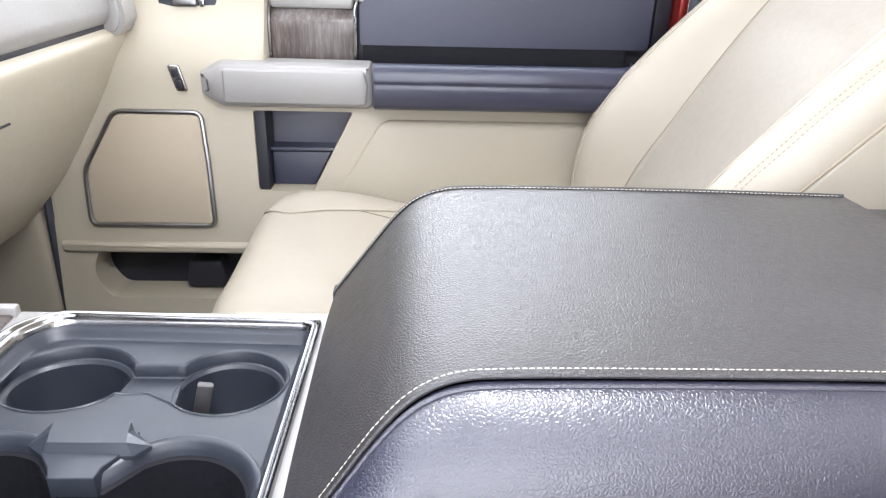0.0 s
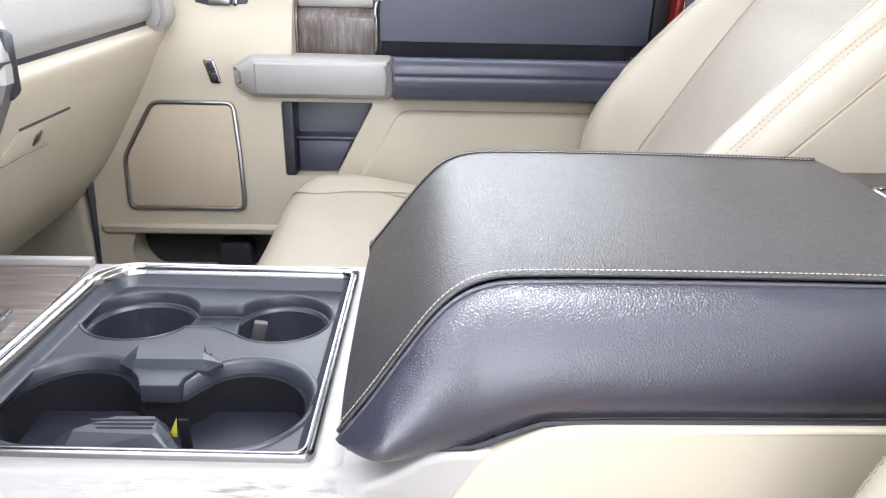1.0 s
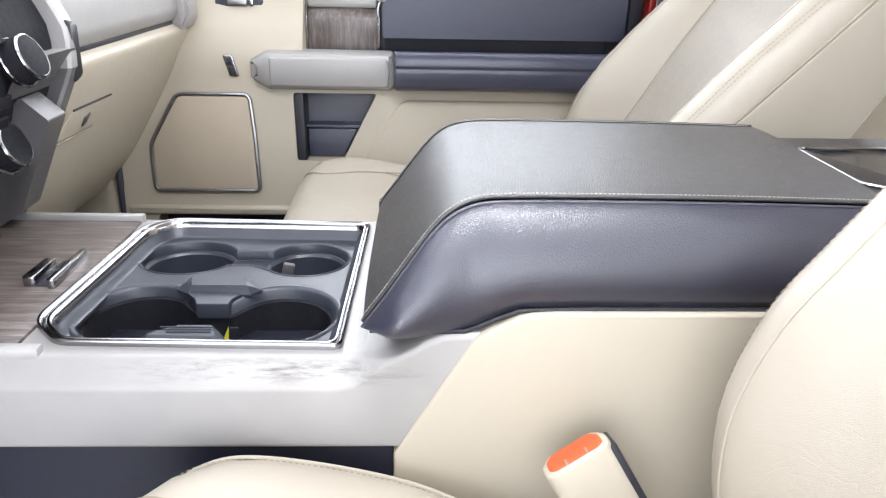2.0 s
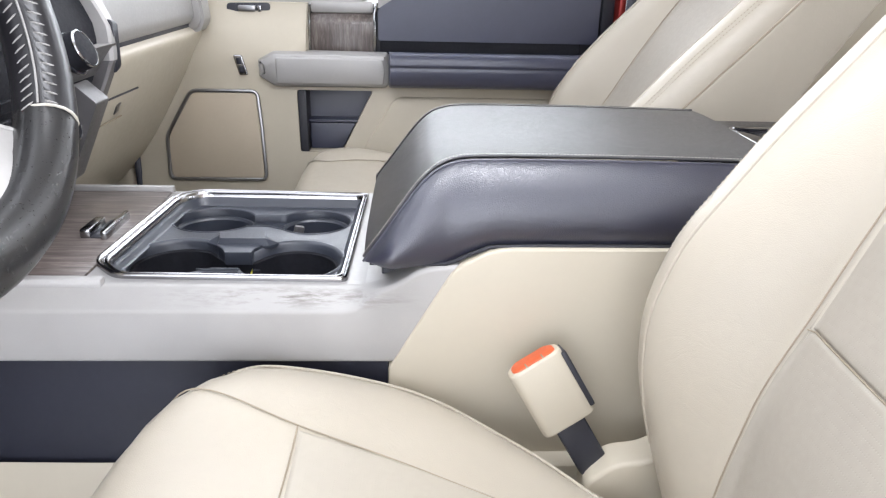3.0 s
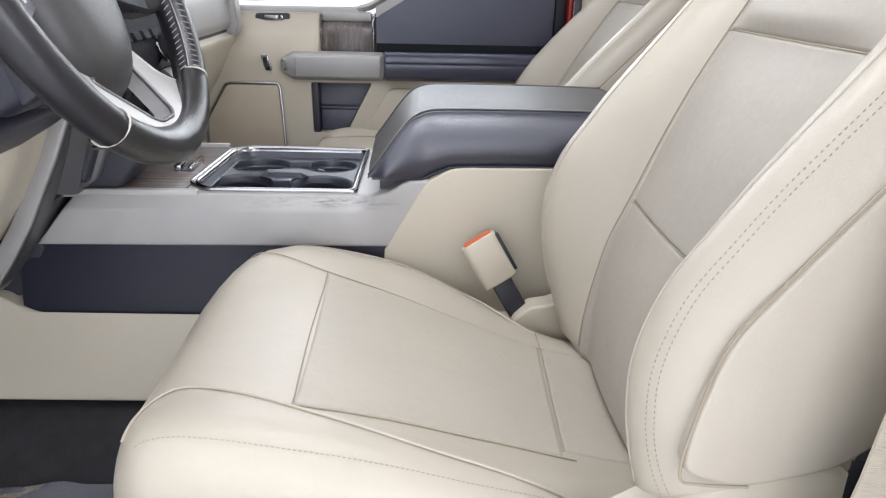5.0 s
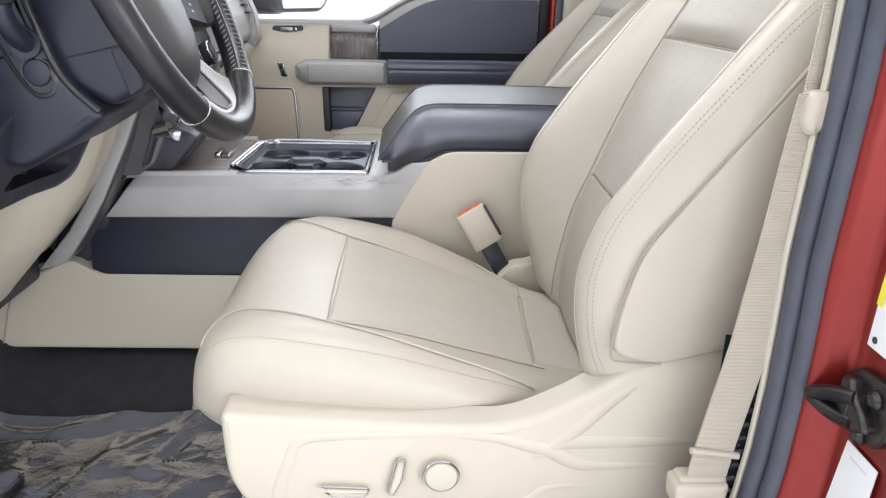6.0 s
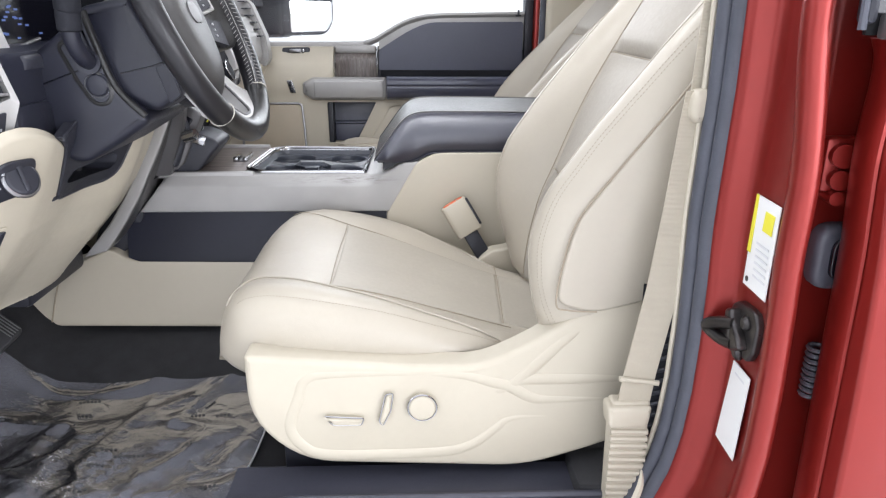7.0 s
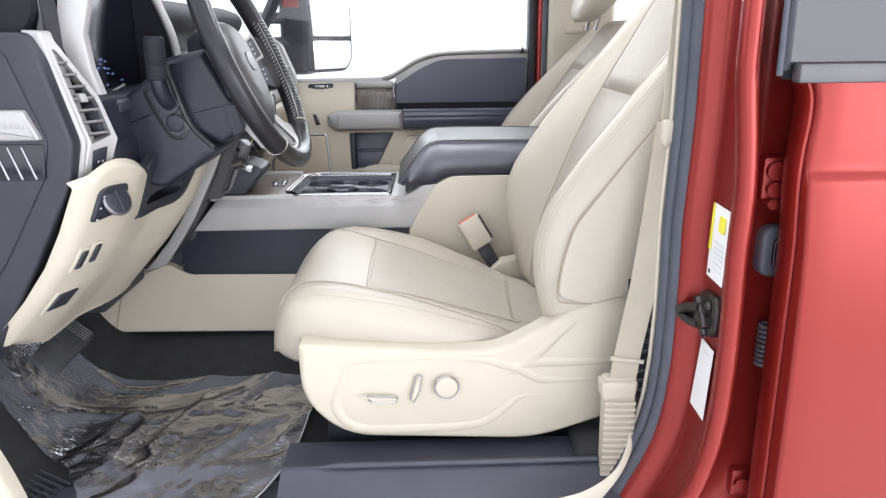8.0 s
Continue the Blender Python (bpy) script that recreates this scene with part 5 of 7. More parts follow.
for s in (-1, 1):
    inner = filleted([(-0.372, 0.60), (-0.345, 0.575), (-0.395, 0.470), (-0.430, 0.447), (-0.450, 0.4455), (-0.512, 0.368), (-0.56, 0.368), (-0.45, 0.52)], 0.004)
    # shade of the inner face, again put in by the darker silver
    part("leg_inner", slab(inner, on_y(s * 0.120, s), 0, 0.044, 0.004), SILVER_DARK, dash, "inner face of the upright, shaded by a darker silver")
    part("leg_base", slab(filleted([(-0.50, 0.372), (-0.49, 0.362), (-0.515, 0.30), (-0.545, 0.275), (-0.62, 0.262), (-0.575, 0.372)], 0.004), on_y(s * 0.120, s), 0, 0.045, 0.004), BLACK, dash, "black lower end of the upright")
# headlight switch
hl = part("light_switch", slab(filleted([(-0.716, 0.585), (-0.700, 0.590), (-0.662, 0.588), (-0.656, 0.570), (-0.668, 0.535), (-0.715, 0.529)], 0.009), lambda u, v, h: (dash_x(v, u) + h, u, v), -0.006, 0.006, 0.003), BLACK, dash, "black light switch plate")
axis_m = Matrix.Translation((dash_x(0.558, -0.682) + 0.004, -0.682, 0.558)) @ Vector((0.80, -0.42, 0.40)).to_track_quat("Z", "Y").to_matrix().to_4x4()
bm = slab(circle(0, 0, 0.024, 32), on_z(0.0), 0, 0.016, 0.004)
part("knob", turned(bm, axis_m), BLACK, hl)
part("knob_ring", turned(tube([(0.0245 * math.cos(a), 0.0245 * math.sin(a), 0.010) for a in np.linspace(0, math.tau, 33)[:-1]], 0.003, 8, closed=True), axis_m), STEEL, hl, "dull chrome ring")
part("grip", turned(block(-0.0045, 0.0045, -0.020, 0.020, 0.014, 0.019, 0.002), axis_m), BLACK, hl)
for dz in (0.0, -0.02, 0.02):
    part("icon", block(dash_x(0.553 + dz, -0.708) + 0.004, dash_x(0.553 + dz, -0.708) + 0.0075, -0.710, -0.706, 0.552 + dz, 0.555 + dz, 0), INK_WHITE, hl)
# small rocker switches low on the knee panel
for y, z, w in ((-0.704, 0.462, 0.005), (-0.680, 0.467, 0.005), (-0.688, 0.384, 0.018)):
    part("switch_bezel", slab(filleted([(y - w - 0.005, z + 0.022), (y + w + 0.005, z + 0.022), (y + w + 0.005, z - 0.022), (y - w - 0.005, z - 0.022)], 0.005), lambda u, v, h: (dash_x(v, u) + h, u, v), -0.004, 0.0035, 0.002), TAN, knee)
    part("rocker", slab(filleted([(y - w, z + 0.016), (y + w, z + 0.016), (y + w, z - 0.016), (y - w, z - 0.016)], 0.003), lambda u, v, h: (dash_x(v, u) + h, u, v), 0, 0.008, 0.003), BLACK, dash, "black rocker switch")
# black end cap with demister louvres
cap = filleted([(-0.75, 0.842), (-0.535, 0.838), (-0.515, 0.80), (-0.482, 0.665), (-0.498, 0.60), (-0.575, 0.46), (-0.655, 0.33), (-0.68, 0.28), (-0.95, 0.28), (-0.95, 0.842)], 0.012)
endcap = part("end_cap", slab(cap, on_y(-0.70), 0, 0.042, 0.008), BLACK, dash, "black end cap of the dashboard")
inner_cap = filleted([(-0.75, 0.815), (-0.565, 0.81), (-0.52, 0.67), (-0.535, 0.61), (-0.62, 0.47), (-0.75, 0.30)], 0.012)
part("cap_field", slab(inner_cap, on_y(-0.739), 0, 0.007, 0.004), BLACK, endcap)
bar = filleted([(-0.76, 0.722), (-0.545, 0.722), (-0.525, 0.675), (-0.76, 0.672)], 0.005)
badge = part("silver_bar", slab(bar, on_y(-0.744), 0, 0.014, 0.005), SILVER, endcap, "silver bar with raised unreadable lettering")
for k in range(6):
    part("letter_bar", block(-0.585 + k * 0.007, -0.581 + k * 0.007, -0.7592, -0.757, 0.694, 0.702, 0.0005), SILVER, badge)
part("louvre_well", slab(filleted([(-0.76, 0.668), (-0.525, 0.668), (-0.532, 0.61), (-0.76, 0.61)], 0.006), on_y(-0.744), 0, 0.0035, 0.001), LENS, endcap)
for k in range(9):
    x = -0.545 - k * 0.022
    part("louvre", tube([(x, -0.7485, 0.612), (x - 0.016, -0.7485, 0.664)], 0.0016, 6), STEEL, endcap, "thin bright louvre blade")
# silver side vent: a tall frame that faces the driver, with slats and dial
vent = part("vent_frame", slab(filleted([(-0.552, 0.842), (-0.520, 0.840), (-0.475, 0.665), (-0.492, 0.592), (-0.515, 0.592), (-0.500, 0.665), (-0.538, 0.80)], 0.005), on_y(-0.690), -0.01, 0.024, 0.006), SILVER_LIGHT, dash, "satin silver side vent surround")


def vent_place(u, v, h):
    """u across the vent towards the car's middle, v up, h out to the rear."""
    z = v
    x = lerp(z, [(0.59, -0.492), (0.665, -0.474), (0.84, -0.520)])
    return (x + 0.31 * u + 0.7 * h, -0.71 + 0.47 * u + 0.55 * -h, z)


frame_face = filleted([(0.0, 0.838), (0.022, 0.832), (0.092, 0.735), (0.098, 0.665), (0.080, 0.605), (0.0, 0.593)], 0.006)
opening = filleted([(0.010, 0.815), (0.024, 0.806), (0.080, 0.728), (0.083, 0.672), (0.012, 0.660)], 0.006)
part("vent_face", pierced(frame_face, [opening], vent_place, 0.03), SILVER_LIGHT, vent)
part("vent_back", slab(opening, vent_place, -0.05, -0.03, 0.001), LENS, vent)
for k in range(7):
    z = 0.676 + k * 0.019
    wide = 0.080 - max(0.0, (z - 0.735)) * 0.72
    part("slat", slab([(0.012, 0), (wide, 0), (wide, 0.0035), (0.012, 0.0035)], lambda u, v, h: vent_place(u, z + v - 0.25 * h, -h), 0.0, 0.028, 0.001), SLAT_LIT, vent)
part("vent_wheel", slab(filleted([(0.030, 0.728), (0.052, 0.728), (0.052, 0.742), (0.030, 0.742)], 0.003), vent_place, -0.01, 0.006, 0.003), SILVER, vent)
chip = part("dimmer", slab(filleted([(0.020, 0.650), (0.066, 0.654), (0.064, 0.618), (0.022, 0.612)], 0.004), vent_place, -0.001, 0.0025, 0.001), BLACK, vent, "black dimmer switch")
for u in (0.036, 0.050):
    part("icon", slab([(u, 0.628), (u + 0.006, 0.6285), (u + 0.006, 0.6325), (u, 0.632)], vent_place, 0.002, 0.0032, 0.0002), INK_WHITE, chip)
# upper dash, instrument hood and cluster
hood_top = [(-1.1, 0.90), (-0.75, 0.935), (-0.60, 0.925), (-0.545, 0.905), (-0.53, 0.88), (-0.55, 0.84), (-1.1, 0.70)]
part("upper_pad", slab(filleted(hood_top, 0.02), lambda u, v, h: (u, -0.70 + h, v), 0.0, 1.40, 0.02), MATTE, dash, "dark padded top of the dashboard")
strip = [((-0.51, 0.97), (-0.46, 0.97)), ((-0.525, 0.90), (-0.477, 0.89)), ((-0.538, 0.835), (-0.494, 0.835)), ((-0.522, 0.79), (-0.489, 0.78)), ((-0.492, 0.725), (-0.472, 0.72))]
rows = [[(a[0], -0.60, a[1]), (b[0] - 0.003, -0.60, b[1]), (b[0], -0.603, b[1]), (b[0], -0.621, b[1]), (b[0] - 0.003, -0.624, b[1]), (a[0], -0.624, a[1])] for a, b in strip]
part("cluster_bezel", sheet(rows, around=True, caps=True), SILVER_LIGHT, dash, "satin silver side of the instrument bezel", smooth=50)
part("bezel_edge", tube(smooth_line([(-0.446, -0.30, 0.79), (-0.455, -0.30, 0.84), (-0.478, -0.30, 0.905), (-0.50, -0.30, 0.96)], 6), 0.009, 10), SILVER, dash)
part("bezel_wall", slab([(-0.60, 0.70), (-0.46, 0.72), (-0.448, 0.79), (-0.48, 0.91), (-0.60, 0.97)], on_y(-0.285), 0, 0.012, 0.003), MATTE, dash)
part("binnacle_roof", slab(filleted([(-0.62, 0.945), (-0.47, 0.975), (-0.46, 0.995), (-0.62, 0.99)], 0.006), on_y(-0.45), -0.17, 0.17, 0.006), MATTE, dash)
display = part("instrument_display", slab([(-0.68, 0.66), (-0.29, 0.66), (-0.29, 0.95), (-0.46, 0.97), (-0.68, 0.95)], lambda u, v, h: (-0.54 + h, u, v), 0, 0.01, 0.003), LENS, dash, "dark gloss instrument display")
GLOW = bpy.data.materials.new("blue_display_light")
GLOW.use_nodes = True
GLOW.node_tree.nodes["Principled BSDF"].inputs["Base Color"].default_value = (0.02, 0.03, 0.08, 1)
GLOW.node_tree.nodes["Principled BSDF"].inputs["Emission Color"].default_value = (0.25, 0.4, 1.0, 1)
GLOW.node_tree.nodes["Principled BSDF"].inputs["Emission Strength"].default_value = 0.4
random.seed(8)
for k in range(16):
    y, z = random.uniform(-0.520, -0.405), random.uniform(0.735, 0.790)
    part("display_mark", slab([(y, z), (y + 0.010, z), (y + 0.010, z + 0.003), (y, z + 0.003)], lambda u, v, h: (-0.5295 + h, u, v), 0, 0.0008, 0.0002), GLOW, display, "small lit blue mark", smooth=0)
part("shelf_edge", tube(smooth_line([(-0.500, -0.560, 0.7175), (-0.500, -0.548, 0.7285), (-0.500, -0.520, 0.734), (-0.500, -0.467, 0.742)], 6), 0.003, 8), SILVER_DARK, dash)
part("display_shelf", slab(filleted([(-0.62, -0.54), (-0.30, -0.54), (-0.30, -0.45), (-0.62, -0.45)], 0.02), lambda u, v, h: (v, u, 0.705 + h), 0, 0.02, 0.008), BLACK, dash)
# black fascia between knee panel and upper pad
part("fascia_end", block(-0.55, -0.448, -0.668, -0.558, 0.560, 0.66, 0.012), COWL, dash)
part("fascia", block(-0.62, -0.455, -0.665, -0.20, 0.615, 0.735, 0.02), COWL, dash)

# passenger side: silver band, glove box
GB = [(0.25, -0.70), (0.275, -0.615), (0.296, -0.580), (0.34, -0.541), (0.385, -0.508), (0.45, -0.470), (0.514, -0.434), (0.56, -0.411), (0.59, -0.397), (0.606, -0.394), (0.616, -0.405)]
rows = []
for z, x in [(p.z, p.x) for p in smooth_line([(x, 0, z) for z, x in GB], 4)]:
    row = [(x - 0.0, y, z) for y in np.linspace(0.222, 0.80, 20)] + [(x - 0.006, 0.812, z), (x - 0.02, 0.822, z), (x - 0.06, 0.826, z)]
    rows.append(row)
glove = part("glove_box", sheet(rows), TAN, dash, "tan glove box door", smooth=60)


def glove_x(z):
    return lerp(z, GB)


part("latch_plate", slab(filleted([(0.332, 0.538), (0.462, 0.536), (0.428, 0.497), (0.298, 0.499)], 0.004), lambda u, v, h: (glove_x(v) + h, u, v), -0.002, 0.0025, 0.002), TAN, glove)
part("latch_slot", tube([(glove_x(0.540) + 0.002, 0.332, 0.540), (glove_x(0.538) + 0.002, 0.462, 0.538)], 0.0016, 6), BLACK, glove, "dark latch gap")
part("latch_slot", tube([(glove_x(0.496) + 0.002, 0.295, 0.496), (glove_x(0.495) + 0.002, 0.43, 0.495)], 0.0012, 6), SEAM, glove)
part("lock", slab(filleted([(0.378, 0.522), (0.392, 0.526), (0.394, 0.510), (0.380, 0.506)], 0.003), lambda u, v, h: (glove_x(v) + h, u, v), 0, 0.005, 0.001), STEEL, glove, "small lock")
band = filleted([(-0.50, 0.626), (-0.402, 0.622), (-0.392, 0.64), (-0.398, 0.70), (-0.425, 0.76), (-0.50, 0.78)], 0.008)
part("silver_band", slab(band, lambda u, v, h: (u, 0.20 + h, v), 0, 0.55, 0.004), SILVER, dash, "satin silver band above the glove box")
part("band_gap", block(-0.50, -0.405, 0.21, 0.80, 0.614, 0.624, 0.002), BLACK, dash)
bracket = filleted([(-0.50, 0.606), (-0.385, 0.606), (-0.372, 0.63), (-0.380, 0.70), (-0.42, 0.80), (-0.46, 0.835), (-0.50, 0.84)], 0.008)
part("band_end", slab(bracket, lambda u, v, h: (u, 0.745 + h, v), 0, 0.055, 0.006), SILVER, dash, "silver vent surround at the band's end")
part("band_end_face", slab(offset(bracket, 0.006), lambda u, v, h: (u, 0.745 - h, v), -0.002, 0.004, 0.002), SILVER, dash)
for k in range(6):
    part("slat", block(-0.452 + 0.009 * (5 - k), -0.43 + 0.009 * (5 - k), 0.70, 0.745, 0.70 + k * 0.021, 0.704 + k * 0.021, 0.001), BLACK, dash)
piece("kick_panel", slab(filleted([(-1.0, 0.02), (-0.562, 0.02), (-0.558, 0.20), (-0.562, 0.33), (-1.0, 0.33)], 0.02), on_y(0.80), 0, 0.07, 0.012), TAN, "tan moulded kick panel beside the passenger footwell", "kick panel", kind="structure")
piece("seal_strip", tube([(-0.550, 0.735, 0.05), (-0.550, 0.735, 0.2), (-0.548, 0.74, 0.345)], 0.007, 8), RUBBER, "dark rubber seal at the door's front edge", "door seal", kind="structure")

# centre stack with dials
stack = thing("centre_stack", "black centre stack with dials in silver side frames", "dashboard panel", (-0.42, 0.0, 0.45))
SX = [(0.44, -0.432), (0.50, -0.405), (0.56, -0.378), (0.62, -0.358), (0.66, -0.358), (0.72, -0.385), (0.80, -0.43)]


def stack_place(u, v, h):
    return (lerp(v, SX) + h, u, v)


rows = []
for k in range(19):
    z = 0.447 + k * 0.02
    half = lerp(z, [(0.44, 0.145), (0.60, 0.20), (0.68, 0.212), (0.82, 0.2)])
    rows.append([stack_place(y, z, -0.012) for y in np.linspace(-half, half, 12)])
part("stack_face", sheet(rows), MATTE, stack, smooth=60)
part("stack_core", block(-0.60, -0.45, -0.19, 0.19, 0.44, 0.80, 0.01), MATTE, stack)
for s in (-1, 1):
    rows = []
    for z in np.linspace(0.45, 0.80, 24):
        half = lerp(z, [(0.44, 0.148), (0.56, 0.185), (0.61, 0.207), (0.68, 0.215), (0.82, 0.2)])
        wide = 0.026
        rows.append([stack_place(s * half, z, -0.03), stack_place(s * half, z, 0.002), stack_place(s * (half + 0.003), z, 0.006), stack_place(s * (half + wide - 0.004), z, 0.006), stack_place(s * (half + wide), z, 0.0), stack_place(s * (half + wide), z, -0.08)])
    part("silver_frame", sheet(rows[11:]), SILVER, stack, "satin silver side frame", smooth=35)
    # lower end of the frame, its shade kept in the colour
    part("lower_frame", sheet(rows[:12]), SILVER_DARK, stack, "lower end of the side frame, shaded by a darker silver", smooth=35)
    part("keypad", slab(filleted([(s * 0.218, 0.672), (s * 0.236, 0.668), (s * 0.236, 0.604), (s * 0.220, 0.598)], 0.005), stack_place, 0.004, 0.010, 0.003), BLACK, stack, "dark side key")
for y, z in ((0.118, 0.635), (0.10, 0.545), (-0.118, 0.635), (-0.10, 0.545)):
    base = Vector(stack_place(y, z, -0.012))
    nrm = Vector((0.92, 0.0, 0.38))
    m = Matrix.Translation(base) @ nrm.to_track_quat("Z", "Y").to_matrix().to_4x4()
    dial = part("dial", turned(slab(circle(0, 0, 0.024, 36), on_z(0.0), 0, 0.026, 0.003), m), MATTE, stack, "black dial with chrome rims")
    for h, r in ((0.006, 0.026), (0.024, 0.0225)):
        part("rim", turned(tube([(r * math.cos(a), r * math.sin(a), h) for a in np.linspace(0, math.tau, 37)[:-1]], 0.0022, 8, closed=True), m), CHROME, dial)
for z in (0.665, 0.60, 0.578, 0.50, 0.478):
    for y in np.linspace(-0.08, 0.09, 5):
        part("key", slab(filleted([(y - 0.014, z + 0.007), (y + 0.014, z + 0.007), (y + 0.014, z - 0.007), (y - 0.014, z - 0.007)], 0.002), stack_place, -0.013, -0.006, 0.002), MATTE, stack)
for y, z in ((0.045, 0.56), (0.06, 0.53), (0.07, 0.50)):
    part("key_mark", slab(circle(y, z, 0.003, 8), stack_place, -0.008, -0.005, 0.0005), YELLOW, stack)

# ---- steering column and wheel ----
column = thing("steering_column", "black steering column shroud with stalk and round plug", "steering column", (-0.42, -0.45, 0.60))
prof = filleted([(-0.56, 0.67), (-0.484, 0.712), (-0.43, 0.752), (-0.384, 0.787), (-0.368, 0.74), (-0.345, 0.672), (-0.303, 0.625), (-0.355, 0.590), (-0.41, 0.558), (-0.44, 0.562), (-0.478, 0.610), (-0.56, 0.60)], 0.014, 4)
shroud = part("shroud", slab(prof, on_y(-0.45), -0.118, 0.118, 0.014, 5, soft_low=True), COWL, column)
part("seam_line", tube([(-0.478, -0.5685, 0.672), (-0.43, -0.5685, 0.690), (-0.402, -0.5685, 0.700)], 0.0013, 6), LENS, shroud)
# bead added along the shroud's rounded edge to draw its highlight
ridge = smooth_line([(-0.384, -0.563, 0.785), (-0.372, -0.565, 0.742), (-0.350, -0.565, 0.676), (-0.312, -0.563, 0.632)], 8)
part("edge_highlight", tube(ridge, 0.0055, 10), GREY_SOFT, shroud)
cowl = filleted([(-0.40, 0.79), (-0.342, 0.803), (-0.318, 0.808), (-0.262, 0.70), (-0.256, 0.66), (-0.30, 0.634), (-0.36, 0.66)], 0.014, 4)
cowl_part = part("wheel_cowl", slab(cowl, on_y(-0.45), -0.104, 0.104, 0.016, 5, soft_low=True), COWL, column, "black inner cowl behind the wheel")
part("seam_line", tube([(-0.345, -0.5545, 0.695), (-0.30, -0.5545, 0.705), (-0.268, -0.5545, 0.715)], 0.0012, 6), LENS, cowl_part)
part("recess", slab(filleted([(-0.292, 0.705), (-0.270, 0.712), (-0.258, 0.662), (-0.275, 0.65)], 0.004), on_y(-0.550), 0, 0.0055, 0.001), COWL, cowl_part)
plate = filleted([(-0.428, 0.738), (-0.398, 0.748), (-0.375, 0.70), (-0.353, 0.672), (-0.362, 0.650), (-0.385, 0.650), (-0.404, 0.682)], 0.012)
rows = [[(a, y, b) for a, b in offset(plate, d)] for d, y in ((-0.003, -0.5675), (0.0, -0.5705), (0.0025, -0.5705), (0.005, -0.566))]
part("plug_plate", sheet(rows, around=True, caps=True), GREY_SOFT, shroud, smooth=60)
plug = part("round_plug", slab(circle(-0.376, 0.679, 0.0165, 28), on_y(-0.563), 0, 0.009, 0.003), COWL, column)
part("plug_rim", tube([(-0.376 + 0.0190 * math.cos(a), -0.567, 0.679 + 0.0190 * math.sin(a)) for a in np.linspace(0, math.tau, 29)[:-1]], 0.0012, 6, closed=True), LENS, plug)
stalk = part("stalk", tube(smooth_line([(-0.383, -0.565, 0.712), (-0.382, -0.59, 0.722), (-0.384, -0.608, 0.745), (-0.384, -0.612, 0.77)], 5), 0.0125, 14), COWL, column, "black indicator stalk")
part("stalk_collar", tube([(-0.383, -0.566, 0.712), (-0.3825, -0.574, 0.713)], 0.018, 18), COWL, stalk)
grip = [(-0.384, -0.612, 0.757), (-0.384, -0.612, 0.760), (-0.383, -0.613, 0.783), (-0.383, -0.613, 0.784), (-0.382, -0.613, 0.787), (-0.381, -0.614, 0.822), (-0.380, -0.614, 0.829), (-0.380, -0.614, 0.831)]
radii = (0.013, 0.0165, 0.0170, 0.0160, 0.0178, 0.0178, 0.0165, 0.012)
part("stalk_grip", tube(grip, lambda w: radii[round(w * 7)], 20), MATTE, stalk, smooth=30)

wheel = thing("steering_wheel", "black leather steering wheel with silver spokes and stitched rim", "steering wheel", (-0.257, -0.437, 0.784))
WM = Matrix.Translation((-0.257, -0.437, 0.784)) @ Vector((math.cos(radians(22.5)), 0, math.sin(radians(22.5)))).to_track_quat("Z", "Y").to_matrix().to_4x4()
# in the wheel's own plane: find its right and up
wy = (WM.to_3x3().inverted() @ Vector((0, 1, 0)))
wz = (WM.to_3x3().inverted() @ Vector((-math.sin(radians(22.5)), 0, math.cos(radians(22.5)))))


def on_wheel(r, a, h):
    """Polar place on the wheel: a = 0 towards the passenger, 90 up; h towards the driver."""
    p = 1.036 * r * (math.cos(radians(a)) * wy + math.sin(radians(a)) * wz) + Vector((0, 0, h))
    return WM @ p


def rim_arc(a0, a1, r=0.199, tube_r=0.0190, n=24):
    return tube([on_wheel(r, a0 + (a1 - a0) * k / n, 0) for k in range(n + 1)], tube_r, 14, flat=1.12)


for a0, a1, m_, lab in ((-48, 231.5, RIM_HIDE, ""), (231.5, 312, GREY_SOFT, "smooth grey lower rim")):
    part("rim", rim_arc(a0 + 0.15, a1 - 0.15, n=60 if a0 < 0 else 24), m_, wheel, lab, smooth=70)
for a in (231.5, 312):
    part("rim_joint", tube([on_wheel(0.199 + 0.0185 * math.cos(k), a, 0.0205 * math.sin(k)) for k in np.linspace(0, math.tau, 21)[:-1]], 0.0011, 6, closed=True), THREAD, wheel)
# lacing along the inner side of the rim
for a0, a1 in ((-48, 25),):
    lace = []
    for a in np.arange(a0, a1, 2.5):
        lace.append(stitches([on_wheel(0.1795, a, 0.002), on_wheel(0.1805, a + 1.3, 0.0095)], 0.0085, 0.0095, 0.0007))
        lace.append(stitches([on_wheel(0.1835, a - 0.2, 0.0175), on_wheel(0.1805, a + 1.3, 0.0095)], 0.0085, 0.0095, 0.0007))
    lace.append(tube([on_wheel(0.1802, a, 0.0095) for a in np.arange(a0, a1, 2.0)], 0.0008, 6))
    part("lacing", joined(*lace), THREAD_GREY, wheel, "pale grey cross lacing", kind="stuff")


def hub_outline(a):
    """Half width and height of the airbag cover: taller below the centre."""
    c, s_ = math.cos(radians(a)), math.sin(radians(a))
    wide, high = 0.090, (0.092 if s_ > 0 else 0.142)
    return (abs(c / wide) ** 2.6 + abs(s_ / high) ** 2.6) ** (-1 / 2.6) * (1 - 0.16 * max(0.0, -s_) * abs(c))


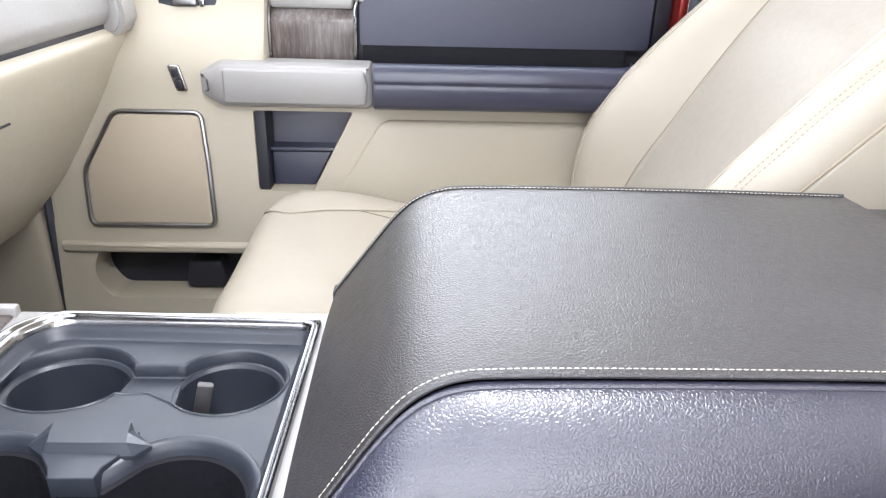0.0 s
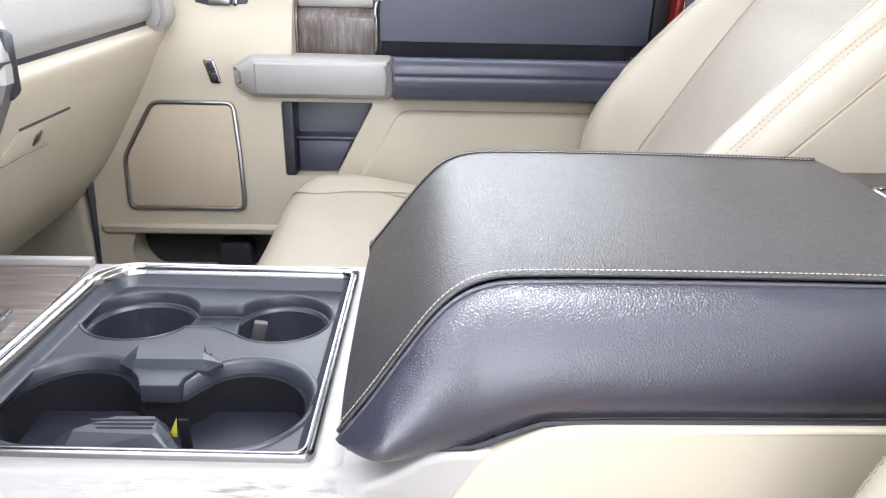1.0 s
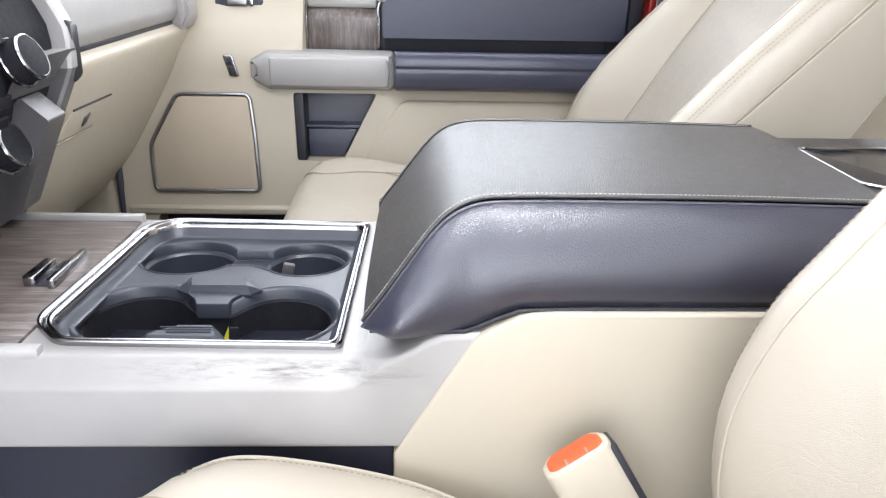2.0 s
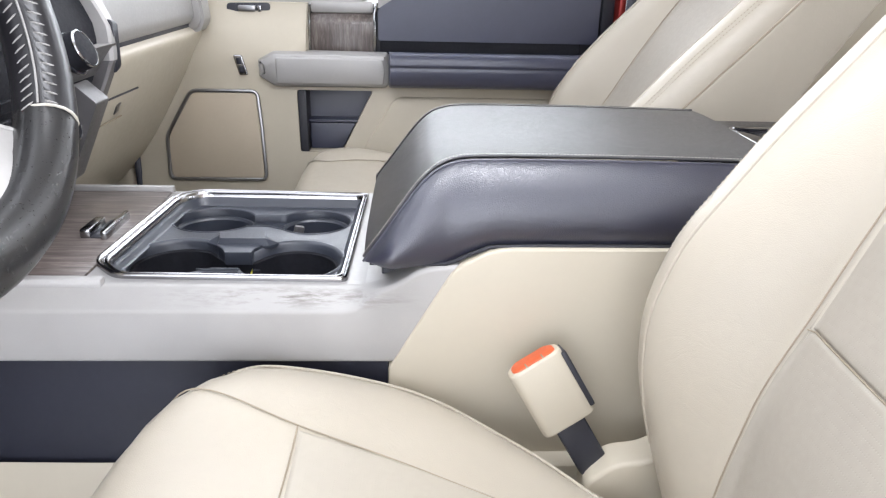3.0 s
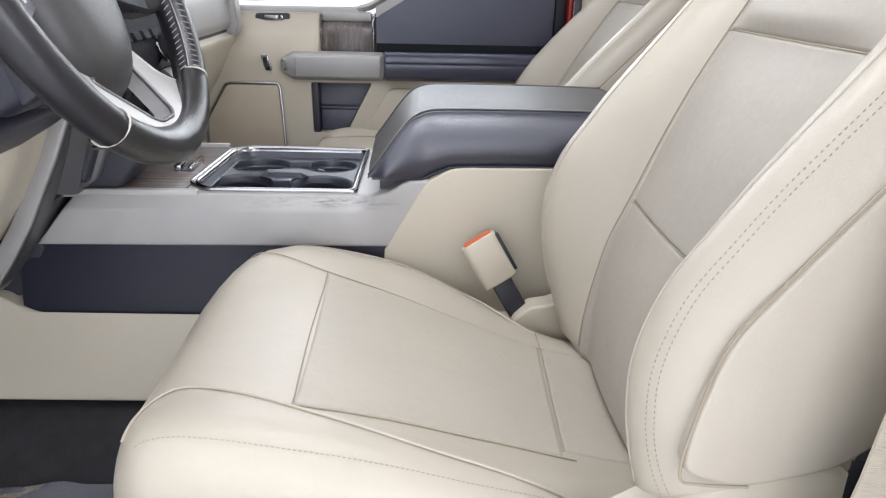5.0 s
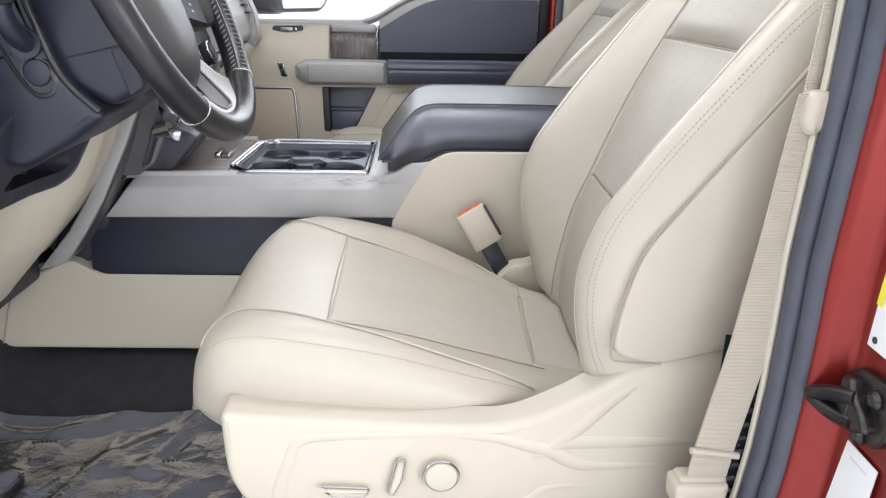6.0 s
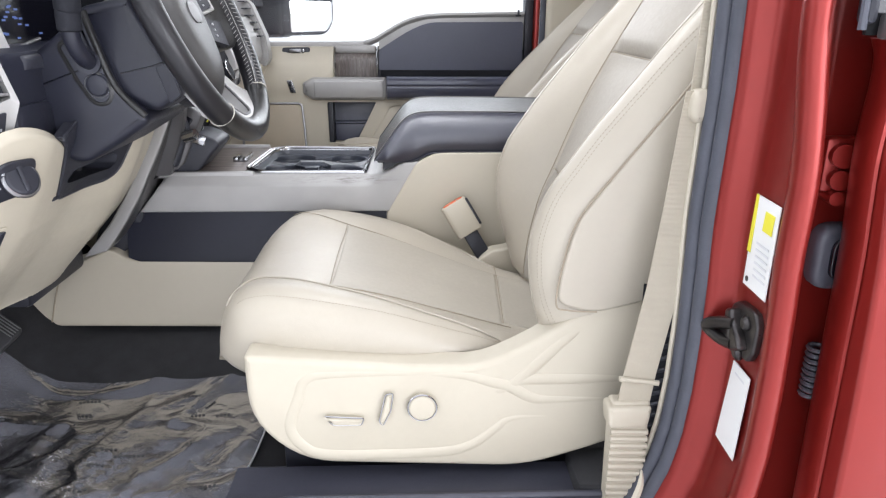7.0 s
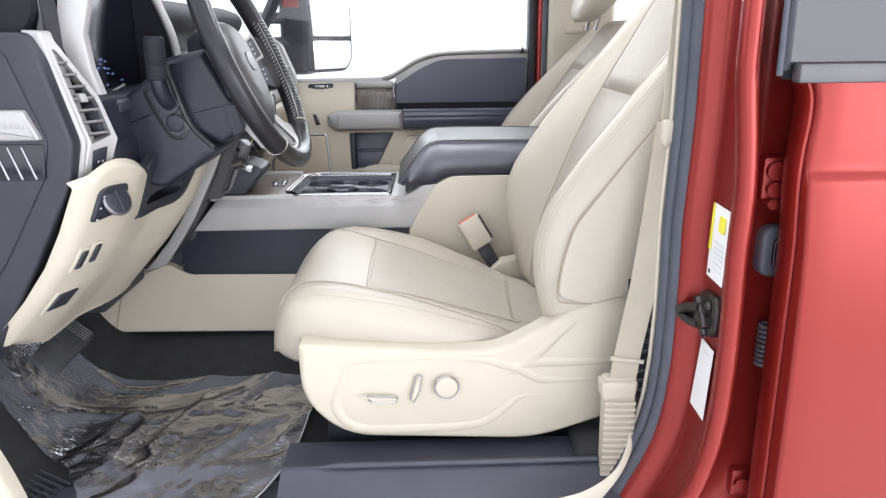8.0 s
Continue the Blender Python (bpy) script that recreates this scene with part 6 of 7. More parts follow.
hub_rows = []
for k in range(10):
    w = k / 9
    hub_rows.append([on_wheel(hub_outline(a) * math.cos(w * 1.40) ** 0.45, a, -0.050 + 0.048 * math.sin(w * 1.40)) for a in range(0, 360, 8)])
part("airbag_cover", sheet(hub_rows, around=True, caps=True), HUB, wheel, "dark grey airbag cover", smooth=60)
part("hub_skirt", sheet([[on_wheel(hub_outline(a) * r, a, h) for a in range(0, 360, 8)] for r, h in ((1.02, -0.049), (0.9, -0.085), (0.6, -0.10))], around=True, caps=True), BLACK, wheel, smooth=60)
part("emblem", sheet([[on_wheel(r * (1 + 0.5 * abs(math.cos(radians(a)))), a, h) for a in range(0, 360, 15)] for r, h in ((0.017, -0.008), (0.016, -0.0005), (0.010, 0.0005))], around=True, caps=True), SILVER_DARK, wheel, "plain oval emblem")
for side in (0, 180):
    arm = [[on_wheel(r, side + (da if side == 0 else -da), h) for da, h in ((lo, d - 0.024), (lo, d - 0.006), (lo + 2, d), (hi - 2, d), (hi, d - 0.006), (hi, d - 0.024))] for r, lo, hi, d in ((0.075, -30, 30, -0.030), (0.12, -27, 23, -0.022), (0.16, -23, 18, -0.012), (0.186, -20, 16, 0.0))]
    part("spoke", sheet(arm, caps=True), GREY_SOFT, wheel, "grey side spoke", smooth=40)
    for r0, r1, lo, hi, m_ in ((0.100, 0.146, 3, 21, BLACK), (0.100, 0.152, -25, -3, BLACK), (0.156, 0.168, -18, 13, SILVER)):
        quad = [(r0, lo, -0.027), (r1, lo + 2, -0.016), (r1, hi - 3, -0.016), (r0, hi, -0.027)]
        part("button_pad", sheet([[on_wheel(r, side + (a if side == 0 else -a), d + h) for r, a, d in quad] for h in (-0.006, 0.006)], around=True, caps=True), m_, wheel, "dark button pad" if m_ == BLACK else "silver trim strip", smooth=30)
    ringed = [on_wheel(r, side + (a if side == 0 else -a), d) for r, a, d in ((0.095, 1.0, -0.024), (0.150, 3.0, -0.012), (0.150, 21, -0.012), (0.095, 25, -0.024))]
    part("button_frame", tube(ringed, 0.0045, 8, closed=True), SILVER, wheel, "satin silver button frame")
    for base_a in (7, -19):
        for k in range(3):
            a = base_a + 5 * k
            part("icon", sheet([[on_wheel(r, side + (b if side == 0 else -b), h) for r, b in ((0.119, a), (0.124, a), (0.124, a + 1.6), (0.119, a + 1.6))] for h in (-0.018, -0.0145)], around=True, caps=True), INK_WHITE, wheel, smooth=0)
# silver lower spokes: one splayed plate with an opening between its two legs
half = [(0.086, -0.094), (0.092, -0.115), (0.100, -0.135), (0.118, -0.148), (0.104, -0.162), (0.080, -0.176), (0.045, -0.187), (0.0, -0.190)]
yoke = filleted(half + [(-a, b) for a, b in half[-2::-1]], [0.004, 0.01, 0.01, 0.004] + [0.01] * 7 + [0.004, 0.01, 0.01, 0.004], 3)
gap = filleted([(-0.054, -0.112), (0.054, -0.112), (0.030, -0.168), (0.018, -0.174), (-0.018, -0.174), (-0.030, -0.168)], 0.006, 3)


def on_yoke(u, v, h):
    d = lerp(v, [(-0.195, 0.008), (-0.175, 0.004), (-0.15, -0.008), (-0.125, -0.022), (-0.09, -0.036)])
    return WM @ (1.036 * u * wy + 1.036 * v * wz + Vector((0, 0, d + h)))


spoke = part("lower_spoke", pierced(yoke, [gap], on_yoke, 0.022, None, 0.012), SILVER_LIGHT, wheel, "satin silver splayed lower spoke", smooth=30)
part("spoke_edge", tube([on_yoke(a, b, -0.001) for a, b in gap], 0.0026, 8, closed=True), SILVER_DARK, spoke)
part("spoke_edge", tube([on_yoke(a, b, -0.001) for a, b in yoke], 0.0026, 8, closed=True), SILVER_LIGHT, spoke)

# ---- ignition beside the column ----
ign = thing("ignition_switch", "chrome ignition lock with a key beside the column", "ignition lock", (-0.40, -0.20, 0.52))
part("housing", slab(filleted([(-0.46, 0.60), (-0.385, 0.60), (-0.37, 0.55), (-0.405, 0.465), (-0.46, 0.50)], 0.008), on_y(-0.15), -0.03, 0.03, 0.006), BLACK, ign)
part("barrel", tube([(-0.375, -0.195, 0.535), (-0.350, -0.200, 0.542)], 0.012, 16), CHROME, ign, "chrome lock barrel")
part("key", turned(block(-0.012, 0.012, -0.003, 0.003, -0.010, 0.010, 0.003), Matrix.Translation((-0.343, -0.201, 0.530)) @ Matrix.Rotation(radians(20), 4, "Y")), CHROME, ign)
part("lower_shroud", slab(filleted([(-0.45, 0.54), (-0.36, 0.535), (-0.326, 0.522), (-0.318, 0.509), (-0.369, 0.452), (-0.47, 0.452)], 0.008), on_y(-0.10), -0.05, 0.05, 0.006), BLACK, ign)
# ---- driver's side pillar, seal, rear door ----
jamb = thing("door_pillar", "ruby red door pillar with rubber seal, labels and striker", "car pillar", (0.48, -0.92, 0.0), kind="structure")
SEAL = [(-0.12, 0.285), (0.04, 0.377), (0.13, 0.422), (0.185, 0.443), (0.24, 0.454), (0.31, 0.460), (0.39, 0.462), (0.47, 0.461), (0.54, 0.459), (0.71, 0.464), (0.87, 0.463), (1.3, 0.452)]


def swept(section, lo=-0.06, hi=1.25):
    """A cross-section (dx, y) carried up along the pillar's line."""
    rows = []
    n = 60
    for i in range(n + 1):
        z = lo + (hi - lo) * i / n
        rows.append([(lerp(z, SEAL) + dx(z) if callable(dx) else lerp(z, SEAL) + dx, y, z) for dx, y in section])
    return sheet(rows)


def bead(pts, r, n=8):
    line = [(lerp(z, SEAL) + pts[0], pts[1], z) for z in np.linspace(-0.05, 1.25, 70)]
    return tube(line, r, n)


def ridge(dx):
    """The rolled edge leans forward at the top and a little at the sill."""
    return lambda z: dx - 0.018 * ease((z - 0.60) / 0.2) - 0.005 * ease((0.30 - z) / 0.15)


skin = [(0.030, -0.800), (0.014, -0.842), (0.006, -0.850), (0.010, -0.862), (0.020, -0.868), (0.034, -0.872), (0.041, -0.880), (0.0405, -0.90), (0.0385, -0.945), (0.0375, -0.955), (ridge(0.034), -0.966), (ridge(0.026), -0.976), (ridge(0.023), -0.985), (ridge(0.025), -0.994), (ridge(0.031), -1.0), (ridge(0.040), -1.001), (ridge(0.048), -0.996), (ridge(0.055), -0.98), (ridge(0.060), -0.96), (0.066, -0.940), (0.078, -0.931), (0.12, -0.93), (0.16, -0.94), (0.30, -0.94)]
part("painted_jamb", swept(skin), RED, jamb, "ruby red painted jamb", smooth=70)
seal = part("rubber_seal", bead((0.001, -0.824), 0.0115, 12), RUBBER, jamb, "dark grey ribbed rubber seal", smooth=70)
part("seal_bead", bead((0.010, -0.845), 0.0125, 12), RUBBER, seal, smooth=70)
part("seal_lip", bead((-0.004, -0.810), 0.0065, 10), RUBBER, seal, smooth=70)
trim = [(-0.008, -0.800), (0.02, -0.79), (0.10, -0.775), (0.2, -0.78)]
part("pillar_trim", swept(trim), TAN, jamb, "tan inner pillar trim", smooth=70)


def on_jamb(u, v, h):
    """u: outward over the jamb's front face, v: height."""
    y = -0.90 - u
    x = lerp(v, SEAL) + 0.0405 - 0.0025 * (u / 0.055)
    return (x - h - 0.0025, y, v)


label_1 = part("placard", slab([(-0.006, 0.590), (0.056, 0.590), (0.052, 0.478), (-0.010, 0.478)], on_jamb, 0.0, 0.0012, 0.0003), WHITE, jamb, "white load placard with yellow edge", smooth=0)
part("yellow_edge", slab([(-0.006, 0.590), (0.001, 0.590), (-0.0005, 0.520), (-0.0085, 0.520)], on_jamb, 0.0008, 0.0018, 0.0003), YELLOW, label_1, smooth=0)
part("yellow_patch", slab([(0.024, 0.577), (0.047, 0.577), (0.046, 0.554), (0.023, 0.554)], on_jamb, 0.0008, 0.0018, 0.0003), YELLOW, label_1, smooth=0)
part("mark", slab(circle(0.0, 0.487, 0.0035, 10), on_jamb, 0.0008, 0.0021, 0.0003), INK, label_1, smooth=0)
for k in range(6):
    part("text_bar", slab([(0.014, 0.538 - k * 0.008), (0.046, 0.538 - k * 0.008), (0.046, 0.5355 - k * 0.008), (0.014, 0.5355 - k * 0.008)], on_jamb, 0.0008, 0.0016, 0.0001), INK_GREY, label_1, smooth=0)
label_2 = part("data_label", slab([(-0.004, 0.376), (0.046, 0.376), (0.046, 0.262), (-0.012, 0.262)], on_jamb, 0.0, 0.0012, 0.0003), WHITE, jamb, "white data label with faint text", smooth=0)
for k in range(8):
    part("text_bar", slab([(0.006, 0.365 - k * 0.012), (0.034, 0.365 - k * 0.012), (0.034, 0.362 - k * 0.012), (0.006, 0.362 - k * 0.012)], on_jamb, 0.0008, 0.0016, 0.0001), INK_GREY, label_2, smooth=0)
# striker
strike = part("striker", slab(filleted([(-0.020, 0.446), (-0.004, 0.457), (0.026, 0.460), (0.046, 0.460), (0.056, 0.446), (0.052, 0.412), (0.038, 0.394), (0.018, 0.394), (-0.012, 0.384), (-0.018, 0.402)], 0.006), on_jamb, -0.004, 0.007, 0.004), BLACK_STEEL, jamb, "dark steel door striker")
part("mount", slab(filleted([(-0.012, 0.444), (0.004, 0.450), (0.014, 0.434), (0.030, 0.425), (0.040, 0.412), (0.022, 0.402), (-0.006, 0.392), (-0.012, 0.410)], 0.005), on_jamb, 0.005, 0.019, 0.005), BLACK_STEEL, strike)
loop = [on_jamb(0.012, 0.433, 0.014), on_jamb(-0.006, 0.427, 0.022), on_jamb(-0.022, 0.419, 0.029), on_jamb(-0.032, 0.411, 0.030), on_jamb(-0.025, 0.407, 0.027), on_jamb(-0.006, 0.405, 0.021), on_jamb(0.014, 0.408, 0.014)]
part("loop", tube(smooth_line(loop, 6), 0.0078, 10), BLACK_STEEL, strike)
part("web", slab(filleted([(-0.026, 0.411), (-0.006, 0.424), (0.010, 0.428), (0.010, 0.408), (-0.006, 0.407)], 0.003), on_jamb, 0.010, 0.020, 0.002), BLACK_STEEL, strike)
for u, v in ((0.030, 0.442), (0.018, 0.397)):
    p = Vector(on_jamb(u, v, 0.006))
    part("bolt", tube([p, p + Vector((-0.004, 0, 0)), p + Vector((-0.0075, 0, 0))], lambda w: 0.0095 if w < 0.6 else 0.0055, 12), BLACK_STEEL, strike, "dark steel bolt head")
# hinge and grommet in the channel behind
for dz, r in ((0.012, 0.013), (-0.014, 0.011), (-0.034, 0.008)):
    part("hinge_bolt", tube([(0.556, -0.925, 0.634 + dz), (0.553, -0.958, 0.634 + dz)], r, 12), RED, jamb, "red painted hinge bolt")
part("hinge_leaf", block(0.538, 0.60, -0.948, -0.925, 0.604, 0.664, 0.006), RED, jamb)
part("grommet", slab(filleted([(0.546, -0.038), (0.62, -0.038), (0.62, 0.038), (0.546, 0.038)], 0.022, 6), lambda u, v, h: (u, -0.935 - h, 0.529 + v), -0.004, 0.016, 0.008), RUBBER, jamb, "black rubber door grommet")
part("grommet_core", slab(filleted([(0.562, -0.024), (0.62, -0.024), (0.62, 0.024), (0.562, 0.024)], 0.014, 6), lambda u, v, h: (u, -0.951 - h, 0.529 + v), -0.004, 0.005, 0.003), LENS, jamb)
for k in range(9):
    z = 0.356 + k * 0.0075
    part("boot_rib", tube([(0.572 + 0.010 * math.cos(a), -0.945 + 0.010 * math.sin(a), z) for a in np.linspace(0, math.tau, 13)[:-1]], 0.003, 6, closed=True), RUBBER, jamb)
part("lower_bolt", tube([(0.566, -0.93, 0.150), (0.562, -0.955, 0.150)], 0.013, 8), RED, jamb)
part("lower_leaf", block(0.548, 0.61, -0.945, -0.925, 0.125, 0.172, 0.005), RED, jamb)
upper = smooth_line([(0.402, -0.880, 0.205), (0.397, -0.884, 0.180), (0.382, -0.885, 0.140), (0.347, -0.886, 0.109), (0.30, -0.887, 0.091), (0.20, -0.888, 0.078), (0.0, -0.89, 0.07)], 5)
lower = smooth_line([(0.404, -0.882, 0.204), (0.405, -0.888, 0.178), (0.391, -0.890, 0.136), (0.369, -0.892, 0.102), (0.345, -0.893, 0.072), (0.28, -0.894, 0.0), (0.0, -0.895, -0.02)], 5)
part("sill_trim", sheet([[p, p * 0.6 + q * 0.4 + Vector((0, -0.004, 0)), q] for p, q in zip(upper, lower)]), TAN, jamb, "tan lower trim along the seal", smooth=60)

# rear door beside the pillar
rear_door = thing("door_2", "closed ruby red rear door with dark tinted window", "car door", (0.9, -1.0, 0.0), kind="structure")
EDGE = [(-0.2, 0.560), (0.18, 0.559), (0.29, 0.558), (0.43, 0.557), (0.55, 0.5555), (0.60, 0.5525), (0.645, 0.550), (0.68, 0.5505), (0.72, 0.5535), (0.75, 0.552), (0.766, 0.546)]


def door_out(z):
    body = -1.022 - 0.012 * math.sin(max(0.0, min(1.0, (z + 0.1) / 0.76)) * math.pi)
    return body + 0.006 * ease((z - 0.645) / 0.012)


rows = []
for i in range(130):
    z = -0.2 + 0.966 * i / 129
    x0 = curve(z, EDGE)
    y = door_out(z)
    rows.append([(x0 + 0.03, -0.945, z), (x0 + 0.012, -0.955, z), (x0 + 0.002, -0.972, z), (x0, -0.988, z), (x0 + 0.0005, -1.000, z), (x0 + 0.004, -1.008, z), (x0 + 0.0075, -1.0085, z), (x0 + 0.0085, -1.006, z), (x0 + 0.0095, -1.0085, z), (x0 + 0.0105, y + 0.005, z), (x0 + 0.0125, y + 0.0012, z), (x0 + 0.017, y, z), (x0 + 0.05, y - 0.001, z), (x0 + 0.3, y - 0.004, z), (1.7, y, z)])
part("outer_skin", sheet(rows), RED, rear_door, "ruby red painted outer skin", smooth=50)
part("belt_moulding", block(0.528, 1.7, -1.03, -1.008, 0.7665, 0.790, 0.004), SILVER_DARK, rear_door, "grey window belt moulding")
part("window_post", block(0.511, 0.522, -1.020, -0.998, 0.78, 1.3, 0.006), BLACK, rear_door, "black upright window frame")
part("post_seal", tube([(0.510, -1.015, 0.775), (0.510, -1.01, 1.3)], 0.004, 8), RUBBER, rear_door)
part("pane", block(0.52, 1.7, -1.006, -1.001, 0.77, 1.3, 0), TINTED, rear_door, "dark tinted window pane")
piece("wall_cab_side", block(0.75, 1.7, -0.90, -0.84, 0.06, 0.75, 0.01), TAN, "plain tan rear door panel", "wall", kind="structure")

# ---- driver's belt ----
belt = thing("seat_belt", "tan webbing seat belt running down the pillar to a pleated boot", "seat belt", (0.42, -0.81, 0.1))


def ribbon(line, wide, thick=0.0014):
    rows = []
    for p, across in line:
        p, a = Vector(p), Vector(across).normalized() * wide / 2
        n = Vector((0, -1, 0)) * thick
        rows.append([p - a + n, p + a + n, p + a - n, p - a - n])
    return sheet(rows, around=True, caps=True)


web = [((0.452, -0.808, 0.70), (1, 0, 0.15)), ((0.448, -0.808, 0.66), (1, 0, 0.15)), ((0.440, -0.809, 0.56), (1, 0, 0.15)), ((0.427, -0.811, 0.44), (1, 0, 0.15)), ((0.406, -0.814, 0.31), (1, 0, 0.12)), ((0.398, -0.816, 0.24), (1, 0, 0.1))]
part("webbing", ribbon([((p[0] + 0.004, p[1], p[2]), a) for p, a in web], 0.046), WEB, belt, smooth=30)
part("webbing", ribbon([((0.456, -0.800, 0.68), (1, 0, 0.1)), ((0.462, -0.80, 0.85), (1, 0, 0.1)), ((0.47, -0.79, 1.1), (1, 0, 0))], 0.03), WEB, belt, smooth=30)
part("guide_knob", slab(filleted([(0.440, 0.700), (0.466, 0.702), (0.468, 0.672), (0.446, 0.656), (0.436, 0.670)], 0.01), on_y(-0.80), 0, 0.022, 0.008), TAN, belt, "tan belt stop knob")
part("stop_bar", tube([(0.382, -0.817, 0.307), (0.437, -0.817, 0.299)], 0.004, 8), TAN, belt)
boot = part("boot", slab(filleted([(0.373, 0.272), (0.429, 0.272), (0.425, 0.0), (0.377, 0.0)], 0.006), on_y(-0.80), 0, 0.022, 0.006), TAN, belt, "tan pleated belt boot")
part("boot_cap", slab(filleted([(0.366, 0.268), (0.429, 0.268), (0.425, 0.234), (0.369, 0.234)], 0.007), on_y(-0.80), 0, 0.030, 0.006), TAN, boot)
for k in range(17):
    z = 0.226 - k * 0.0115
    part("pleat", tube([(0.3745, -0.8215, z), (0.4275, -0.8215, z - 0.002)], 0.0045, 8), TAN, boot)
# dark ribbed slot between belt and seal, and the thin pale lip beside the seal
part("pillar_slot", sheet([[(lerp(z, SEAL) - 0.052, -0.796, z), (lerp(z, SEAL) - 0.007, -0.803, z)] for z in np.linspace(0.14, 0.44, 16)]), MATTE, jamb, "black ribbed slot beside the seal")
for k in range(12):
    z = 0.20 + k * 0.018
    part("slot_rib", tube([(lerp(z, SEAL) - 0.050, -0.799, z - 0.006), (lerp(z, SEAL) - 0.010, -0.804, z + 0.006)], 0.0035, 6), BLACK, jamb)
part("pale_lip", tube([(lerp(z, SEAL) - 0.0105, -0.8125, z) for z in np.linspace(-0.05, 1.25, 70)], 0.0036, 8), TAN, jamb, "thin tan lip beside the seal")
piece("carpet_side", block(0.34, 0.50, -0.80, -0.70, 0.02, 0.12, 0.01), CARPET, "black carpet behind the seat base", "carpet", kind="structure")
# ---- floor film, pedals ----
def film_surface():
    m, t, p = tree("clear_wrinkled_floor_film")
    at = coords(t)
    n = node(t, "ShaderNodeTexNoise", Scale=19.0, Detail=5.0, Roughness=0.55, Distortion=1.8)
    crinkle = node(t, "ShaderNodeTexNoise", Scale=210.0, Detail=3.0, Roughness=0.7)
    spot = node(t, "ShaderNodeTexNoise", Scale=9.0, Detail=2.0)
    for k in (n, crinkle, spot):
        t.links.new(at, k.inputs["Vector"])
    rumpled = mixed(t, ramp(t, spot.outputs["Fac"], [(0.57, 0.0), (0.63, 1.0)]), (0.5, 0.5, 0.5), crinkle.outputs["Fac"])
    normal = bump(t, n.outputs["Fac"], 0.40, 0.007, bump(t, rumpled, 1.0, 0.004))
    gloss = node(t, "ShaderNodeBsdfGlossy", Roughness=0.16)
    gloss.inputs["Color"].default_value = (0.66, 0.65, 0.67, 1)
    veil = node(t, "ShaderNodeBsdfDiffuse")
    veil.inputs["Color"].default_value = (0.20, 0.203, 0.235, 1)
    clear = t.nodes.new("ShaderNodeBsdfTransparent")
    edge = node(t, "ShaderNodeFresnel", IOR=1.22)
    hazy = t.nodes.new("ShaderNodeMixShader")
    hazy.inputs[0].default_value = 0.58
    mix = t.nodes.new("ShaderNodeMixShader")
    for k in (gloss, edge):
        t.links.new(normal, k.inputs["Normal"])
    t.links.new(clear.outputs[0], hazy.inputs[1])
    t.links.new(veil.outputs[0], hazy.inputs[2])
    t.links.new(edge.outputs[0], mix.inputs[0])
    t.links.new(hazy.outputs[0], mix.inputs[1])
    t.links.new(gloss.outputs[0], mix.inputs[2])
    t.links.new(mix.outputs[0], t.nodes["Material Output"].inputs["Surface"])
    t.nodes.remove(p)
    return m


FILM = film_surface()
def film_left(y):
    return lerp(y, [(-0.85, -0.53), (-0.79, -0.55), (-0.70, -0.61), (-0.58, -0.80), (-0.34, -0.84)])


def film_right(y):
    return lerp(y, [(-0.85, -0.245), (-0.80, -0.225), (-0.70, -0.194), (-0.53, -0.182), (-0.34, -0.16)])


def film_height(x, y):
    """Flat stretches broken by long sharp creases in two directions and small crumples."""
    warp = 0.06 * noise.noise(Vector((x * 5, y * 5, 1.0)))
    fold = abs(noise.noise(Vector((x * 3.2 + y * 2 + warp, y * 6.5 - x * 2, 7.0))))
    cross = abs(noise.noise(Vector((x * 8 - y * 3, y * 3 + x + 5 + warp, 2.0))))
    small = abs(noise.noise(Vector((x * 19, y * 17, 9.0))))
    place = ease((noise.noise(Vector((x * 4, y * 4, 12.0))) + 0.15) / 0.4)
    crest = 0.007 * ease(1 - fold / 0.22) + 0.005 * ease(1 - cross / 0.20) + 0.0035 * place * ease(1 - small / 0.22)
    return floor_height(x, y) + 0.010 + crest + 0.014 * noise.noise(Vector((x * 3, y * 3, 4.0))) + 0.007 * noise.noise(Vector((x * 6, y * 9, 14.0)))


random.seed(11)
bm = bmesh.new()
nu, nv = 84, 78
net = []
for i in range(nu):
    line = []
    for j in range(nv):
        u, v = i / (nu - 1), j / (nv - 1)
        y = -0.845 + 0.495 * v + (random.uniform(-0.001, 0.001) if 0 < j < nv - 1 else 0)
        x = film_left(y) + (film_right(y) - film_left(y)) * u + (random.uniform(-0.001, 0.001) if 0 < i < nu - 1 else 0)
        line.append(bm.verts.new((x, y, film_height(x, y))))
    net.append(line)
for i in range(nu - 1):
    for j in range(nv - 1):
        a, b, c, d = net[i][j], net[i + 1][j], net[i + 1][j + 1], net[i][j + 1]
        for tri in (((a, b, c), (a, c, d)) if random.random() < 0.5 else ((a, b, d), (b, c, d))):
            bm.faces.new(tri)
film = thing("floor_film", "clear wrinkled protective film over the black floor", "floor film", (-0.5, -0.6, 0.05))
part("sheet", bm, FILM, film, smooth=75)
edge_line = [(film_right(y) + 0.001, y, film_height(film_right(y), y) + 0.001) for y in np.linspace(-0.845, -0.50, 40)]
part("sheet_edge", tube(edge_line, 0.0016, 6), INK_GREY, film, "pale cut edge of the film")
random.seed(4)
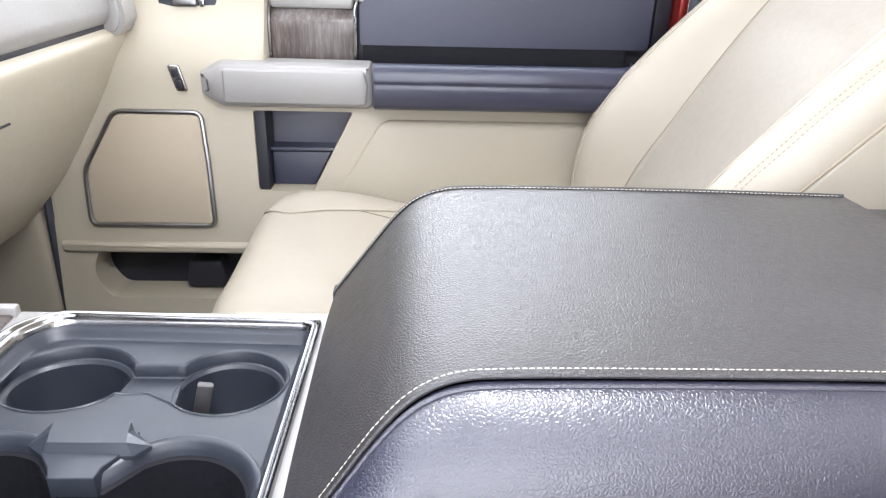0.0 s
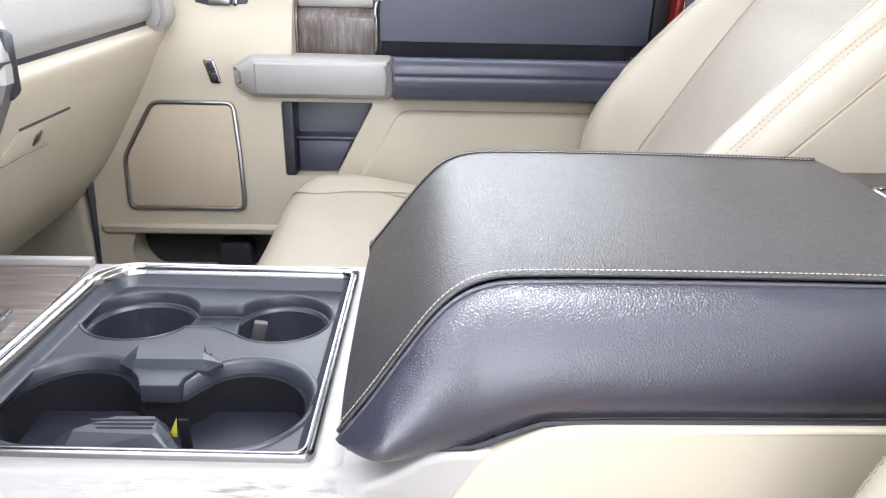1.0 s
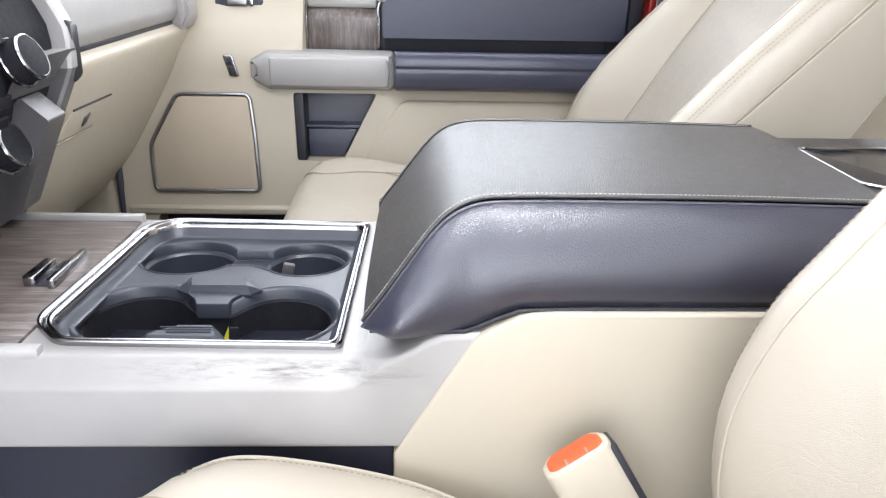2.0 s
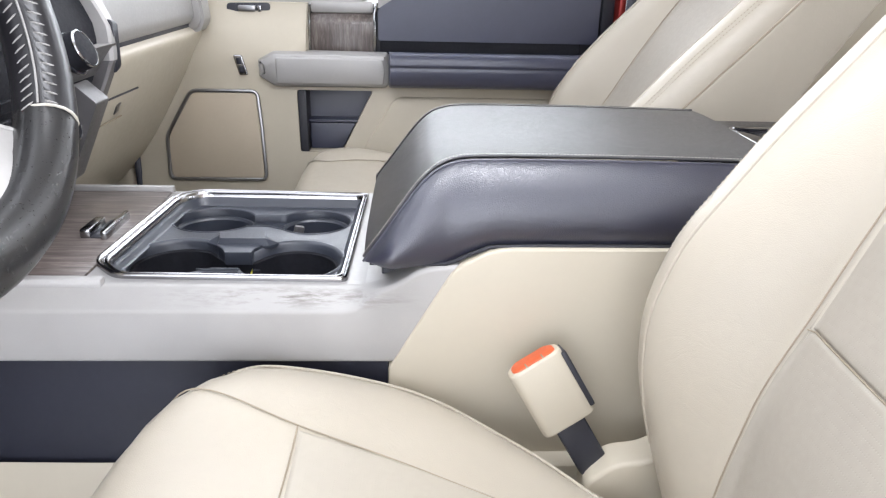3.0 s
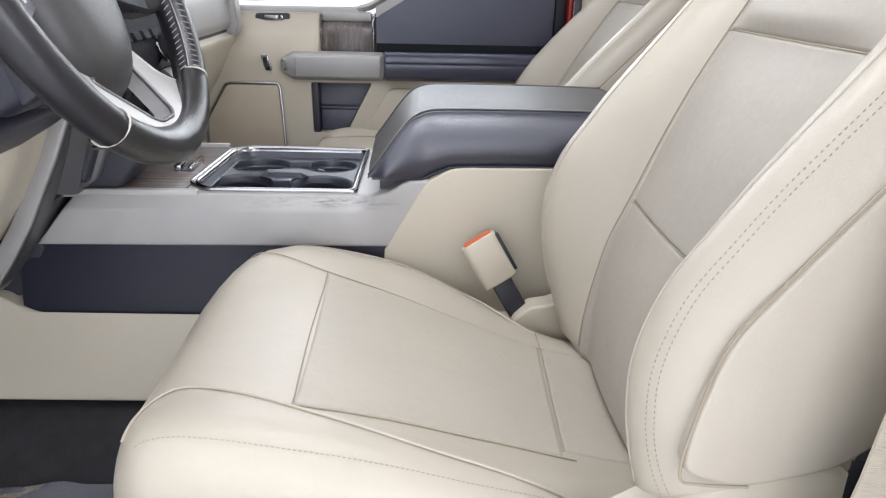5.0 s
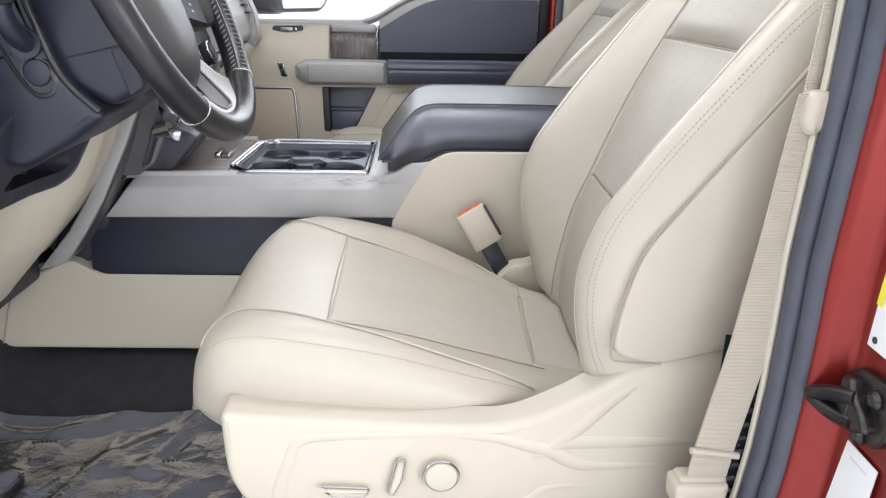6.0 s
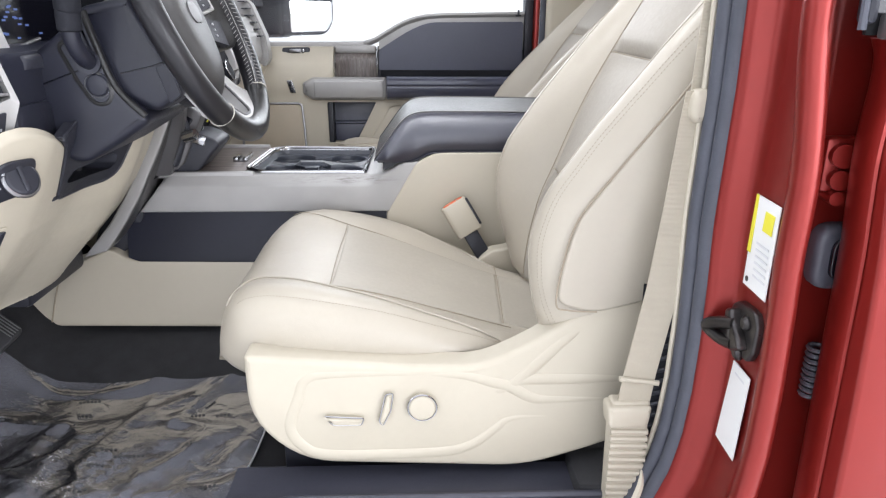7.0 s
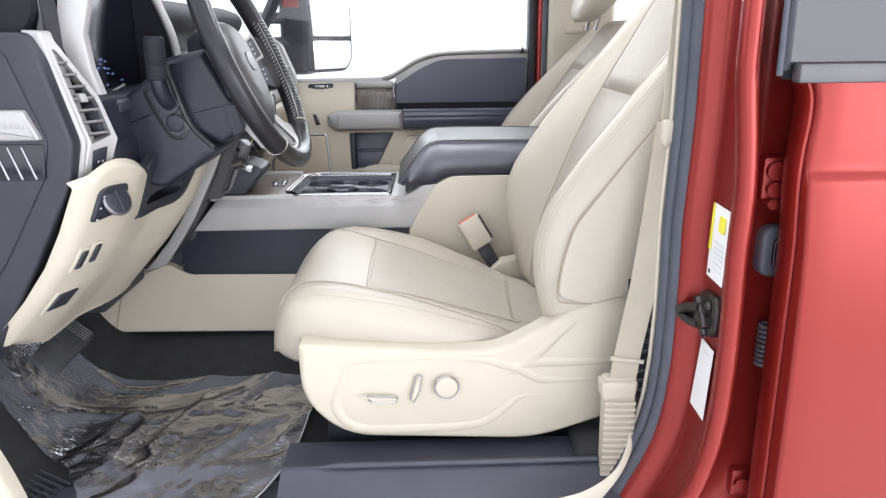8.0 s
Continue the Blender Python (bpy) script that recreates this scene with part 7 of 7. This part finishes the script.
for k in range(26):
    x, y = random.uniform(-0.68, -0.25), random.uniform(-0.78, -0.40)
    a = random.choice((0.15, 0.25, 1.1))
    dx, dy = 0.005 * math.cos(a), 0.005 * math.sin(a)
    for j in range(random.choice((4, 5, 6))):
        px, py = x + dx * j * 1.4, y + dy * j * 1.4
        if not film_left(py) + 0.02 < px < film_right(py) - 0.02:
            continue
        z = film_height(px, py) + 0.0008
        part("print_bar", slab([(px, py), (px + dx, py + dy), (px + dx - 0.9 * dy, py + dy + 0.9 * dx), (px - 0.9 * dy, py + 0.9 * dx)], on_z(z), 0, 0.0006, 0.0001), INK, film, smooth=0)


def pedal(name, label, at, facing, wide, high, ribs):
    """A rounded rubber pad on an arm; facing is the pad's outward direction."""
    ob = thing(name, label, "pedal", at)
    out = Vector(facing).normalized()
    side = (Vector((0, 1, 0)) - out * out.y).normalized()
    m = Matrix.Translation(at) @ Matrix((side, out.cross(side), out)).transposed().to_4x4()
    shape = filleted([(-wide, -high), (wide, -high), (wide, high), (-wide, high)], 0.014, 5)
    pad = part("pad", turned(slab(shape, lambda u, v, h: (u, v, h + 6.0 * (0.0016 - u * u * 0.3)), -0.016, 0.0, 0.005, 3), m), PEDAL, ob)
    for k in range(ribs):
        u = wide - 0.006 - k * 0.007
        part("rib", turned(tube([(u, -high * 0.8, 6.0 * (0.0016 - u * u * 0.3)), (u, high * 0.8, 6.0 * (0.0016 - u * u * 0.3))], 0.0013, 6), m), STEEL, pad, "bright metal rib")
    base = Vector(at) - out * 0.01
    part("arm", tube([base, base + Vector((-0.10, 0, 0.16)), base + Vector((-0.14, 0, 0.34))], 0.010, 8), BLACK, ob)
    return ob


pedal("brake_pedal", "worn grey rubber brake pedal with bright metal ribs", (-0.750, -0.385, 0.160), (0.60, -0.42, 0.68), 0.075, 0.034, 5)
pedal("parking_brake_pedal", "small grey rubber parking brake pedal", (-0.80, -0.41, 0.135), (0.5, -0.45, 0.75), 0.045, 0.026, 0)
pedal("accelerator_pedal", "black hanging accelerator pedal", (-0.80, -0.27, 0.16), (0.75, 0, 0.6), 0.028, 0.06, 0)
